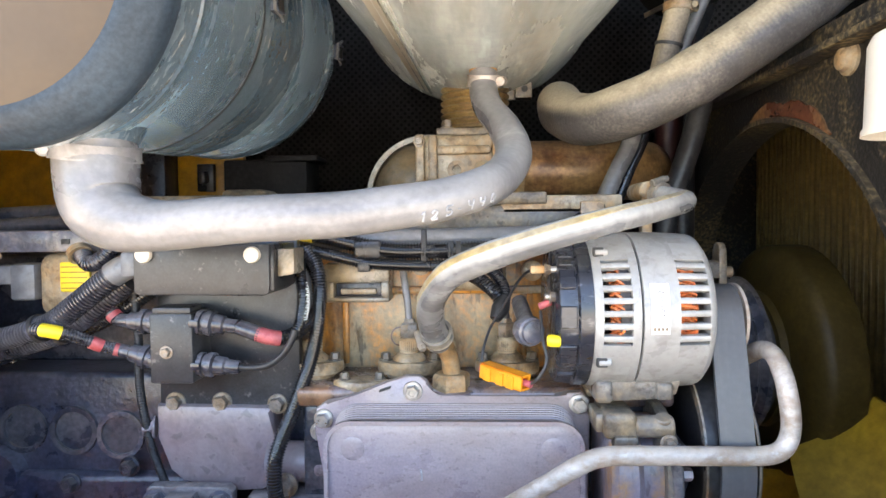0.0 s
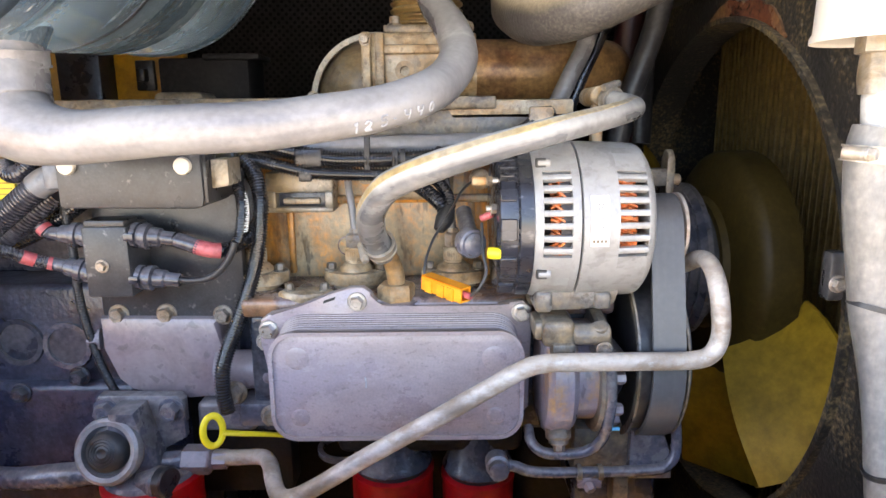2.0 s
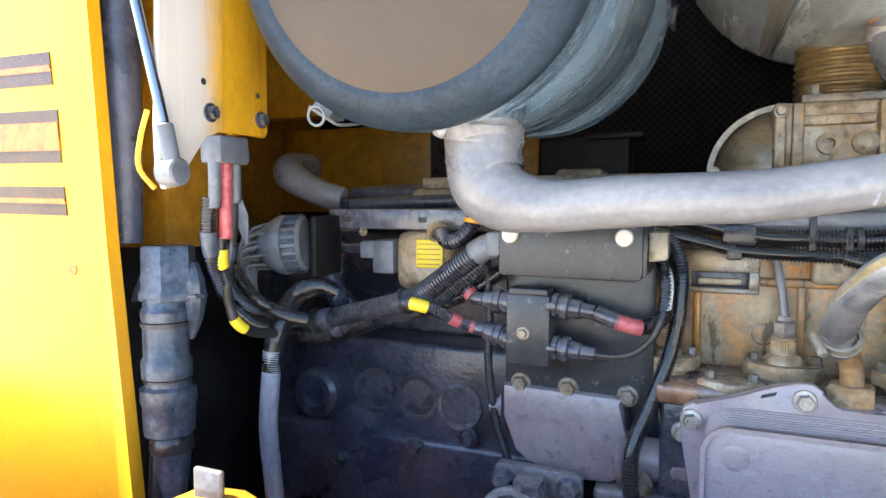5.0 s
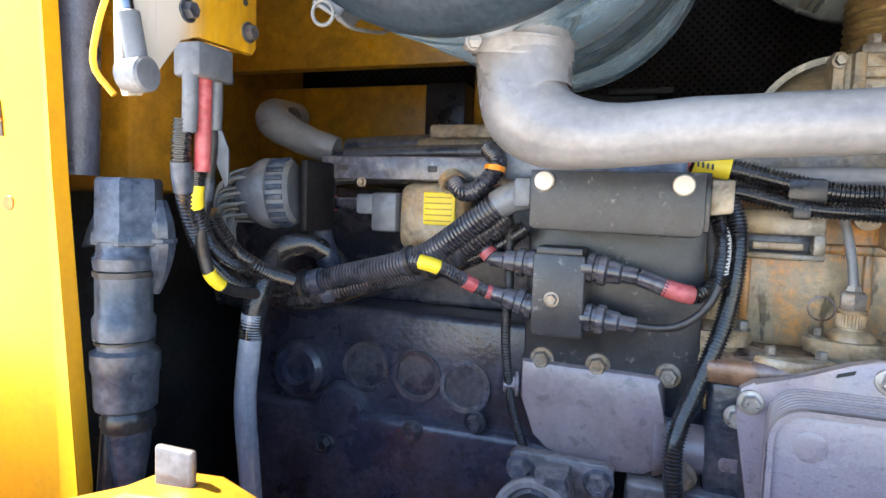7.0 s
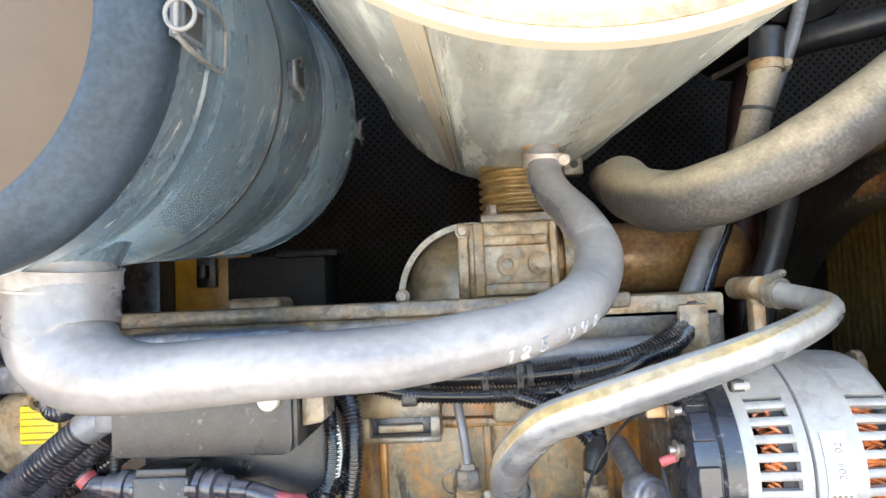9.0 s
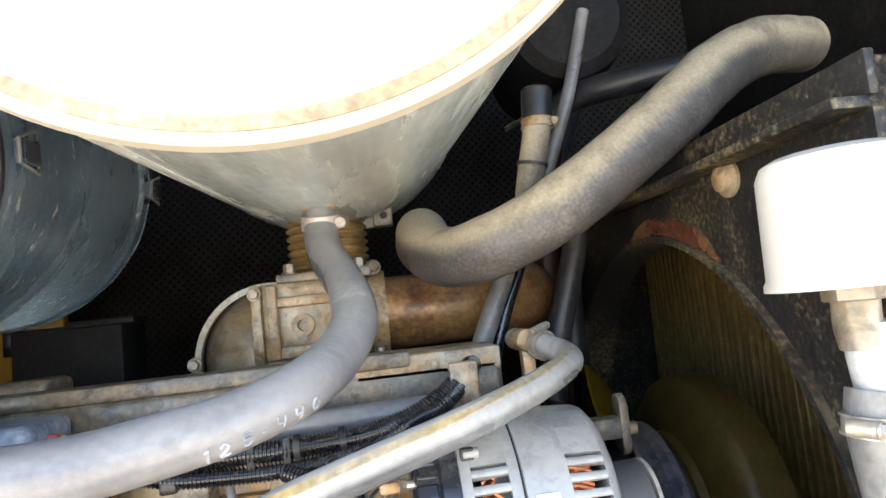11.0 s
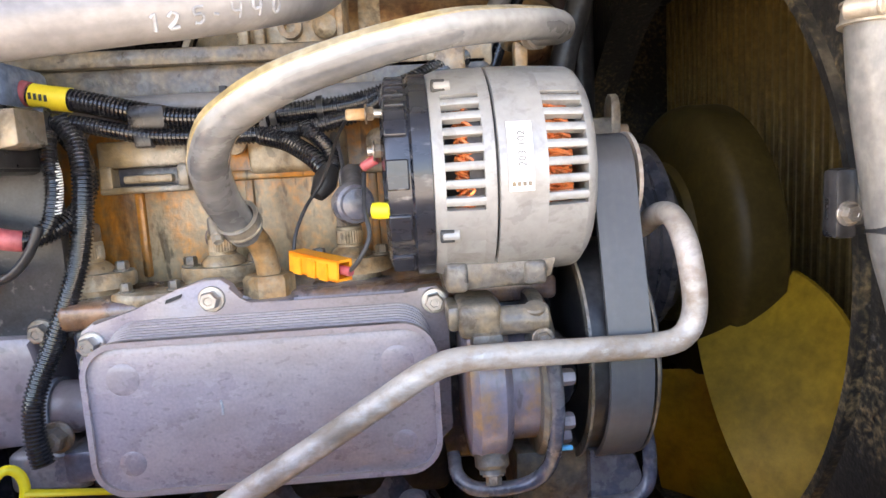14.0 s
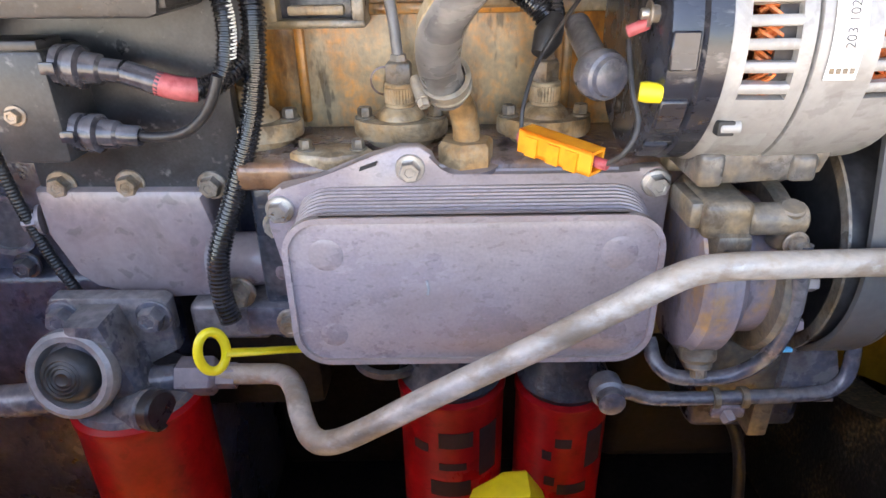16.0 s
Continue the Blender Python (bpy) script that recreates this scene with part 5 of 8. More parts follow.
# ---- injection pumps in a row on the ledge ----
def unit_pump(x, y=0.712, z=1.457):
    ob = thing("injection_pump", (x, y, z - 0.014), "dusty tan injection pump with a two-bolt flange", "pump", "injection pumps in a row")
    part("base", lathe(fresh(), (x, y, z - 0.014), (0, 0, 1), [(0.0275, 0), (0.0275, 0.010), (0.0255, 0.012), (0.0255, 0.021)], 36), RUST_CAST, ob)
    # the flange: a thick diamond with round ends
    pts = []
    for k in range(48):
        a = 2 * math.pi * k / 48
        c, s = math.cos(a), math.sin(a)
        pts.append((x + 0.0365 * math.copysign(abs(c) ** 1.25, c), y + 0.0265 * math.copysign(abs(s) ** 0.95, s)))
    flange = part("flange", prism(fresh(), pts, "z", z + 0.005, z + 0.0185, 0.003), RUST_CAST, ob)
    for s in (-1, 1):
        bolt(flange, (x + s * 0.0275, y - 0.003, z + 0.0183), (0, 0, 1), 0.0058, 0.009, GREY_DIRTY)
    part("collar", lathe(fresh(), (x, y, z + 0.018), (0, 0, 1), [(0.0185, 0), (0.0185, 0.003), (0.0160, 0.0062), (0.0135, 0.0085), (0.0110, 0.0095)], 32), RUST_CAST, ob)
    bm, ring = fresh(), []
    for k in range(60):
        a = 2 * math.pi * k / 60
        r = 0.0118 if k % 2 else 0.0109
        ring.append((x + r * math.cos(a), y + r * math.sin(a)))
    prism(bm, ring, "z", z + 0.0300, z + 0.0415, 0.0006)
    for low, high in ((0.0265, 0.0302), (0.0413, 0.0450)):
        lathe(bm, (x, y, z + low), (0, 0, 1), [(0.0106, 0), (0.0114, 0.0008), (0.0114, high - low - 0.0008), (0.0104, high - low)], 32)
    part("knurled_nut", bm, RUST_CAST, ob)
    part("union", lathe(fresh(), (x, y, z + 0.0445), (0, 0, 1), [(0.0098, 0), (0.0106, 0.0012), (0.0106, 0.0135), (0.0092, 0.0155), (0.0068, 0.0165), (0.0060, 0.021)], 6, 0.4), BOLT, ob, "dusty hexagon union nut")
    part("line", sweep(fresh(), [(x, y, z + 0.061), (x - 0.003, y + 0.004, z + 0.090), (x - 0.008, y + 0.014, z + 0.120), (x - 0.010, y + 0.040, z + 0.14)], 0.0042, 12, 0.005), HOSE, ob, "thin high-pressure fuel line")


for px in (-0.150, -0.037, 0.074, 0.186):
    unit_pump(px)


# ---- oil cooler ----
def oil_cooler():
    ob = thing("oil_cooler", (0.015, 0.62, 1.32), "purple-grey painted plate oil cooler", "oil cooler")
    bm = prism(fresh(), rounded(-0.1115, 0.1415, 1.3245, 1.4395, 0.026, 8), "y", 0.600, 0.606, 0.002)
    face = part("front_plate", bm, COOLER_PAINT, ob)
    rim = fresh()
    out, inn = rounded(-0.1115, 0.1415, 1.3245, 1.4395, 0.026, 8), rounded(-0.1075, 0.1375, 1.3285, 1.4355, 0.022, 8)
    n = len(out)
    loops = [[rim.verts.new((p[0], d, p[1])) for p in o] for o, d in ((out, 0.603), (out, 0.5975), (inn, 0.5975), (inn, 0.603))]
    for a, b in zip(loops, loops[1:] + loops[:1]):
        for k in range(n):
            j = (k + 1) % n
            rim.faces.new((a[k], a[j], b[j], b[k]))
    part("rim", rim, COOLER_PAINT, face)
    for x, z, r in ((-0.083, 1.412, 0.013), (0.112, 1.411, 0.0135), (-0.083, 1.349, 0.0105), (0.114, 1.349, 0.0105)):
        part("dimple", lathe(fresh(), (x, 0.6005, z), (0, -1, 0), [(r, 0), (r * 0.85, 0.0008), (r * 0.5, 0.0016), (0, 0.0018)], 28), COOLER_PAINT, face)
    part("scratch", sweep(fresh(), [(-0.0165, 0.5997, 1.392), (-0.0155, 0.5995, 1.386), (-0.016, 0.5997, 1.381)], 0.0009, 6, 0.002), CHALK, face)
    for k in range(9):
        y = 0.6078 + k * 0.0034
        d = 0.002 if k else 0.001
        bm = prism(fresh(), rounded(-0.1105 + d, 0.1405 - d, 1.3255 + d, 1.4385 - d + 0.0012 * k, 0.025, 6), "y", y, y + 0.0026, 0.0007)
        part("plate", bm, COOLER_PAINT, ob)
    part("core", prism(fresh(), rounded(-0.1065, 0.1365, 1.3295, 1.4365, 0.023, 6), "y", 0.6055, 0.638), COOLER_PAINT, ob)
    # mounting flange with its raised lugs
    flange = [(-0.130, 1.418), (-0.128, 1.440), (-0.118, 1.447), (-0.085, 1.452), (-0.052, 1.468), (-0.034, 1.474), (-0.020, 1.474), (-0.012, 1.468), (-0.008, 1.456), (0.002, 1.451),
              (0.120, 1.451), (0.130, 1.457), (0.145, 1.458), (0.154, 1.450), (0.152, 1.340), (0.142, 1.330), (-0.10, 1.328), (-0.118, 1.345)]
    part("flange", prism(fresh(), flange, "y", 0.638, 0.650, 0.0025), COOLER_PAINT, ob)
    part("slot", prism(fresh(), [(-0.062, 1.4575), (-0.05, 1.4615), (-0.049, 1.4645), (-0.061, 1.4605)], "y", 0.6365, 0.640), INK, ob)
    for x, z in ((-0.120, 1.430), (-0.027, 1.459), (0.1425, 1.446)):
        bolt(ob, (x, 0.638, z), (0, -1, 0), 0.0075, 0.011, STEEL, "bright steel bolt")
    return ob


oil_cooler()
ob = thing("cooler_side_casting", (-0.14, 0.66, 1.30), "rusty casting with two bolts beside the cooler", "casting")
part("casting", block(fresh(), (-0.146, -0.122), (0.668, 0.70), (1.398, 1.44), 0.006, 3), RUST_CAST, ob)
part("lug", prism(fresh(), [(-0.116, 0.668), (-0.108, 0.660), (-0.085, 0.652), (-0.062, 0.660), (-0.054, 0.668), (-0.062, 0.682), (-0.085, 0.690), (-0.108, 0.682)], "z", 1.452, 1.463, 0.003), RUST_CAST, ob)
bolt(ob, (-0.128, 0.652, 1.412), (0, -1, 0), 0.0075, 0.011, STEEL)
bolt(ob, (-0.104, 0.670, 1.4625), (0, 0, 1), 0.0048, 0.008, GREY_DIRTY)
bolt(ob, (-0.066, 0.670, 1.4625), (0, 0, 1), 0.0048, 0.008, GREY_DIRTY)


# ---- small coolant hose and its fitting ----
def coolant_hose():
    ob = thing("coolant_hose", (0.06, 0.57, 1.51), "pale dusty rubber hose with an ochre stripe", "hose")
    pts = [(0.0, 0.652, 1.507), (-0.005, 0.631, 1.524), (-0.006, 0.608, 1.541), (-0.0025, 0.584, 1.5605), (0.009, 0.567, 1.579), (0.023, 0.559, 1.5895), (0.0565, 0.5425, 1.604), (0.102, 0.5405, 1.618), (0.152, 0.551, 1.631), (0.195, 0.581, 1.6395),
           (0.231, 0.617, 1.6465), (0.253, 0.652, 1.651), (0.259, 0.690, 1.655), (0.251, 0.720, 1.660), (0.240, 0.742, 1.664)]
    rad = [0.0135, 0.0135, 0.0128, 0.0118, 0.0112, 0.0109, 0.0107]
    hose = part("hose", sweep(fresh(), pts, rad, 28, 0.004, wander=0.01), HOSE_SMALL, ob)
    line = smooth_line(pts[2:12], 0.004)
    ax = frames_along(line)
    bm = fresh()
    ring = []
    for k, (c, (u, v, w)) in enumerate(zip(line, ax)):
        f = (2 + 9 * k / (len(line) - 1)) * 6 / 14
        thick = rad[int(f)] + (rad[min(int(f) + 1, 6)] - rad[int(f)]) * (f - int(f))
        d = Vector((-0.28, -0.72, 0.62))
        d = (d - w * d.dot(w)).normalized()
        s = w.cross(d)
        ring.append([bm.verts.new(c + (d * math.cos(a) + s * math.sin(a)) * r) for a, r in ((-0.30, thick - 0.0004), (-0.22, thick + 0.0006), (0.22, thick + 0.0006), (0.30, thick - 0.0004))])
    for a, b in zip(ring, ring[1:]):
        for k in range(3):
            bm.faces.new((a[k], a[k + 1], b[k + 1], b[k]))
    part("stripe", bm, STRIPE, hose, "faded ochre stripe")
    hose_clamp(ob, (-0.0015, 0.640, 1.517), (-0.12, -0.75, 0.65), 0.0142, 0.011, (-1, -0.4, 0))
    hose_clamp(ob, (0.249, 0.724, 1.661), (-0.45, 1, 0.15), 0.0118, 0.010, (-0.3, 0, 1))
    return ob


coolant_hose()
ob = thing("coolant_fitting", (0.012, 0.665, 1.452), "tan rusty bent tube in a large hexagon nut", "fitting")
part("tube", sweep(fresh(), [(0.012, 0.662, 1.46), (0.012, 0.661, 1.48), (0.008, 0.656, 1.498), (-0.001, 0.645, 1.514)], 0.0095, 22, 0.004), RUST_TUBE, ob)
part("nut", lathe(fresh(), (0.012, 0.662, 1.453), (0, 0, 1), [(0.0205, 0), (0.0205, 0.016), (0.018, 0.019), (0.012, 0.019)], 6, 0.3), RUST_TUBE, ob)
part("collar", lathe(fresh(), (0.012, 0.662, 1.449), (0, 0, 1), [(0.024, 0), (0.024, 0.005), (0.02, 0.006)], 32), GREY_PAINT, ob)
ob = thing("hose_end_bracket", (0.235, 0.75, 1.64), "tan bracket holding the coolant hose end", "bracket")
part("plate", block(fresh(), (0.232, 0.244), (0.735, 0.75), (1.60, 1.672), 0.002), RUST_CAST, ob)
part("stub", rod(fresh(), (0.238, 0.728, 1.666), (0.236, 0.78, 1.666), 0.011), RUST_CAST, ob)
ob = thing("brown_bracket", (0.165, 0.72, 1.63), "upright rusty bracket plate", "bracket")
part("plate", block(fresh(), (0.158, 0.185), (0.715, 0.724), (1.60, 1.655), 0.003), RUST_CAST, ob)


# ---- alternator ----
AY, AZ, AR = 0.636, 1.543, 0.077


def alternator():
    ob = thing("alternator", (0.18, AY, 1.466), "silver cast aluminium alternator with copper windings showing", "alternator")
    axis, c = (1, 0, 0), Vector((0, AY, AZ))
    # stator core and windings
    part("stator", lathe(fresh(), c + Vector((0.168, 0, 0)), axis, [(0.04, 0), (0.0715, 0), (0.0715, 0.036), (0.04, 0.036)], 48), IRON, ob)
    part("rotor", rod(fresh(), c + Vector((0.146, 0, 0)), c + Vector((0.236, 0, 0)), 0.046, 40), IRON, ob)
    rng = random.Random(3)
    for x0, x1 in ((0.1595, 0.1775), (0.208, 0.2365)):
        bm = fresh()
        for k in range(190):
            a = 2 * math.pi * k / 190 + rng.uniform(-0.02, 0.02)
            lean = rng.choice((-1, 1)) * rng.uniform(0.08, 0.22)
            r = rng.uniform(0.0645, 0.0685)
            q = []
            for f in (0.0, 0.45, 1.0):
                aa = a + lean * (f - 0.5)
                rr = r + 0.003 * math.sin(f * 3.14)
                q.append((x0 + (x1 - x0) * f, AY + rr * math.cos(aa), AZ + rr * math.sin(aa)))
            sweep(bm, q, 0.0015, 6, 0.004)
        part("winding", bm, COPPER, ob, "bright copper winding")
        part("winding_core", tube_ring(fresh(), c + Vector((x0 + 0.002, 0, 0)), axis, 0.0632, 0.05, 0, x1 - x0 - 0.004, 40), COPPER, ob)
    # housings: profile rings left and right of each row of slots
    rear = part("rear_housing", fresh_ring(c, [(0.1435, 0.069), (0.1445, 0.0735), (0.152, 0.0763)], 0.062), ALU, ob)
    part("rear_band", fresh_ring(c, [(0.1775, AR), (0.1848, AR + 0.0004), (0.1853, 0.0762)], 0.069), ALU, rear)
    front = part("front_housing", fresh_ring(c, [(0.1869, 0.0762), (0.1874, AR + 0.0004), (0.2190, AR - 0.0003)], 0.069), ALU, ob)
    part("front_face", fresh_ring(c, [(0.2455, 0.0749), (0.2492, 0.0735), (0.2535, 0.068), (0.2565, 0.058), (0.2580, 0.045)], 0.02), ALU, front)
    part("gap", tube_ring(fresh(), c + Vector((0.1840, 0, 0)), axis, 0.0735, 0.068, 0, 0.005, 64), INK, ob, "black joint between the halves")
    for x0, x1, r0, r1, own in ((0.1515, 0.1780, 0.0762, AR, rear), (0.2185, 0.2462, AR - 0.0004, 0.0748, front)):
        for k in range(41):
            ang = 360 * k / 41
            a = radians(ang)
            wide = radians(2.1)
            # plain stretches at the lugs, below and above
            lug = (201 < ang < 262) or (88 < ang < 139)
            if lug:
                wide = radians(360 / 82 + 0.1)
            bm = fresh()
            q = []
            for x, ro in ((x0, r0), (x0 + (x1 - x0) * 0.66, max(r0, r1) - (0.0010 if r0 > r1 else 0)), (x1, r1)):
                for rr in (ro, ro - 0.007):
                    for s in (-1, -0.6, 0.6, 1):
                        aa = a + wide * s
                        rim = rr - (0.0008 if abs(s) == 1 and rr == ro and not lug else 0)
                        q.append(bm.verts.new((x, AY + rim * math.cos(aa), AZ + rim * math.sin(aa))))
            for i in range(2):
                o = i * 8
                for j in range(3):
                    bm.faces.new((q[o + j], q[o + j + 1], q[o + j + 9], q[o + j + 8]))
                    bm.faces.new((q[o + 4 + j], q[o + j + 12], q[o + j + 13], q[o + 5 + j]))
                bm.faces.new((q[o], q[o + 8], q[o + 12], q[o + 4]))
                bm.faces.new((q[o + 3], q[o + 7], q[o + 15], q[o + 11]))
            part("bar", bm, ALU, own)
    # through bolts and lugs
    for ang in (211, 129):
        a = radians(ang)
        y, z = AY + 0.077 * math.cos(a), AZ + 0.077 * math.sin(a)
        bm = rod(fresh(), (0.1485, y, z), (0.160, y, z), 0.0042, 16)
        part("through_bolt", bm, ALU, ob)
        part("recess", block(fresh(), (0.147, 0.1565), (y - 0.0035, y + 0.004), (z - 0.0042, z + 0.0042), 0.001), INK, ob, "dark bolt recess")
    # black rear cover with louvres and ribs
    bm = lathe(fresh(), c + Vector((0.1115, 0, 0)), axis, [(0, 0), (0.064, 0), (0.0705, 0.003), (0.0715, 0.006), (0.0715, 0.0185), (0.0745, 0.0205), (0.0745, 0.0325), (0, 0.0325)], 64)
    cover = part("rear_cover", bm, COVER_BLACK, ob, "black plastic rear cover")
    for k in range(16):
        a = radians(88 + k * 8.2 if k < 9 else 60 - (k - 9) * 8.2)
        bm = block(fresh(), (0.115, 0.1285), (-0.0018, 0.0018), (0.066, 0.0732), 0.0006, 1)
        bmesh.ops.rotate(bm, verts=bm.verts[:], cent=(0, 0, 0), matrix=Matrix.Rotation(a - math.pi / 2, 3, "X"))
        bmesh.ops.translate(bm, verts=bm.verts[:], vec=c)
        part("louvre", bm, COVER_BLACK, cover)
    for ang in (150, 178, 207, 236):
        a = radians(ang)
        bm = block(fresh(), (0.114, 0.129), (-0.010, 0.010), (0.0695, 0.0735), 0.001, 1)
        bmesh.ops.rotate(bm, verts=bm.verts[:], cent=(0, 0, 0), matrix=Matrix.Rotation(a - math.pi / 2, 3, "X"))
        bmesh.ops.translate(bm, verts=bm.verts[:], vec=c)
        part("cover_pad", bm, COVER_BLACK, cover)
    # label with its number, read from below upwards
    bm = fresh()
    pts = []
    for k in range(13):
        a = radians(189 - k * 33.4 / 12)
        pts.append((AY + (AR + 0.0016) * math.cos(a), AZ + (AR + 0.0016) * math.sin(a)))
    rows = [[bm.verts.new((x, y, z)) for y, z in pts] for x in (0.1928, 0.2090)]
    low = [[bm.verts.new((x, AY + (y - AY) * 0.992, AZ + (z - AZ) * 0.992)) for y, z in pts] for x in (0.1928, 0.2090)]
    for k in range(12):
        bm.faces.new((rows[0][k], rows[0][k + 1], rows[1][k + 1], rows[1][k]))
        for i in (0, 1):
            bm.faces.new((rows[i][k], low[i][k], low[i][k + 1], rows[i][k + 1]))
    for k in (0, 12):
        bm.faces.new((rows[0][k], rows[1][k], low[1][k], low[0][k]))
    label = part("label", bm, WHITE_LABEL, ob, "white paper label with a printed number")
    a = radians(169)
    n = Vector((0, math.cos(a), math.sin(a)))
    letters("203 102", 0.0072, c + n * (AR + 0.0020) + Vector((0.2018, 0, 0)), Vector((0, -math.sin(a), math.cos(a))) * -1, (-1, 0, 0), INK_GREY, label, "printed number")
    for ang, x in ((185.5, 0.1955), (185.5, 0.1990), (185.5, 0.2025), (185.5, 0.2060)):
        aa = radians(ang)
        nn = Vector((0, math.cos(aa), math.sin(aa)))
        p = c + nn * (AR + 0.0019) + Vector((x, 0, 0))
        part("print", block(fresh(), (p.x - 0.0011, p.x + 0.0012), (p.y - 0.0003, p.y + 0.0003), (p.z - 0.0014, p.z + 0.0014), 0), GREY_DIRTY, label)
    return ob


def fresh_ring(c, outer, inner):
    """A turned ring about the shaft: outer profile as (x, radius), plain bore."""
    bm, seg = fresh(), 72
    prof = [(x, r) for x, r in outer] + [(outer[-1][0], inner), (outer[0][0], inner)]
    rings = [[bm.verts.new((x, c.y + r * math.cos(2 * math.pi * k / seg), c.z + r * math.sin(2 * math.pi * k / seg))) for k in range(seg)] for x, r in prof]
    for a, b in zip(rings, rings[1:] + rings[:1]):
        for k in range(seg):
            j = (k + 1) % seg
            bm.faces.new((a[k], a[j], b[j], b[k]))
    return bm


alternator()

ob = thing("alternator_bracket", (0.19, 0.64, 1.448), "dusty cast bracket under the alternator", "bracket")
bm = prism(fresh(), [(0.154, 1.486), (0.156, 1.466), (0.162, 1.461), (0.214, 1.463), (0.226, 1.468), (0.232, 1.486)], "y", 0.592, 0.68, 0.003)
foot = part("foot", bm, GREY_DIRTY, ob, "brown dusty cast foot")
part("boss", block(fresh(), (0.150, 0.166), (0.588, 0.66), (1.460, 1.482), 0.004, 3), GREY_DIRTY, foot)
part("boss", block(fresh(), (0.206, 0.222), (0.589, 0.66), (1.463, 1.480), 0.003, 3), GREY_DIRTY, foot)
part("ledge", block(fresh(), (0.150, 0.232), (0.64, 0.72), (1.452, 1.463), 0.004, 3), GREY_DIRTY, ob)
ob = thing("alternator_terminals", (0.10, 0.60, 1.53), "brass and steel studs with a red cap on the alternator", "terminal")
for x, y, z in ((0.098, 0.588, 1.587), (0.102, 0.583, 1.562)):
    part("stud", rod(fresh(), (x, y, z), (0.116, y, z), 0.003, 12), STEEL, ob)
    part("nut", hexhead(fresh(), (x + 0.004, y, z), (1, 0, 0), 0.005, 0.006), BOLT, ob)
part("lug", block(fresh(), (0.089, 0.106), (0.585, 0.591), (1.583, 1.591), 0.002), RUST_TUBE, ob)
part("red_cap", rod(fresh(), (0.098, 0.590, 1.552), (0.108, 0.586, 1.5570), 0.0034, 16), RED_SLEEVE, ob, "red rubber cap")

# adjuster behind the belt
ob = thing("belt_tensioner", (0.31, 0.74, 1.56), "grey tensioner bar with an upright rounded tab", "tensioner")
part("bar", block(fresh(), (0.25, 0.325), (0.725, 0.745), (1.565, 1.585), 0.003), GREY_DIRTY, ob)
part("tab", prism(fresh(), rounded(0.724, 0.746, 1.548, 1.606, 0.0105), "x", 0.316, 0.324, 0.002), GREY_DIRTY, ob)
part("stub", rod(fresh(), (0.324, 0.735, 1.572), (0.334, 0.735, 1.572), 0.0065, 16), BOLT, ob)


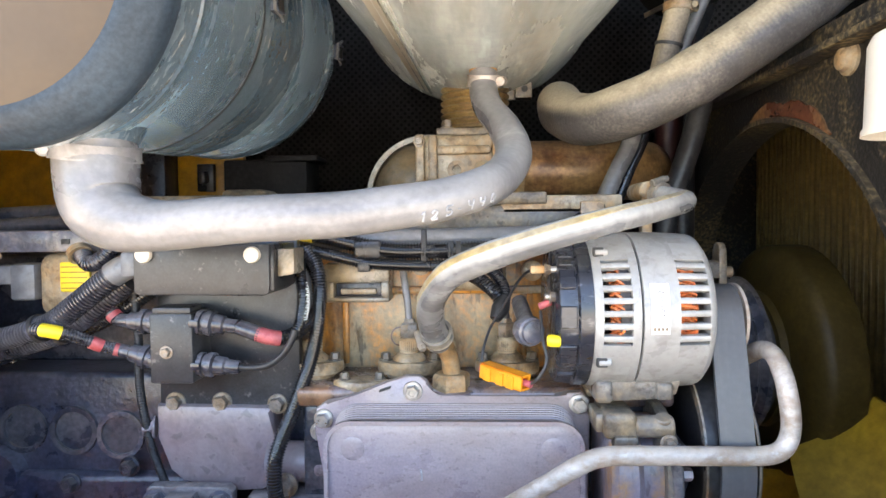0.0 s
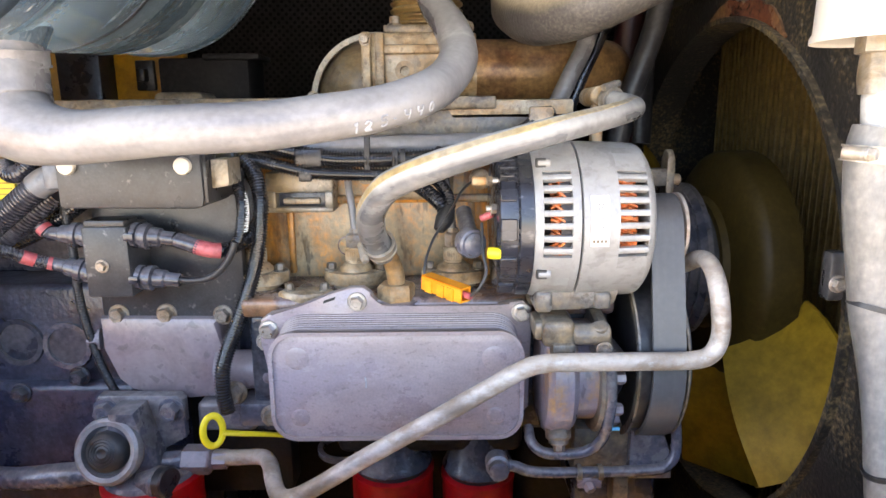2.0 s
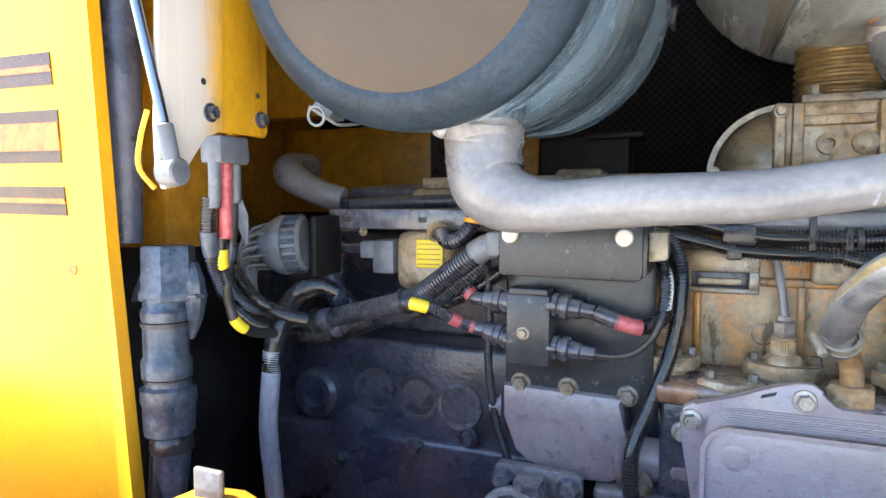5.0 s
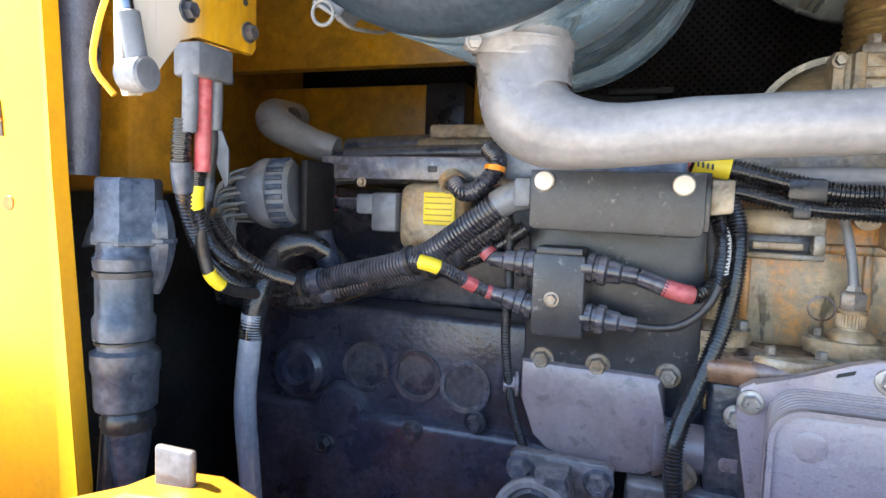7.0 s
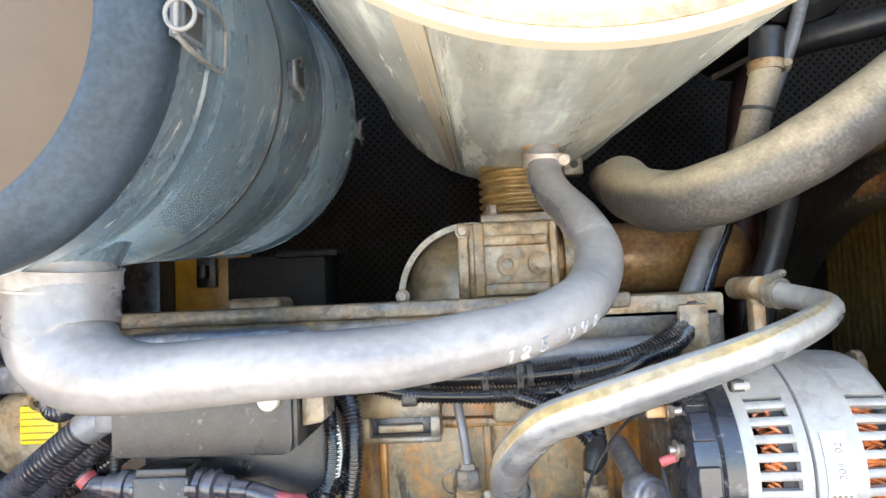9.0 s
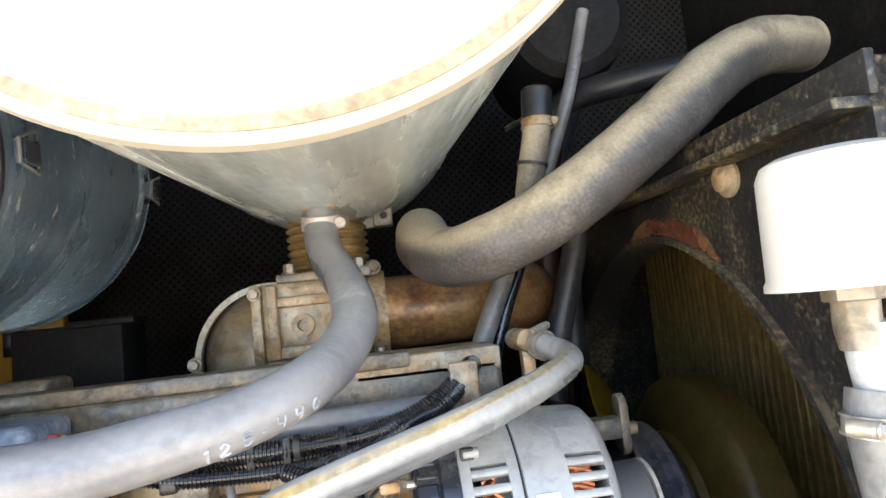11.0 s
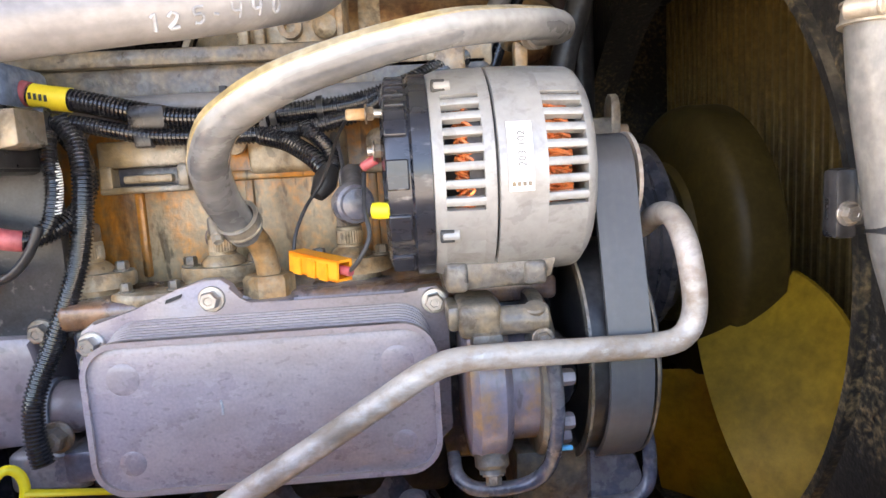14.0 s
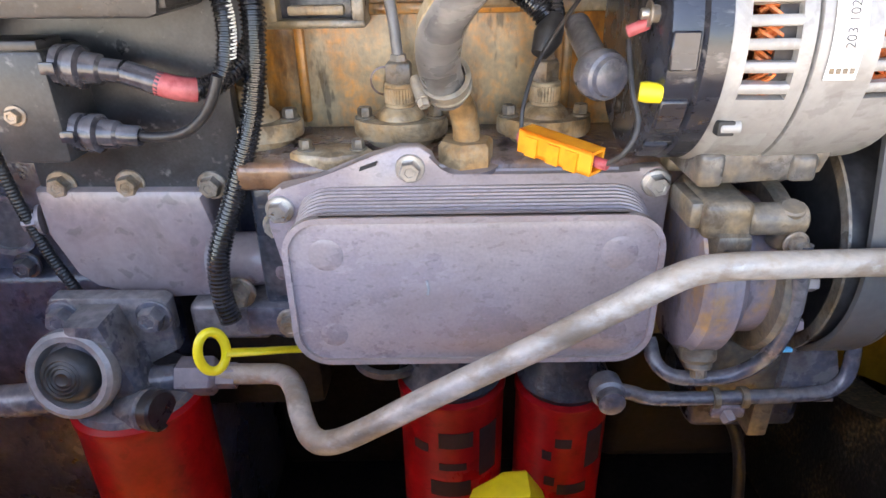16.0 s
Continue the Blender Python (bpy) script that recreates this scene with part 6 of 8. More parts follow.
# ---- belt and pulleys ----
def belt_drive():
    up, down = (0.643, 1.532, 0.031), (0.672, 1.395, 0.090)
    ob = thing("drive_pulley", (0.28, down[0], down[1]), "black drive pulley with pale worn rims", "pulley")
    part("wheel", lathe(fresh(), (0.252, down[0], down[1]), (1, 0, 0), [(0, 0.0), (0.05, 0.0), (0.07, 0.006), (0.088, 0.0), (0.088, 0.05), (0.05, 0.052), (0, 0.052)], 64), RUBBER, ob)
    for x in (0.249, 0.2965):
        part("rim", tube_ring(fresh(), (x, down[0], down[1]), (1, 0, 0), 0.0940, 0.086, 0, 0.002, 72), GREY_DIRTY, ob)
    o2 = thing("alternator_pulley", (0.27, up[0], up[1]), "ribbed black alternator pulley", "pulley")
    prof = [(0, 0)]
    for k in range(9):
        prof += [(0.030, 0.001 + k * 0.0042), (0.027, 0.003 + k * 0.0042)]
    part("wheel", lathe(fresh(), (0.260, up[0], up[1]), (1, 0, 0), prof + [(0.030, 0.04), (0, 0.04)], 48), RUBBER, o2)
    part("shaft", rod(fresh(), (0.245, up[0], up[1]), (0.262, up[0], up[1]), 0.014), STEEL, o2)
    part("flange", tube_ring(fresh(), (0.2965, up[0], up[1]), (1, 0, 0), 0.036, 0.02, 0, 0.003, 48), TUBE, o2)
    # the belt's loop about both
    c0, c1 = Vector((up[0], up[1])), Vector((down[0], down[1]))
    d = c1 - c0
    ang = math.atan2(d.y, d.x)
    off = math.acos((up[2] - down[2]) / d.length)
    pts = []
    for k in range(25):
        a = ang + off + (2 * math.pi - 2 * off) * k / 24
        pts.append((c0.x + up[2] * math.cos(a), c0.y + up[2] * math.sin(a)))
    for k in range(37):
        a = ang - off + 2 * off * k / 36
        pts.append((c1.x + (down[2] + 0.001) * math.cos(a), c1.y + (down[2] + 0.001) * math.sin(a)))
    bm = fresh()
    n = len(pts)
    mid = (c0 + c1) / 2
    loops = []
    for x, t in ((0.2625, 0.0), (0.2625, 0.0042), (0.294, 0.0042), (0.294, 0.0)):
        loop = []
        for k in range(n):
            p, q = Vector(pts[k - 1]), Vector(pts[(k + 1) % n])
            g = (q - p).normalized()
            loop.append(bm.verts.new((x, pts[k][0] + g.y * t, pts[k][1] - g.x * t)))
        loops.append(loop)
    for a, b in zip(loops, loops[1:] + loops[:1]):
        for k in range(n):
            j = (k + 1) % n
            bm.faces.new((a[k], a[j], b[j], b[k]))
    o4 = thing("drive_belt", (0.278, c1.x, c1.y - 0.09), "flat grey-black rubber drive belt", "belt")
    band = part("band", bm, BELT, o4)
    for k in range(6):
        x, bm2, loops = 0.2645 + k * 0.0048, fresh(), []
        for dx, t in ((0.0, 0.0004), (0.0012, -0.0022), (0.0026, -0.0022), (0.0038, 0.0004)):
            loop = []
            for i in range(n):
                p, q = Vector(pts[i - 1]), Vector(pts[(i + 1) % n])
                g = (q - p).normalized()
                loop.append(bm2.verts.new((x + dx, pts[i][0] + g.y * t, pts[i][1] - g.x * t)))
            loops.append(loop)
        for a, b in zip(loops, loops[1:] + loops[:1]):
            for i in range(n):
                j = (i + 1) % n
                bm2.faces.new((a[i], a[j], b[j], b[i]))
        part("rib", bm2, RUBBER, band)
    o3 = thing("crank_pulley", (0.32, 0.78, 1.40), "dark ribbed pulley behind the belt", "pulley")
    prof = [(0, 0)]
    for k in range(10):
        prof += [(0.066, 0.001 + k * 0.0045), (0.062, 0.0032 + k * 0.0045)]
    part("wheel", lathe(fresh(), (0.245, 0.765, 1.468), (1, 0, 0), prof + [(0, 0.05)], 48), RUBBER, o3)


belt_drive()


# ---- coolant pump below the alternator ----
def coolant_pump():
    ob = thing("coolant_pump", (0.20, 0.62, 1.30), "dusty grey cast coolant pump with rust stains", "pump")
    c = Vector((0, 0.640, 1.383))
    bm = lathe(fresh(), c + Vector((0.160, 0, 0)), (1, 0, 0), [(0, 0), (0.045, 0), (0.061, 0.003), (0.066, 0.009), (0.066, 0.027), (0.060, 0.033), (0.052, 0.034), (0.052, 0.056), (0, 0.056)], 56)
    part("body", bm, GREY_RUST, ob)
    part("flange", lathe(fresh(), c + Vector((0.214, 0, 0)), (1, 0, 0), [(0.05, 0), (0.063, 0.0), (0.0655, 0.003), (0.0655, 0.010), (0.06, 0.014), (0.03, 0.014), (0, 0.014)], 56), GREY_DIRTY, ob)
    part("hub", lathe(fresh(), c + Vector((0.228, 0, 0)), (1, 0, 0), [(0.034, 0), (0.030, 0.014), (0.02, 0.022), (0, 0.022)], 40), DARK_CAST, ob)
    bm = block(fresh(), (0.157, 0.188), (0.583, 0.64), (1.427, 1.452), 0.005, 3)
    block(bm, (0.165, 0.188), (0.578, 0.62), (1.41, 1.432), 0.004)
    block(bm, (0.150, 0.16), (0.59, 0.63), (1.432, 1.450), 0.003)
    part("top_block", bm, GREY_DIRTY, ob)
    bm = rod(fresh(), (0.186, 0.592, 1.438), (0.222, 0.592, 1.438), 0.0105, 20)
    rod(bm, (0.212, 0.588, 1.448), (0.214, 0.60, 1.418), 0.008, 16)
    part("spigot", bm, GREY_DIRTY, ob)
    bolt(ob, (0.216, 0.583, 1.425), (0, -1, 0), 0.006, 0.008, BOLT)
    part("hole", rod(fresh(), (0.172, 0.577, 1.421), (0.172, 0.5785, 1.421), 0.0025, 12), INK, ob)
    for ang in (168, 205, 225):
        a = radians(ang)
        y, z = c.y + 0.055 * math.cos(a), c.z + 0.055 * math.sin(a)
        bolt(ob, (0.226, y, z), (1, 0, 0), 0.0062, 0.012, GREY_PAINT)
    bm = lathe(fresh(), (0.1775, 0.600, 1.325), (0, -0.4, -1), [(0.013, -0.014), (0.013, 0), (0.010, 0.003), (0.010, 0.006)], 20)
    part("drain_boss", bm, GREY_DIRTY, ob)
    bolt(ob, (0.1775, 0.596, 1.320), (0, -0.5, -1), 0.006, 0.008, BOLT)
    part("paint_mark", block(fresh(), (0.226, 0.236), (0.586, 0.590), (1.3385, 1.3415), 0.001), CYAN, ob, "light blue paint mark")
    return ob


coolant_pump()
ob = thing("front_casting", (0.25, 0.66, 1.24), "grey casting with a flat cover under the pump", "casting")
bm = block(fresh(), (0.20, 0.262), (0.63, 0.74), (1.262, 1.318), 0.004)
part("body", bm, GREY_DIRTY, ob)
part("cover", prism(fresh(), [(0.258, 1.262), (0.305, 1.262), (0.303, 1.29), (0.295, 1.315), (0.258, 1.32)], "y", 0.622, 0.74, 0.004), PRIMER_PAINT, ob)
part("lower", block(fresh(), (0.205, 0.30), (0.65, 0.74), (1.21, 1.262), 0.01, 3), DARK_CAST, ob)
part("lug", block(fresh(), (0.243, 0.26), (0.625, 0.65), (1.225, 1.262), 0.003), GREY_DIRTY, ob)
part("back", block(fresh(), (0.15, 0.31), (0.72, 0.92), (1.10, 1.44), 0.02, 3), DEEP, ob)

# ---- metal tubes ----
ob = thing("fuel_tube", (0.10, 0.57, 1.26), "bent dusty silver steel fuel tube", "pipe")
pts = [(0.306, 0.690, 1.480), (0.3125, 0.655, 1.490), (0.3165, 0.622, 1.5045), (0.3185, 0.600, 1.503), (0.3195, 0.583, 1.486), (0.3205, 0.574, 1.462), (0.3205, 0.572, 1.440), (0.313, 0.571, 1.424), (0.295, 0.570, 1.4185), (0.25, 0.566, 1.4195), (0.20, 0.561, 1.4215), (0.155, 0.556, 1.4225), (0.132, 0.554, 1.4165),
       (0.105, 0.553, 1.401), (0.05, 0.553, 1.368), (-0.01, 0.555, 1.332), (-0.064, 0.558, 1.297), (-0.088, 0.562, 1.284), (-0.102, 0.572, 1.281), (-0.112, 0.590, 1.285), (-0.123, 0.618, 1.287), (-0.138, 0.640, 1.283), (-0.165, 0.650, 1.277), (-0.20, 0.652, 1.275)]
part("tube", sweep(fresh(), pts, 0.0086, 24, 0.004, wander=0.03), TUBE, ob)
part("nut", lathe(fresh(), (-0.228, 0.652, 1.274), (1, 0, 0), [(0.010, 0), (0.0165, 0.001), (0.0165, 0.028), (0.0145, 0.031), (0.011, 0.033), (0.011, 0.048)], 6), GREY_PAINT, ob, "large grey hexagon nut")
part("sleeve_nut", rod(fresh(), (0.306, 0.69, 1.480), (0.308, 0.678, 1.4845), 0.0125, 20), TUBE, ob)
for pts, r, lab in (
        ([(0.150, 0.625, 1.325), (0.152, 0.612, 1.313), (0.163, 0.604, 1.306), (0.185, 0.602, 1.3045), (0.205, 0.602, 1.307), (0.2175, 0.598, 1.318), (0.222, 0.588, 1.338), (0.2235, 0.579, 1.37), (0.222, 0.578, 1.40), (0.220, 0.580, 1.425)], 0.0056, "thin steel line round the coolant pump"),
        ([(0.118, 0.604, 1.294), (0.135, 0.606, 1.289), (0.150, 0.608, 1.282), (0.175, 0.61, 1.279), (0.22, 0.612, 1.278), (0.28, 0.615, 1.278), (0.298, 0.617, 1.283), (0.306, 0.62, 1.298), (0.307, 0.63, 1.33), (0.306, 0.66, 1.38)], 0.0058, "thin steel line along the engine front")):
    o2 = thing("steel_line", pts[0], lab, "pipe")
    part("tube", sweep(fresh(), pts, r, 16, 0.004), PRIMER_PAINT, o2)
    if r > 0.0057:
        part("banjo", lathe(fresh(), (0.1165, 0.612, 1.293), (0, -1, 0), [(0.0125, 0), (0.0125, 0.014), (0.010, 0.016), (0.010, 0.024), (0.008, 0.025), (0, 0.025)], 24), PRIMER_PAINT, o2)
        for x in (0.200, 0.222):
            part("clip", tube_ring(fresh(), (x, 0.612, 1.278), (1, 0, 0), 0.0085, 0.0058, 0, 0.005, 20), GREY_DIRTY, o2)
        bolt(o2, (0.211, 0.612, 1.268), (0.3, -1, -0.6), 0.006, 0.012, GREY_PAINT)
        part("clip_plate", block(fresh(), (0.200, 0.226), (0.606, 0.612), (1.262, 1.273), 0.002), GREY_PAINT, o2)


# ---- control unit plate, junction block and manifold ----
ob = thing("control_unit", (-0.24, 0.66, 1.43), "dusty black control unit plate with a screwed cover", "control unit")
plate = part("plate", block(fresh(), (-0.318, -0.157), (0.685, 0.70), (1.424, 1.615), 0.004), BLACK_DUSTY, ob)
bm = prism(fresh(), [(-0.302, 1.565), (-0.297, 1.5625), (-0.172, 1.5610), (-0.166, 1.5635), (-0.1645, 1.571), (-0.1645, 1.612), (-0.302, 1.612)], "y", 0.609, 0.686, 0.0015)
part("cover", bm, BLACK_DUSTY, ob, "matt black cover")
part("lip", block(fresh(), (-0.166, -0.161), (0.612, 0.686), (1.566, 1.612), 0.001), BLACK, ob)
for x, z in ((-0.181, 1.602), (-0.290, 1.603)):
    part("cap_screw", lathe(fresh(), (x, 0.609, z), (0, -1, 0), [(0.0082, 0), (0.0086, 0.002), (0.0075, 0.005), (0.004, 0.006), (0, 0.006)], 28), WHITE, ob, "white domed screw head")
part("side_clip", prism(fresh(), [(-0.1605, 1.579), (-0.1455, 1.581), (-0.1435, 1.583), (-0.1435, 1.607), (-0.1605, 1.607)], "y", 0.622, 0.66, 0.0015), TURBO_GREY, ob)
part("grommet", block(fresh(), (-0.318, -0.302), (0.612, 0.65), (1.580, 1.606), 0.004), PALE_PLASTIC, ob, "grey cable grommet")
for x, z in ((-0.299, 1.4335), (-0.246, 1.4335), (-0.183, 1.4315)):
    bolt(ob, (x, 0.685, z), (0, -1, 0), 0.0085, 0.010, BOLT, "dusty steel bolt")

ob = thing("junction_block", (-0.28, 0.65, 1.465), "black plastic junction block with four plugs", "junction block")
part("body", block(fresh(), (-0.303, -0.2565), (0.637, 0.686), (1.466, 1.540), 0.003), BLACK_DUSTY, ob)
part("top", block(fresh(), (-0.301, -0.2595), (0.640, 0.670), (1.538, 1.546), 0.002), BLACK, ob)
bolt(ob, (-0.2845, 0.637, 1.4995), (0, -1, 0), 0.0052, 0.006, BOLT)


def plug(base, way, r):
    """A round plug with collars on the block's side."""
    o = thing("cable_plug", base, "dusty black round cable plug with locking collar", "plug", "plugs on the junction block")
    part("collar", lathe(fresh(), base, way, [(r, 0), (r * 1.08, 0.001), (r * 1.08, 0.006), (r * 0.94, 0.007), (r * 0.94, 0.010), (r * 1.12, 0.011), (r * 1.12, 0.017), (r * 0.85, 0.019)], 28), CONDUIT_DUSTY, o)
    part("boot", lathe(fresh(), Vector(base) + Vector(way).normalized() * 0.019, way, [(r * 0.85, 0), (r * 0.8, 0.010), (r * 0.62, 0.012), (r * 0.62, 0.024), (r * 0.5, 0.026)], 24), CONDUIT_DUSTY, o)
    part("latch", block(fresh(), (base[0] - 0.004, base[0] + 0.006), (base[1] - r - 0.003, base[1] - r), (base[2] - 0.004, base[2] + 0.004), 0.001), CONDUIT_DUSTY, o)


plug((-0.2565, 0.652, 1.529), (1, -0.05, -0.12), 0.0125)
plug((-0.2565, 0.652, 1.484), (1, -0.05, -0.08), 0.0120)
plug((-0.3030, 0.655, 1.528), (-1, 0, 0.06), 0.0120)
plug((-0.3030, 0.655, 1.488), (-1, 0, 0.25), 0.0115)


def cable(name, pts, r, material, label, ribs=0.0, depth=0.09, marks=(), category="cable", ties=()):
    """A sleeved cable; marks: stretches of other material as (from, to, material, label) along its length."""
    o = thing(name, pts[0], label, category)
    line = part("sleeve", sweep(fresh(), pts, r, 16, 0.005, ribs=ribs, depth=depth), material, o)
    fine = smooth_line(pts, 0.003)
    r = max(r) if isinstance(r, list) else r
    for a, b, m, lab in marks:
        k0, k1 = int(a * (len(fine) - 1)), max(int(b * (len(fine) - 1)), int(a * (len(fine) - 1)) + 2)
        part("band", sweep(fresh(), fine[k0:k1 + 1:2] if k1 - k0 > 3 else fine[k0:k1 + 1], r * 1.14, 18, 0.004), m, line, lab)
    for t in ties:
        k = max(1, min(int(t * (len(fine) - 1)), len(fine) - 2))
        part("tie", tube_ring(fresh(), fine[k], fine[k + 1] - fine[k - 1], r * 1.3, r * 1.0, 0, 0.005, 20), RUBBER, line, "black cable tie")
    return o


# cables at the junction block
cable("plug_cable", [(-0.214, 0.650, 1.524), (-0.20, 0.648, 1.520), (-0.182, 0.648, 1.514), (-0.166, 0.655, 1.511), (-0.152, 0.668, 1.517), (-0.140, 0.682, 1.530), (-0.134, 0.691, 1.547), (-0.137, 0.697, 1.568), (-0.147, 0.701, 1.586), (-0.160, 0.703, 1.600)], 0.0072, CONDUIT, "black corrugated cable with a red sleeve", 0.0032,
      marks=((0.02, 0.16, CONDUIT_DUSTY, ""), (0.15, 0.30, RED_SLEEVE, "faded red sleeve")))
cable("thin_cable", [(-0.212, 0.650, 1.481), (-0.198, 0.648, 1.4805), (-0.180, 0.644, 1.484), (-0.165, 0.641, 1.494), (-0.155, 0.640, 1.507), (-0.149, 0.641, 1.522)], 0.0036, RUBBER, "thin black cable from the lower plug")
cable("spiral_cable", [(-0.153, 0.680, 1.592), (-0.1515, 0.672, 1.578), (-0.148, 0.667, 1.562), (-0.147, 0.664, 1.546), (-0.149, 0.660, 1.528), (-0.154, 0.655, 1.515)], 0.006, CONDUIT, "split black conduit with a pale edge", 0.0032)
o2 = thing("pale_spiral", (-0.14, 0.636, 1.52), "white spiral wire along the conduit", "wire")
line = smooth_line([(-0.150, 0.672, 1.576), (-0.1440, 0.667, 1.562), (-0.1428, 0.664, 1.546), (-0.1445, 0.660, 1.530)], 0.00055)
coil = [q + Vector((math.cos(k * 1.5708) * 0.0030, -math.sin(k * 1.5708) * 0.0030, 0)) for k, q in enumerate(line)]
part("coil", sweep(fresh(), coil, 0.0007, 6, 0.0009), WHITE_LABEL, o2)
cable("drop_cable", [(-0.150, 0.695, 1.604), (-0.138, 0.690, 1.585), (-0.133, 0.683, 1.560), (-0.134, 0.678, 1.528), (-0.139, 0.674, 1.495), (-0.148, 0.667, 1.462), (-0.160, 0.660, 1.428), (-0.170, 0.652, 1.402), (-0.175, 0.646, 1.38), (-0.175, 0.643, 1.355), (-0.172, 0.643, 1.335)], 0.0078, CONDUIT, "black corrugated conduit hanging down past the cooler", 0.0032)
cable("block_cable", [(-0.345, 0.655, 1.531), (-0.353, 0.655, 1.540), (-0.357, 0.655, 1.555), (-0.35, 0.652, 1.572), (-0.335, 0.648, 1.588)], 0.0072, CONDUIT_DUSTY, "dusty corrugated cable with faded red bands", 0.0032, marks=((0.08, 0.14, RED_SLEEVE, "faded red band"),))
cable("tagged_cable", [(-0.344, 0.655, 1.498), (-0.358, 0.648, 1.5035), (-0.371, 0.638, 1.512), (-0.383, 0.626, 1.520), (-0.395, 0.617, 1.5255), (-0.412, 0.616, 1.528)], 0.0062, CONDUIT_DUSTY, "dusty corrugated cable with red bands and a yellow tag", 0.0032,
      marks=((0.02, 0.10, RED_SLEEVE, "faded red band"), (0.22, 0.38, RED_SLEEVE, "faded red band"), (0.72, 0.92, LABEL, "yellow tag sleeve")))
cable("drop_wire", [(-0.335, 0.662, 1.595), (-0.333, 0.665, 1.56), (-0.331, 0.668, 1.51), (-0.3335, 0.672, 1.46), (-0.331, 0.676, 1.42), (-0.325, 0.68, 1.38), (-0.312, 0.682, 1.34), (-0.30, 0.685, 1.30)], 0.0046, RUBBER, "thin black ribbed drop wire", 0.003, 0.05)

# main harness to the left
cable("wiring_harness", [(-0.308, 0.632, 1.592), (-0.326, 0.630, 1.587), (-0.348, 0.630, 1.571), (-0.375, 0.632, 1.551), (-0.405, 0.636, 1.531), (-0.44, 0.640, 1.519), (-0.48, 0.645, 1.509), (-0.52, 0.645, 1.498), (-0.565, 0.640, 1.488), (-0.605, 0.632, 1.488), (-0.64, 0.62, 1.50)], [0.0118, 0.0115, 0.011, 0.0105, 0.010], CONDUIT_DUSTY, "thick dusty black corrugated wiring harness", 0.0038,
      marks=((0.0, 0.09, PALE_PLASTIC, "grey tape wrap"), (0.36, 0.39, WOVEN, "grey tape wrap"), (0.66, 0.70, WOVEN, "grey tape wrap")), ties=(0.36, 0.71))
cable("wiring_harness", [(-0.330, 0.650, 1.572), (-0.355, 0.648, 1.552), (-0.385, 0.650, 1.53), (-0.42, 0.655, 1.513), (-0.47, 0.66, 1.499), (-0.52, 0.658, 1.484), (-0.57, 0.65, 1.477), (-0.62, 0.64, 1.482)], 0.0105, CONDUIT_DUSTY, "dusty black corrugated wiring harness", 0.0038, marks=((0.31, 0.35, WOVEN, "grey tape wrap"), (0.66, 0.7, WOVEN, "grey tape wrap")), ties=(0.3, 0.72))
cable("wiring_harness", [(-0.318, 0.672, 1.56), (-0.35, 0.668, 1.538), (-0.39, 0.664, 1.519), (-0.43, 0.662, 1.507), (-0.48, 0.662, 1.490), (-0.53, 0.66, 1.472), (-0.585, 0.655, 1.468)], 0.008, CONDUIT, "black corrugated wiring harness", 0.0036)

# manifold housing under the plate
ob = thing("intake_manifold", (-0.24, 0.70, 1.34), "purple-grey painted manifold housing with a side pipe", "manifold")
bm = prism(fresh(), [(-0.318, 1.432), (-0.186, 1.430), (-0.184, 1.392), (-0.186, 1.345), (-0.200, 1.336), (-0.240, 1.334), (-0.29, 1.346), (-0.304, 1.358), (-0.318, 1.395)], "y", 0.676, 0.76, 0.006)
part("housing", bm, GREY_PAINT, ob)
part("neck", lathe(fresh(), (-0.192, 0.690, 1.3645), (1, 0, 0), [(0.030, 0), (0.0285, 0.006), (0.0245, 0.012)], 36), GREY_PAINT, ob)
part("gasket", tube_ring(fresh(), (-0.181, 0.690, 1.3645), (1, 0, 0), 0.0255, 0.02, 0, 0.004, 36), BLUE_GREY, ob, "blue gasket edge")
part("pipe", lathe(fresh(), (-0.179, 0.690, 1.3645), (1, 0, 0), [(0.0225, 0), (0.0225, 0.038), (0.0262, 0.041), (0.0268, 0.044), (0.0268, 0.056), (0.024, 0.058)], 36), GREY_PAINT, ob)
part("pipe_flange", block(fresh(), (-0.137, -0.124), (0.672, 0.72), (1.332, 1.425), 0.005, 3), GREY_DIRTY, ob, "dirty cast flange on the pipe end")
part("brass_plug", lathe(fresh(), (-0.152, 0.690, 1.412), (1, 0, 0), [(0, 0), (0.008, 0), (0.008, 0.006), (0.013, 0.007), (0.013, 0.012), (0.010, 0.014), (0.010, 0.024), (0, 0.024)], 24), BRASSY, ob, "rusty brass-coloured plug")
bm = hexhead(fresh(), (-0.322, 0.684, 1.405), (-1, -0.3, 0), 0.009, 0.014)
part("side_bolt", bm, GREY_PAINT, ob)

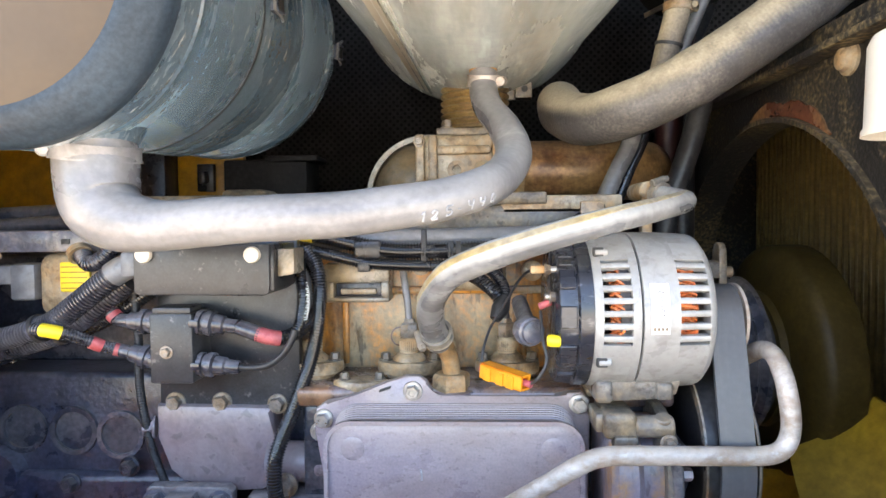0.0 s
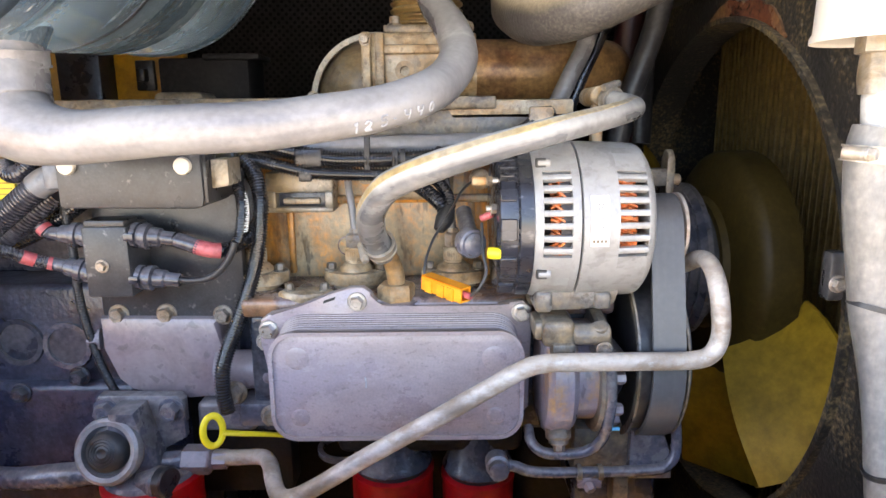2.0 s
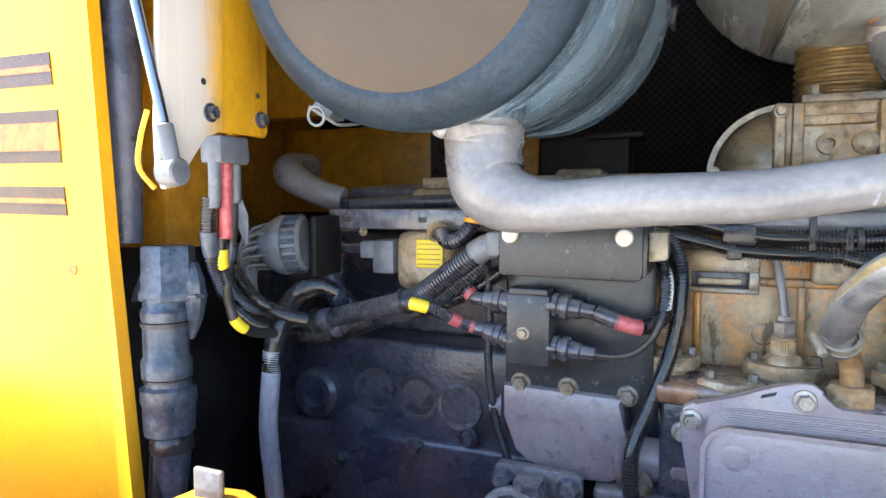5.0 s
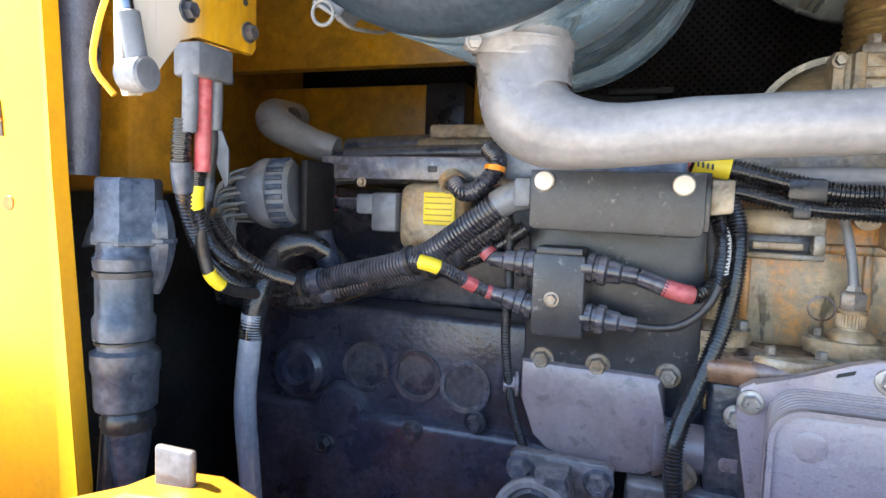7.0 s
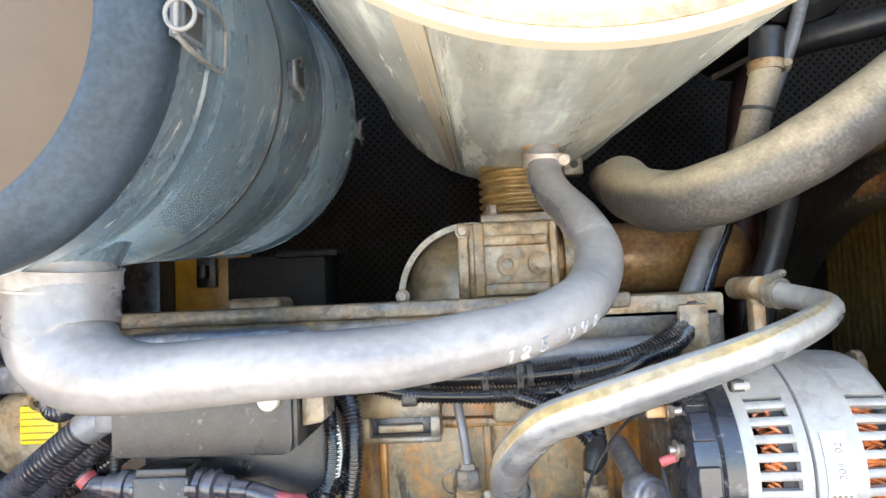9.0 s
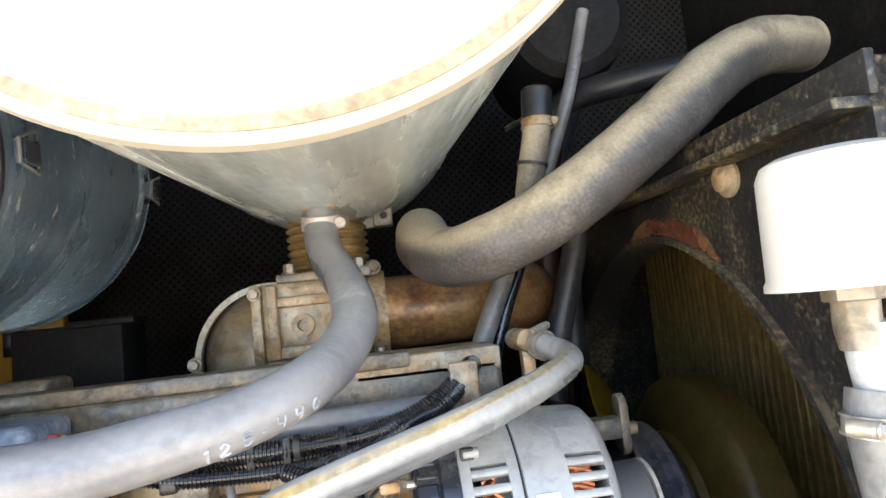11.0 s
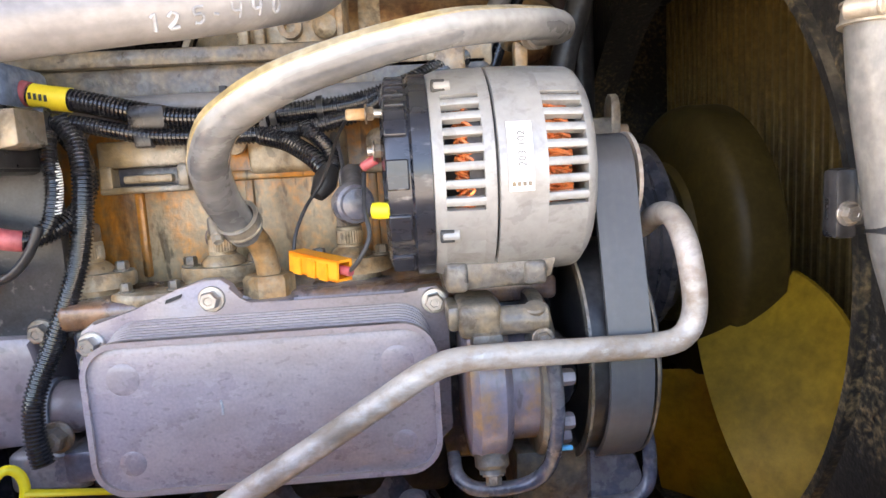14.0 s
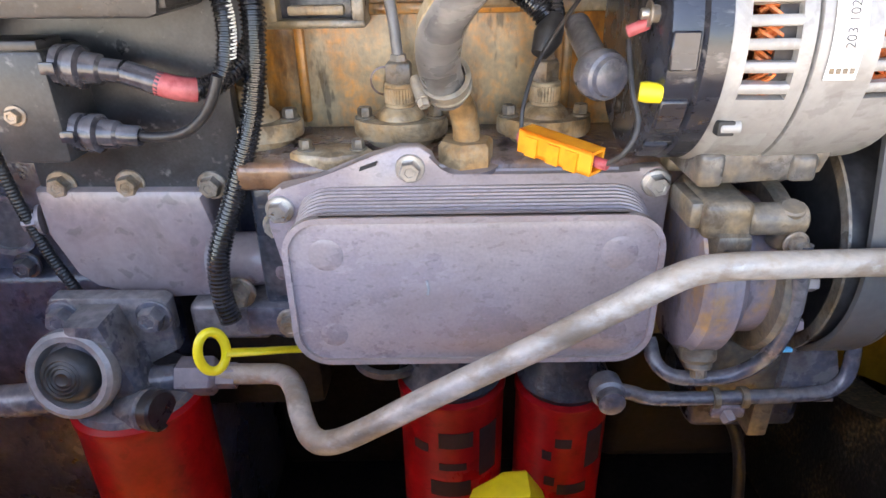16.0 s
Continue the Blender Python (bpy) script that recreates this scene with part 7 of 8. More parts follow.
# ---- fuel filter with hand primer ----
def primer_filter():
    ob = thing("fuel_prefilter", (-0.265, 0.63, 1.10), "red fuel filter under a grey head with a hand primer", "fuel filter")
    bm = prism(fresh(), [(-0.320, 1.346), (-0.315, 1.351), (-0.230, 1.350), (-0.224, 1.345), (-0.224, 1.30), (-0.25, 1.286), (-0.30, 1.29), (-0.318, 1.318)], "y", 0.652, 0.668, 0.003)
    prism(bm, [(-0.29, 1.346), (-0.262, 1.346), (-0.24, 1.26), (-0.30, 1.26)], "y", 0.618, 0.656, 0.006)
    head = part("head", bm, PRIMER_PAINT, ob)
    for x in (-0.3085, -0.2365):
        bolt(ob, (x, 0.653, 1.334), (0, -1, 0), 0.0105, 0.013, PRIMER_PAINT)
    c, way = Vector((-0.288, 0.640, 1.298)), Vector((-0.06, -1, 0.32))
    bm = lathe(fresh(), c, way, [(0.029, -0.01), (0.031, 0.006), (0.0345, 0.020), (0.036, 0.026), (0.0345, 0.031), (0.031, 0.033), (0.0265, 0.032), (0.025, 0.022), (0, 0.022)], 56)
    part("primer_ring", bm, ALU_GREY, ob, "pale grey rounded primer ring")
    w = way.normalized()
    bm = lathe(fresh(), c + w * 0.022, way, [(0.0215, 0), (0.0215, 0.010), (0.018, 0.016), (0.0145, 0.0175), (0.0135, 0.0165), (0.0115, 0.0175), (0.0105, 0.0165), (0.0085, 0.0175), (0.0075, 0.0165), (0.005, 0.0175), (0.004, 0.017), (0, 0.0175)], 48)
    part("primer_knob", bm, RUBBER, ob, "black ringed rubber primer knob")
    bm = rod(fresh(), (-0.27, 0.640, 1.275), (-0.228, 0.650, 1.274), 0.0125, 24)
    part("outlet", bm, PRIMER_PAINT, ob)
    bm = rod(fresh(), (-0.262, 0.625, 1.262), (-0.238, 0.617, 1.268), 0.0175, 28)
    lower = part("lower_boss", bm, PRIMER_PAINT, ob)
    part("boss_plug", rod(fresh(), (-0.240, 0.6175, 1.268), (-0.228, 0.6135, 1.270), 0.0165, 28), BLACK, lower)
    bm = sweep(fresh(), [(-0.31, 0.635, 1.270), (-0.335, 0.630, 1.270), (-0.352, 0.628, 1.270), (-0.40, 0.630, 1.266), (-0.46, 0.66, 1.25), (-0.50, 0.72, 1.22)], [0.0135, 0.0135, 0.012, 0.0125, 0.012, 0.011], 20, 0.004)
    part("inlet", bm, PRIMER_PAINT, ob)
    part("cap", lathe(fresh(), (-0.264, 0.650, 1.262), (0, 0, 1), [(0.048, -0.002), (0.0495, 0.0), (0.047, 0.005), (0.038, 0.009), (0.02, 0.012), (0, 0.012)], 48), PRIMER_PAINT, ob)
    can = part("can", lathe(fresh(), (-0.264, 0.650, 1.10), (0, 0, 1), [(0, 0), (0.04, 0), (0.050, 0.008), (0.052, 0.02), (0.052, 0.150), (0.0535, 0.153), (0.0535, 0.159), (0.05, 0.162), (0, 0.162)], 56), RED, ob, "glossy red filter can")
    return ob


primer_filter()


def mark_can(can, x, y, r, rows):
    """Blocks of dark unreadable print on a round can."""
    for a0, a1, z0, z1 in rows:
        bm = fresh()
        cols = []
        for k in range(7):
            a = radians(a0 + (a1 - a0) * k / 6)
            cols.append([bm.verts.new((x + rr * math.cos(a), y + rr * math.sin(a), z)) for rr, z in ((r + 0.0004, z0), (r + 0.0004, z1), (r - 0.001, z1), (r - 0.001, z0))])
        for a, b in zip(cols, cols[1:]):
            for k in range(4):
                bm.faces.new((a[k], b[k], b[(k + 1) % 4], a[(k + 1) % 4]))
        bm.faces.new(cols[0])
        bm.faces.new(cols[-1])
        part("print", bm, INK_RED, can)




def oil_filter(x, y, r, top, rows):
    ob = thing("oil_filter", (x, y, 1.02), "red spin-on oil filter with dark print", "oil filter", "oil filters under the cooler")
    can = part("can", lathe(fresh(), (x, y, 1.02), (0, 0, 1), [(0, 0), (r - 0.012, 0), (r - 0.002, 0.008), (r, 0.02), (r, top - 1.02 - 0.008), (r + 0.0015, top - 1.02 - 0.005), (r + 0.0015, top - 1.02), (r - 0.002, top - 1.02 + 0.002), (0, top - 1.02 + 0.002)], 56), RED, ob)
    part("seal", lathe(fresh(), (x, y, top + 0.002), (0, 0, 1), [(r - 0.004, 0), (r - 0.003, 0.005), (r - 0.008, 0.006)], 48), RUBBER, ob)
    part("mount", lathe(fresh(), (x, y, top + 0.006), (0, 0, 1), [(r - 0.003, 0), (r, 0.003), (r - 0.003, 0.010), (r - 0.010, 0.022), (r - 0.016, 0.05), (0, 0.05)], 48), DARK_CAST, ob, "dark grey filter mount")
    mark_can(can, x, y, r, rows)


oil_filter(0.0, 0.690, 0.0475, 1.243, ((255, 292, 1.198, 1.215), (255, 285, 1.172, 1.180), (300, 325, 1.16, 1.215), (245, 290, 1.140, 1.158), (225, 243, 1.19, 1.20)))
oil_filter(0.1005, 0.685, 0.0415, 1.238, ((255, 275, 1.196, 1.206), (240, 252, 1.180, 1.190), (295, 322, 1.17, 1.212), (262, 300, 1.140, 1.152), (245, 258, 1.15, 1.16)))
ob = thing("filter_carrier", (0.05, 0.70, 1.26), "dark casting carrying the oil filters", "casting")
part("casting", block(fresh(), (-0.06, 0.15), (0.66, 0.76), (1.272, 1.325), 0.012, 3), DEEP, ob)
part("ring", tube_ring(fresh(), (-0.055, 0.69, 1.262), (0, 0, 1), 0.032, 0.026, 0, 0.006, 36), DARK_CAST, ob)

# ---- dipstick and the parts round it ----
ob = thing("dipstick", (-0.165, 0.60, 1.30), "yellow plastic oil dipstick with a ring handle", "dipstick")
c = Vector((-0.1725, 0.600, 1.3355))
u, v, w = basis((0.62, -0.75, 0.1))
ring = [c + u * 0.0100 * math.cos(2 * math.pi * k / 28) + v * 0.0158 * math.sin(2 * math.pi * k / 28) for k in range(28)]
bm = fresh()
loops = []
for k in range(28):
    t = (ring[(k + 1) % 28] - ring[k - 1]).normalized()
    n = t.cross(w)
    loops.append([bm.verts.new(ring[k] + n * 0.0036 * math.cos(a) + w * 0.003 * math.sin(a)) for a in (2 * math.pi * j / 10 for j in range(10))])
for k in range(28):
    a, b = loops[k], loops[(k + 1) % 28]
    for j in range(10):
        bm.faces.new((a[j], a[(j + 1) % 10], b[(j + 1) % 10], b[j]))
part("ring_handle", bm, BRIGHT_YELLOW, ob)
part("stem", sweep(fresh(), [(-0.1655, 0.605, 1.331), (-0.15, 0.615, 1.3245), (-0.125, 0.632, 1.314), (-0.09, 0.655, 1.298)], [0.0048, 0.0042, 0.0038, 0.003], 10, 0.004, flat=0.6), BRIGHT_YELLOW, ob)
ob = thing("side_casting", (-0.18, 0.68, 1.28), "dirty grey castings with bolts beside the filter", "casting")
bm = block(fresh(), (-0.215, -0.150), (0.665, 0.73), (1.300, 1.335), 0.006, 3)
block(bm, (-0.165, -0.120), (0.655, 0.73), (1.31, 1.338), 0.005)
part("casting", bm, PRIMER_PAINT, ob)
bolt(ob, (-0.168, 0.660, 1.350), (0, -1, 0), 0.010, 0.012, BOLT)
bolt(ob, (-0.128, 0.655, 1.325), (0, -1, 0), 0.009, 0.012, BOLT)
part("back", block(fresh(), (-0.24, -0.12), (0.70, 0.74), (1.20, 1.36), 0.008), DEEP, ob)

# ---- harness along the head ----
cable("head_harness", [(-0.186, 0.70, 1.63), (-0.165, 0.70, 1.624), (-0.136, 0.70, 1.619), (-0.097, 0.70, 1.609), (-0.058, 0.70, 1.601), (-0.02, 0.70, 1.600), (0.015, 0.70, 1.60), (0.05, 0.70, 1.602), (0.084, 0.70, 1.605), (0.122, 0.70, 1.615), (0.152, 0.712, 1.628), (0.178, 0.745, 1.644), (0.198, 0.785, 1.652), (0.212, 0.84, 1.655)], 0.0088, CONDUIT, "black corrugated harness with a yellow tag", 0.0034,
      marks=((0.0, 0.028, RED_SLEEVE, "red end"), (0.032, 0.092, LABEL, "yellow paper tag with black print"),), ties=(0.42, 0.5))
cable("head_harness", [(-0.17, 0.695, 1.605), (-0.131, 0.695, 1.599), (-0.084, 0.695, 1.588), (-0.044, 0.695, 1.585), (0.005, 0.695, 1.584), (0.046, 0.695, 1.587), (0.093, 0.695, 1.598), (0.12, 0.69, 1.612), (0.15, 0.70, 1.622), (0.175, 0.735, 1.636), (0.192, 0.78, 1.642), (0.20, 0.84, 1.645)], 0.0066, CONDUIT, "shiny black corrugated harness", 0.0034)
cable("branch_conduit", [(0.01, 0.692, 1.583), (0.03, 0.682, 1.577), (0.045, 0.670, 1.569), (0.057, 0.660, 1.560), (0.065, 0.655, 1.550)], 0.0072, CONDUIT, "black corrugated branch conduit", 0.0034)
cable("branch_conduit", [(0.045, 0.692, 1.588), (0.058, 0.682, 1.577), (0.067, 0.670, 1.566), (0.070, 0.658, 1.552)], 0.006, CONDUIT, "black corrugated branch conduit", 0.0034)
o2 = thing("cable_knot", (0.085, 0.65, 1.535), "black taped cable joint", "joint")
part("tape", sweep(fresh(), [(0.068, 0.656, 1.553), (0.064, 0.649, 1.542), (0.058, 0.643, 1.532)], [0.009, 0.0095, 0.005], 14, 0.003, wander=0.3), RUBBER, o2)
o2 = thing("harness_clip", (-0.075, 0.70, 1.585), "black plastic harness clip", "clip")
part("clip", block(fresh(), (-0.097, -0.066), (0.690, 0.716), (1.5925, 1.613), 0.004), BLACK, o2)
part("tab", block(fresh(), (-0.092, -0.078), (0.688, 0.70), (1.578, 1.59), 0.002), BLACK, o2)
for x in (-0.018, 0.012):
    o2 = thing("tie_post", (x, 0.70, 1.59), "black cable tie post on the harness", "cable tie")
    part("post", block(fresh(), (x - 0.003, x + 0.003), (0.692, 0.70), (1.585, 1.625 if x < 0 else 1.612), 0.001), RUBBER, o2)
o2 = thing("tag_print", (-0.16, 0.69, 1.615), "small bars of print on the yellow tag", "print")
for k in range(4):
    part("bar", block(fresh(), (-0.170 + 0.0040 * k, -0.1682 + 0.0040 * k), (0.6888, 0.6902), (1.6215 - 0.0009 * k, 1.6265 - 0.0009 * k), 0), INK, o2)

# ---- orange connector, sensor and loose wires ----
ob = thing("orange_connector", (0.066, 0.58, 1.475), "bright orange plastic connector housing hanging on wires", "connector")
bm = fresh()
p0, p1 = Vector((0.046, 0.602, 1.4900)), Vector((0.083, 0.566, 1.4855))
d = (p1 - p0).normalized()
s = d.cross(Vector((0, 0, 1))).normalized()
t = s.cross(d)
m = Matrix((d, s, t)).transposed()


def oriented(bm, lo, hi, bevel=0.001):
    made = bmesh.ops.create_cube(bm, size=1.0)["verts"]
    for q in made:
        q.co = p0 + m @ Vector([(lo[i] + hi[i]) / 2 + q.co[i] * (hi[i] - lo[i]) for i in range(3)])
    return bm


L = (p1 - p0).length
for lo, hi in (((0, -0.0065, -0.0072), (L * 0.99, 0.0065, -0.0054)), ((0, -0.0065, 0.0054), (L * 0.99, 0.0065, 0.0072)), ((0, -0.0065, -0.0072), (L * 0.99, -0.0047, 0.0072)), ((0, 0.0047, -0.0072), (L * 0.99, 0.0065, 0.0072)), ((0, -0.006, -0.0066), (L * 0.72, 0.006, 0.0066))):
    oriented(bm, lo, hi)
body = part("housing", bm, ORANGE, ob)
bm = fresh()
for k in (0.12, 0.42, 0.66):
    oriented(bm, (L * k, 0.0062, -0.0076), (L * (k + 0.16), 0.0078, 0.004))
part("ribs", bm, ORANGE, body)
part("terminal", rod(fresh(), p1 - d * 0.012, p1 + d * 0.006, 0.0032, 12), RED_SLEEVE, ob, "pale red terminal sleeve")
part("seal", rod(fresh(), p0 - d * 0.004, p0 + d * 0.002, 0.0042, 12), RED_SLEEVE, ob, "red wire seal")
cable("loose_wire", [(0.044, 0.604, 1.491), (0.045, 0.610, 1.506), (0.052, 0.622, 1.525), (0.062, 0.632, 1.540), (0.073, 0.624, 1.560), (0.080, 0.612, 1.574), (0.088, 0.600, 1.584), (0.094, 0.592, 1.586)], 0.0013, RUBBER, "thin black loose wire", category="wire")
cable("loose_wire", [(0.087, 0.562, 1.486), (0.094, 0.556, 1.494), (0.101, 0.560, 1.508), (0.0985, 0.570, 1.525), (0.0985, 0.588, 1.548)], 0.0015, RUBBER, "thin black loose wire to the red cap", category="wire")
ob = thing("pressure_sensor", (0.10, 0.62, 1.49), "dusty round sensor with a yellow cap", "sensor")
part("head", lathe(fresh(), (0.089, 0.600, 1.527), (0.35, -0.9, 0.0), [(0, -0.012), (0.012, -0.012), (0.0145, -0.006), (0.0150, 0.001), (0.0135, 0.006), (0.0115, 0.007), (0.0105, 0.010), (0.004, 0.012), (0, 0.012)], 32), PRIMER_PAINT, ob)
part("stem", rod(fresh(), (0.084, 0.66, 1.548), (0.089, 0.612, 1.529), 0.0085, 20), PRIMER_PAINT, ob)
part("yellow_cap", lathe(fresh(), (0.1035, 0.574, 1.523), (1, -0.25, -0.05), [(0, 0), (0.0052, 0), (0.0058, 0.004), (0.0052, 0.012), (0.0035, 0.0125), (0.0033, 0.009), (0, 0.009)], 20), BRIGHT_YELLOW, ob, "bright yellow cap")

# ---- things at the left of the engine ----
ob = thing("sensor_box", (-0.44, 0.69, 1.53), "tan dusty housing with a bright yellow warning label", "housing")
part("box", block(fresh(), (-0.462, -0.385), (0.690, 0.74), (1.528, 1.602), 0.016, 4), RUST_CAST, ob)
tag = part("label", block(fresh(), (-0.430, -0.395), (0.686, 0.691), (1.558, 1.592), 0.002), LABEL, ob, "bright yellow printed label")
for k in range(5):
    part("print", block(fresh(), (-0.4275, -0.3985), (0.6852, 0.6862), (1.5618 + 0.006 * k, 1.5630 + 0.006 * k), 0), OCHRE, tag)
part("grey_plug", block(fresh(), (-0.492, -0.462), (0.690, 0.72), (1.548, 1.590), 0.004), PALE_PLASTIC, ob, "grey square plug")
part("plug_neck", block(fresh(), (-0.512, -0.490), (0.694, 0.714), (1.566, 1.588), 0.003), PALE_PLASTIC, ob)
part("plug_boot", sweep(fresh(), [(-0.512, 0.704, 1.577), (-0.535, 0.703, 1.577), (-0.556, 0.702, 1.576)], [0.007, 0.006, 0.009], 14, 0.004), CONDUIT_DUSTY, ob)
part("red_ring", rod(fresh(), (-0.541, 0.702, 1.576), (-0.546, 0.702, 1.576), 0.0092, 16), RED_SLEEVE, ob)
ob = thing("mount_rail", (-0.47, 0.69, 1.59), "dusty blue-grey flat mounting rail", "rail")
part("rail", block(fresh(), (-0.55, -0.36), (0.684, 0.70), (1.603, 1.628), 0.003), PRIMER_PAINT, ob)
for x in (-0.522, -0.42):
    part("notch", block(fresh(), (x - 0.005, x + 0.005), (0.6825, 0.686), (1.612, 1.618), 0.001), INK, ob)
bolt(ob, (-0.50, 0.684, 1.600), (0, -1, 0), 0.004, 0.005, BOLT)
ob = thing("ring_clamp", (-0.38, 0.665, 1.57), "pale steel ring clamp round a black hose", "clamp")
part("hose", sweep(fresh(), [(-0.392, 0.668, 1.605), (-0.376, 0.655, 1.592), (-0.357, 0.650, 1.598), (-0.345, 0.66, 1.620), (-0.36, 0.68, 1.636)], 0.0085, 18, 0.004, ribs=0.004, depth=0.06), CONDUIT_DUSTY, ob)
part("ring", tube_ring(fresh(), (-0.390, 0.664, 1.600), (-0.6, 0.5, 0.6), 0.0125, 0.0095, 0, 0.008, 28), RUST_CAST, ob)
part("orange_band", tube_ring(fresh(), (-0.347, 0.656, 1.612), (0.1, 0.2, 1), 0.0100, 0.008, 0, 0.005, 24), ORANGE, ob)
ob = thing("rear_pipework", (-0.45, 0.80, 1.63), "dusty dark pipes and castings behind the rail", "pipes")
part("pipe", sweep(fresh(), [(-0.58, 0.80, 1.645), (-0.52, 0.80, 1.648), (-0.45, 0.80, 1.650), (-0.38, 0.80, 1.652), (-0.30, 0.80, 1.652)], 0.013, 18, 0.008), DARK_CAST, ob)
part("pipe", sweep(fresh(), [(-0.56, 0.76, 1.632), (-0.48, 0.76, 1.636), (-0.40, 0.76, 1.638), (-0.32, 0.76, 1.64)], 0.010, 18, 0.008), DARK_CAST, ob)
part("block", block(fresh(), (-0.60, -0.36), (0.76, 0.90), (1.60, 1.642), 0.008, 3), DARK_CAST, ob)
ob = thing("tan_hose", (-0.66, 0.77, 1.64), "dusty grey bent hose", "hose")
part("hose", sweep(fresh(), [(-0.70, 0.86, 1.692), (-0.69, 0.80, 1.688), (-0.675, 0.775, 1.677), (-0.645, 0.765, 1.662), (-0.61, 0.765, 1.648), (-0.58, 0.77, 1.64)], [0.022, 0.0225, 0.022, 0.019, 0.017], 24, 0.006, wander=0.06), HOSE, ob)
ob = thing("round_plug", (-0.63, 0.64, 1.53), "large round grey plug with a fan of pale wires", "plug")
PLUG_AT = Vector((-0.598, 0.626, 1.583))
part("shell", lathe(fresh(), PLUG_AT, (1, 0.25, 0.08), [(0, -0.014), (0.012, -0.012), (0.022, -0.005), (0.029, 0.006), (0.034, 0.014), (0.036, 0.020), (0.036, 0.028), (0.033, 0.029), (0.033, 0.046), (0.029, 0.05), (0, 0.05)], 40), PALE_PLASTIC, ob)
for k in range(22):
    bm = block(fresh(), (0.029, 0.046), (-0.0026, 0.0026), (0.032, 0.0355), 0.0006, 1)
    bmesh.ops.rotate(bm, verts=bm.verts[:], cent=(0, 0, 0), matrix=Matrix.Rotation(2 * math.pi * k / 22, 3, "X"))
    bmesh.ops.rotate(bm, verts=bm.verts[:], cent=(0, 0, 0), matrix=Vector((1, 0, 0)).rotation_difference(Vector((1, 0.25, 0.08))).to_matrix())
    bmesh.ops.translate(bm, verts=bm.verts[:], vec=PLUG_AT)
    part("tooth", bm, GREY_PLASTIC, ob)
part("socket", block(fresh(), (-0.544, -0.534), (0.632, 0.69), (1.547, 1.620), 0.004), DEEP, ob, "black square socket")
rng = random.Random(9)
u, v, w = basis((1, 0.25, 0.08))
for k in range(26):
    a, f = 2 * math.pi * k * 0.382, math.sqrt((k + 0.5) / 26)
    q = PLUG_AT + (u * math.cos(a) + v * math.sin(a)) * 0.030 * f - w * (0.014 - 0.012 * f)
    side = (q.y - PLUG_AT.y) * 0.35 + (q.z - PLUG_AT.z) * -0.25
    e = Vector((-0.611 + side, 0.600 + 0.006 * (k % 3) / 2, 1.545 + rng.uniform(-0.003, 0.003)))
    bow = q + Vector((-0.008, -0.010, 0.002)) + (e - q) * 0.18
    part("wire", sweep(fresh(), [q + w * 0.010, q, bow, bow.lerp(e, 0.55) + Vector((rng.uniform(-0.002, 0.002), -0.002, 0.002)), e, e + Vector((-0.008 + side * 0.3, 0.010, -0.026))], 0.0017, 8, 0.004), PALE_WIRE, ob)
ob = thing("left_sleeve", (-0.56, 0.69, 1.50), "grey taped cable standing beside the sensor", "cable")
part("sleeve", sweep(fresh(), [(-0.545, 0.70, 1.60), (-0.552, 0.695, 1.575), (-0.553, 0.69, 1.545), (-0.545, 0.69, 1.52), (-0.535, 0.70, 1.49)], [0.007, 0.009, 0.013, 0.014, 0.012], 16, 0.005, wander=0.1), WOVEN, ob)
part("wire", sweep(fresh(), [(-0.515, 0.70, 1.604), (-0.54, 0.695, 1.60), (-0.565, 0.695, 1.585), (-0.572, 0.695, 1.555), (-0.562, 0.695, 1.525)], 0.005, 12, 0.005), RUBBER, ob)
ob = thing("standing_hose", (-0.57, 0.60, 0.95), "thick black hose curving down, pale sheen in its colour", "hose")
part("hose", sweep(fresh(), [(-0.558, 0.579, 1.470), (-0.561, 0.579, 1.44), (-0.566, 0.58, 1.395), (-0.566, 0.58, 1.365), (-0.562, 0.582, 1.31), (-0.556, 0.60, 1.10), (-0.556, 0.60, 0.92)], 0.0108, 24, 0.006), SHEEN_HOSE, ob)
part("sleeve", sweep(fresh(), [(-0.545, 0.76, 1.470), (-0.545, 0.71, 1.512), (-0.548, 0.66, 1.532), (-0.550, 0.62, 1.530), (-0.553, 0.598, 1.512), (-0.556, 0.585, 1.488), (-0.559, 0.580, 1.462), (-0.561, 0.579, 1.446)], 0.0116, 24, 0.0012, ribs=0.0024, depth=0.03), CONDUIT, ob, "ribbed dark protective sleeve")
ob = thing("lower_left_castings", (-0.70, 0.78, 1.42), "bulky castings with bluish shade in their dark colour", "casting")
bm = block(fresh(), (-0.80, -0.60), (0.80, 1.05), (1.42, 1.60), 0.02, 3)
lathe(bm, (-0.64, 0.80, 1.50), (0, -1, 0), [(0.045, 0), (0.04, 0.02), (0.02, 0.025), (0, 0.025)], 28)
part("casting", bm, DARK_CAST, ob)

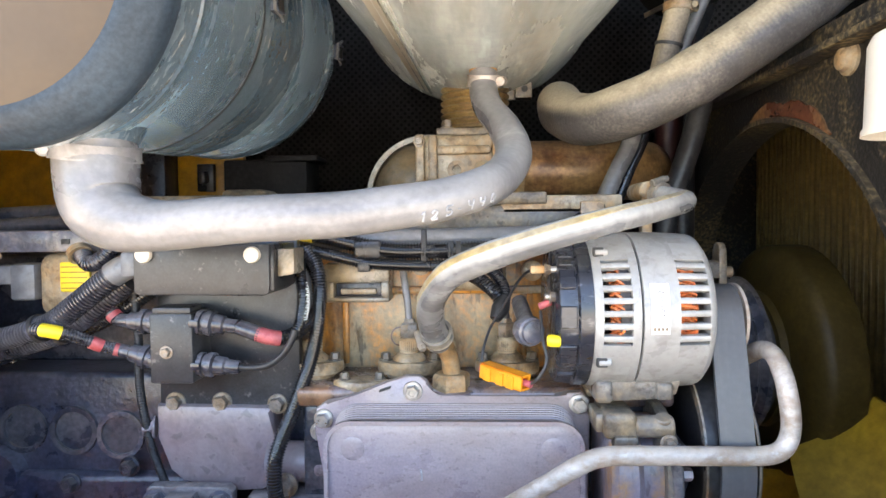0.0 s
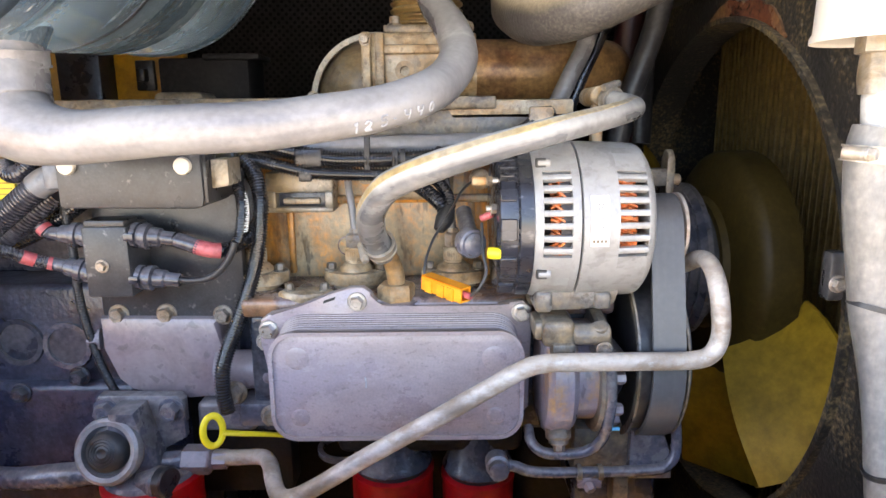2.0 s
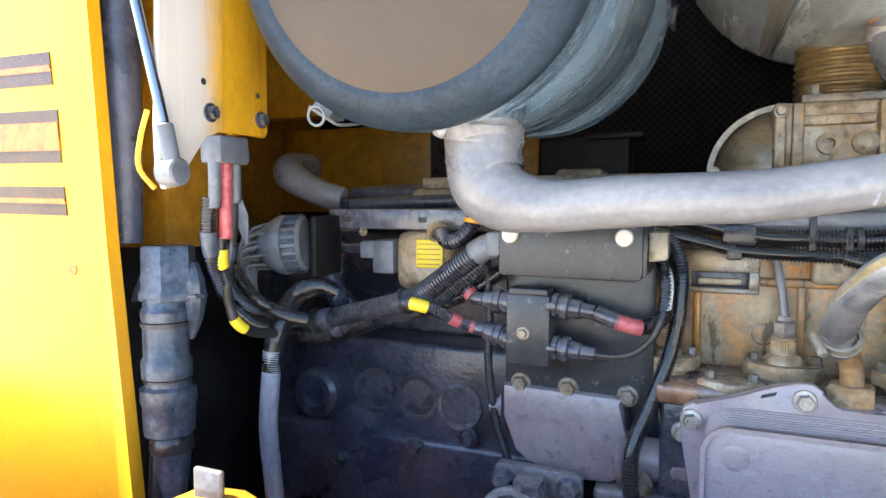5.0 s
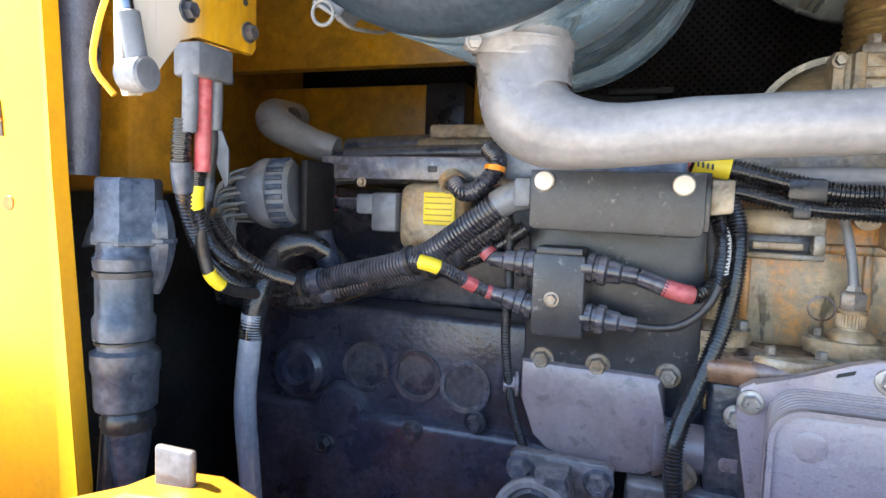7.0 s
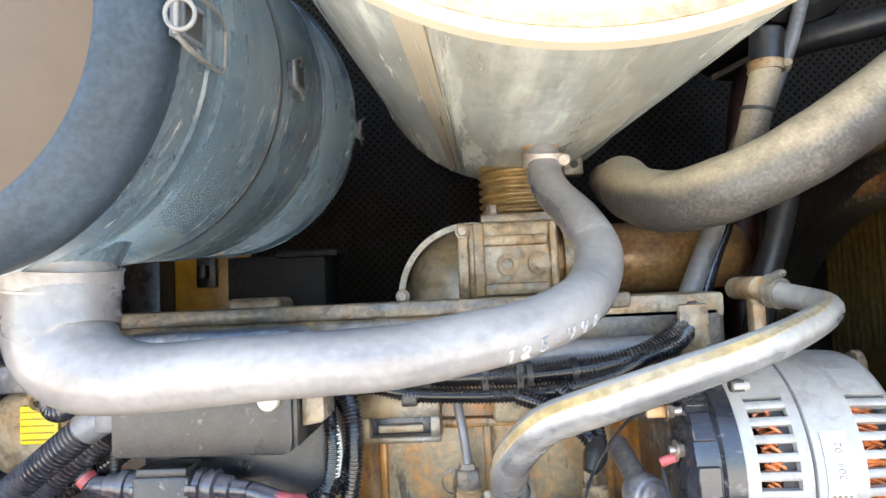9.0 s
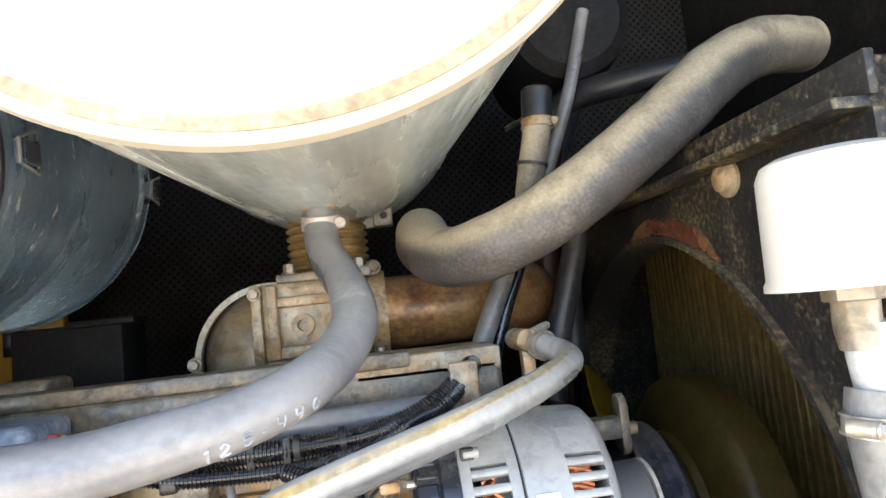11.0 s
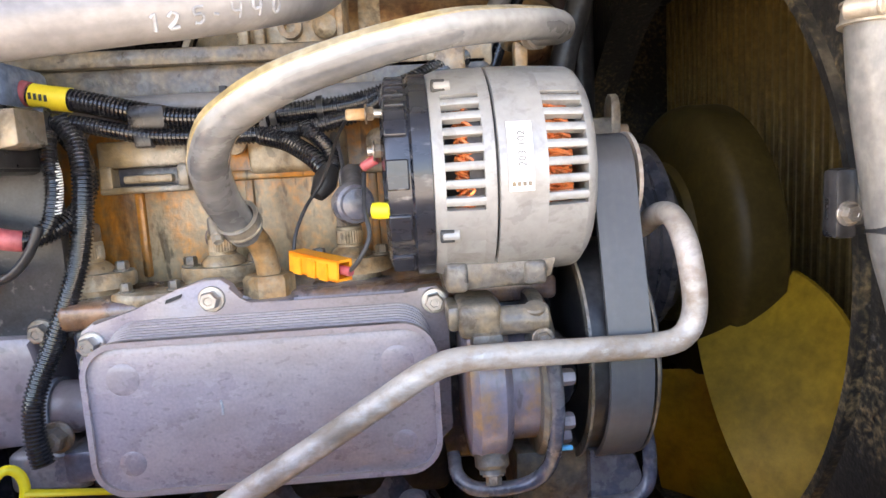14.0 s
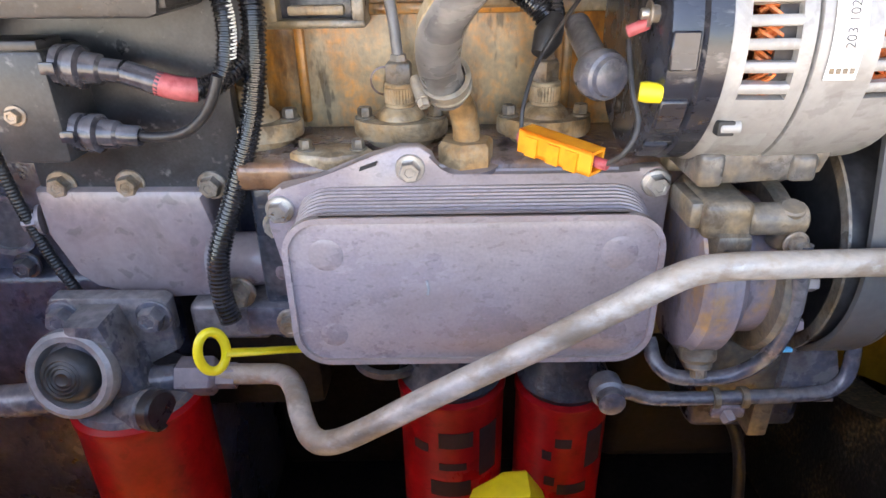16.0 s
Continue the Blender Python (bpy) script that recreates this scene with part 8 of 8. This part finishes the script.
# ---- bracket, gas strut and plugs by the yellow body panel ----
ob = thing("body_panel", (-0.95, 0.44, 0.90), "glossy yellow body panel with brown and orange stripes", "body panel")
bm = prism(fresh(), [(-1.9, 0.80), (-0.60, 0.80), (-0.609, 1.35), (-0.631, 1.59), (-0.646, 1.82), (-0.66, 2.10), (-0.67, 2.50), (-1.9, 2.50)], "y", 0.432, 0.446, 0.005)
panel = part("panel", bm, YELLOW, ob)
for z0, z1, x1, mt in ((1.748, 1.779, -0.695, STRIPE_BROWN), (1.7605, 1.7665, -0.6952, STRIPE_ORANGE), (1.673, 1.724, -0.687, STRIPE_BROWN), (1.685, 1.712, -0.6872, STRIPE_ORANGE), (1.622, 1.650, -0.682, STRIPE_BROWN), (1.6335, 1.6385, -0.6822, STRIPE_ORANGE)):
    d = 0.4308 if mt is STRIPE_BROWN else 0.4301
    part("stripe", prism(fresh(), [(-1.88, z0 + 0.02), (x1, z0), (x1 - 0.003, z1), (-1.88, z1 + 0.02)], "y", d, 0.433), mt, panel, "brown stripe" if mt is STRIPE_BROWN else "orange stripe")
part("plug_hole", rod(fresh(), (-0.678, 0.431, 1.57), (-0.678, 0.434, 1.57), 0.006, 16), STRIPE_ORANGE, panel)
ob = thing("door_seal", (-0.63, 0.48, 1.55), "black rubber door seal along the panel edge", "seal")
part("seal", sweep(fresh(), [(-0.69, 0.475, 2.45), (-0.675, 0.475, 2.1), (-0.661, 0.475, 1.85), (-0.660, 0.475, 1.75), (-0.662, 0.475, 1.66), (-0.664, 0.475, 1.595)], 0.024, 24, 0.012, wander=0.03, flat=0.8), WOVEN, ob)
ob = thing("frame_post", (-0.60, 0.56, 0.90), "dusty yellow painted frame post", "post")
part("post", block(fresh(), (-0.77, -0.675), (0.545, 0.63), (1.582, 2.49), 0.006), YELLOW_DUSTY_SHADE, ob)
ob = thing("strut_bracket", (-0.545, 0.50, 1.65), "yellow bracket plate with painted pale glare and bolts", "bracket")
bm = prism(fresh(), [(0.424, 2.30), (0.414, 1.90), (0.404, 1.70), (0.404, 1.66), (0.410, 1.646), (0.422, 1.648), (0.456, 1.694), (0.474, 1.701), (0.540, 1.701), (0.545, 1.707), (0.545, 1.80), (0.56, 2.30)], "x", -0.538, -0.532, 0.001)
part("plate", bm, PLATE_GLARE, ob)
part("flange", block(fresh(), (-0.58, -0.538), (0.535, 0.548), (1.705, 2.30), 0.003), YELLOW_DUSTY_SHADE, ob)
for y, z in ((0.464, 1.7165), (0.534, 1.7185)):
    bolt(ob, (-0.532, y, z), (1, 0, 0), 0.0065, 0.007, DARK_CAST)
for y, z in ((0.456, 1.743), (0.530, 1.742)):
    part("hole", rod(fresh(), (-0.5325, y, z), (-0.5313, y, z), 0.003, 12), INK, ob)
ob = thing("gas_strut", (-0.55, 0.44, 1.66), "gas strut with chrome rod and grey ball end", "gas strut")
part("ball_end", rod(fresh(), (-0.537, 0.4125, 1.660), (-0.517, 0.4125, 1.660), 0.0118, 28), PALE_PLASTIC, ob)
part("socket", rod(fresh(), (-0.526, 0.4125, 1.664), (-0.530, 0.408, 1.700), 0.0072, 24), PALE_PLASTIC, ob)
part("rod", rod(fresh(), (-0.530, 0.408, 1.700), (-0.558, 0.394, 1.86), 0.0045, 20), CHROME, ob, "chrome rod")
part("cylinder", rod(fresh(), (-0.553, 0.399, 1.845), (-0.63, 0.36, 2.25), 0.012, 24), GREY_PLASTIC, ob)
part("loop", sweep(fresh(), [(-0.548, 0.408, 1.712), (-0.552, 0.404, 1.690), (-0.551, 0.400, 1.664), (-0.540, 0.406, 1.646)], 0.0022, 10, 0.006), YELLOW, ob)
ob = thing("bracket_plug", (-0.545, 0.50, 1.66), "grey square plug under the bracket with coloured cables", "plug")
part("body", block(fresh(), (-0.556, -0.530), (0.474, 0.514), (1.672, 1.698), 0.003), PALE_PLASTIC, ob)
for y, r, mt, lab, z1 in ((0.478, 0.0060, PALE_PLASTIC, "", 1.63), (0.4925, 0.0066, RED_SLEEVE, "faded red sleeve", 1.600), (0.506, 0.0060, PALE_PLASTIC, "", 1.635)):
    part("sleeve", sweep(fresh(), [(-0.542, y, 1.676), (-0.543, y + 0.001, 1.65), (-0.545, y + 0.002, z1)], r, 16, 0.006), mt, ob, lab)
cable("bracket_cable", [(-0.550, 0.479, 1.640), (-0.553, 0.480, 1.613), (-0.556, 0.486, 1.588), (-0.561, 0.500, 1.562), (-0.569, 0.520, 1.539), (-0.576, 0.550, 1.518), (-0.578, 0.580, 1.499), (-0.570, 0.610, 1.491), (-0.555, 0.635, 1.490)], 0.0072, CONDUIT, "black corrugated cable below the bracket plug", 0.0034, marks=((0.14, 0.24, GREY_PLASTIC, "grey tape"),))
cable("bracket_cable", [(-0.551, 0.494, 1.604), (-0.552, 0.495, 1.588), (-0.554, 0.497, 1.574), (-0.558, 0.510, 1.555), (-0.563, 0.530, 1.535), (-0.562, 0.556, 1.519), (-0.553, 0.580, 1.510), (-0.545, 0.610, 1.503)], 0.0062, CONDUIT, "black corrugated cable with a yellow band", 0.0034, marks=((0.10, 0.20, LABEL, "yellow band"),))
cable("bracket_cable", [(-0.547, 0.507, 1.640), (-0.547, 0.508, 1.622), (-0.551, 0.508, 1.593), (-0.555, 0.508, 1.567), (-0.559, 0.510, 1.547), (-0.560, 0.515, 1.529), (-0.556, 0.520, 1.511), (-0.552, 0.540, 1.498), (-0.552, 0.575, 1.490)], 0.0052, RUBBER, "black rubber cable with a yellow band", marks=((0.24, 0.33, GREY_PLASTIC, "grey tape"), (0.66, 0.76, LABEL, "yellow band")))
cable("bracket_cable", [(-0.566, 0.528, 1.566), (-0.565, 0.545, 1.545), (-0.560, 0.555, 1.531), (-0.550, 0.565, 1.520), (-0.545, 0.585, 1.510), (-0.540, 0.615, 1.500)], 0.0068, CONDUIT, "black corrugated cable joining the harness", 0.0034)
o2 = thing("fabric_strap", (-0.54, 0.52, 1.58), "grey fabric strap hanging from the plug", "strap")
part("strap", prism(fresh(), [(-0.5895, 1.681), (-0.588, 1.655), (-0.580, 1.630), (-0.570, 1.605), (-0.5622, 1.588), (-0.5595, 1.592), (-0.5590, 1.622), (-0.5700, 1.645), (-0.5770, 1.660), (-0.5780, 1.681)], "y", 0.5435, 0.5455, 0.0006), PALE_PLASTIC, o2)
part("loop", block(fresh(), (-0.590, -0.556), (0.531, 0.5475), (1.678, 1.688), 0.002), GREY_PLASTIC, o2)


def coupling():
    ob = thing("plug_stack", (-0.605, 0.47, 1.30), "grey plastic plug stack with ribbed collars", "plug")
    c = Vector((-0.601, 0.470, 0))
    part("cap", lathe(fresh(), c + Vector((0, 0.006, 1.538)), (0, 0, 1), [(0.024, 0), (0.0285, 0.002), (0.0285, 0.010), (0.0262, 0.013), (0.0255, 0.052), (0.0235, 0.055), (0, 0.055)], 6), GREY_PLASTIC, ob)
    part("cap_wing", prism(fresh(), [(-0.650, 1.534), (-0.618, 1.538), (-0.618, 1.582), (-0.628, 1.576), (-0.640, 1.552)], "y", 0.470, 0.492, 0.003), GREY_PLASTIC, ob)
    lobe = part("side_lobe", sweep(fresh(), [(-0.580, 0.485, 1.575), (-0.577, 0.484, 1.558), (-0.577, 0.485, 1.538), (-0.580, 0.486, 1.518), (-0.586, 0.487, 1.500)], [0.0065, 0.0110, 0.0110, 0.008, 0.004], 9, 0.006), GREY_PLASTIC, ob)
    part("ridge", lathe(fresh(), (-0.577, 0.4845, 1.541), (0, 0, 1), [(0.0105, 0), (0.0125, 0.001), (0.0125, 0.004), (0.0105, 0.005)], 9), GREY_PLASTIC, lobe)
    part("seal", lathe(fresh(), c + Vector((0, 0, 1.5135)), (0, 0, 1), [(0.020, 0), (0.0232, 0.001), (0.0232, 0.005), (0.020, 0.006)], 24), BLACK, ob, "black rubber seal ring")
    part("seal", lathe(fresh(), c + Vector((0, 0, 1.4595)), (0, 0, 1), [(0.020, 0), (0.0232, 0.001), (0.0232, 0.003), (0.020, 0.004)], 24), BLACK, ob, "black rubber seal ring")
    part("collar", lathe(fresh(), c + Vector((0, 0, 1.517)), (0, 0, 1), [(0.019, 0), (0.023, 0.003), (0.024, 0.012), (0.021, 0.016), (0.021, 0.025)], 10), GREY_PLASTIC, ob)
    part("body", lathe(fresh(), c + Vector((0, 0, 1.462)), (0, 0, 1), [(0.020, 0), (0.0235, 0.002), (0.024, 0.018), (0.0215, 0.022), (0.0215, 0.052), (0.018, 0.055)], 28), GREY_PLASTIC, ob)
    part("nut", lathe(fresh(), c + Vector((0.001, 0, 1.405)), (0, 0, 1), [(0.021, 0), (0.0245, 0.003), (0.0255, 0.030), (0.027, 0.034), (0.027, 0.048), (0.022, 0.051), (0.022, 0.058)], 10), GREY_PLASTIC, ob)
    part("seal", lathe(fresh(), c + Vector((0.003, 0, 1.389)), (0, 0, 1), [(0.0205, 0), (0.0215, 0.003), (0.0215, 0.012), (0.019, 0.017)], 10), BLACK, ob)
    part("tail", lathe(fresh(), c + Vector((0.004, 0, 1.33)), (0, 0, 1), [(0.010, 0), (0.012, 0.015), (0.016, 0.04), (0.018, 0.06)], 24), GREY_PLASTIC, ob)
    part("cable", sweep(fresh(), [c + Vector((0.004, 0, 1.335)), c + Vector((0.0, 0, 1.25)), c + Vector((-0.02, 0.02, 1.10)), c + Vector((-0.02, 0.03, 0.91))], 0.010, 16, 0.01), RUBBER, ob)


coupling()
cable("side_hose", [(-0.64, 0.49, 1.45), (-0.622, 0.478, 1.425), (-0.612, 0.466, 1.39), (-0.608, 0.458, 1.34), (-0.610, 0.455, 1.28), (-0.62, 0.46, 1.15), (-0.62, 0.47, 0.92)], 0.0075, RUBBER, "thin black hose by the panel", category="hose")
ob = thing("sill_latch", (-0.45, 0.33, 1.34), "worn yellow sill with an upright latch tab", "latch")
part("sill", prism(fresh(), [(-0.56, 1.34), (-0.56, 1.384), (-0.475, 1.414), (-0.440, 1.4315), (-0.405, 1.4340), (-0.375, 1.424), (-0.36, 1.40), (-0.36, 1.34)], "y", 0.318, 0.352, 0.003), YELLOW_DUSTY_SHADE, ob)
part("tab", block(fresh(), (-0.4345, -0.4095), (0.3325, 0.3375), (1.42, 1.4525), 0.004, 3), DARK_CAST, ob, "worn pale latch tab")
ob = thing("drain_funnel", (0.045, 0.60, 0.90), "bright yellow folded plastic funnel on a dark pipe", "funnel")
part("pipe", rod(fresh(), (0.045, 0.605, 0.90), (0.045, 0.605, 1.17), 0.012, 16), RUBBER, ob)
part("cap", prism(fresh(), [(0.002, 1.13), (0.09, 1.13), (0.076, 1.176), (0.062, 1.198), (0.042, 1.196), (0.016, 1.176)], "y", 0.590, 0.620, 0.004), BRIGHT_YELLOW, ob)
o2 = thing("lower_hose", (0.23, 0.70, 1.10), "thin black rubber hose hanging low", "hose")
part("sleeve", sweep(fresh(), [(0.21, 0.70, 1.25), (0.235, 0.70, 1.225), (0.262, 0.70, 1.19), (0.285, 0.70, 1.14), (0.30, 0.70, 1.05), (0.305, 0.70, 0.92)], 0.006, 12, 0.008), RUBBER, o2)
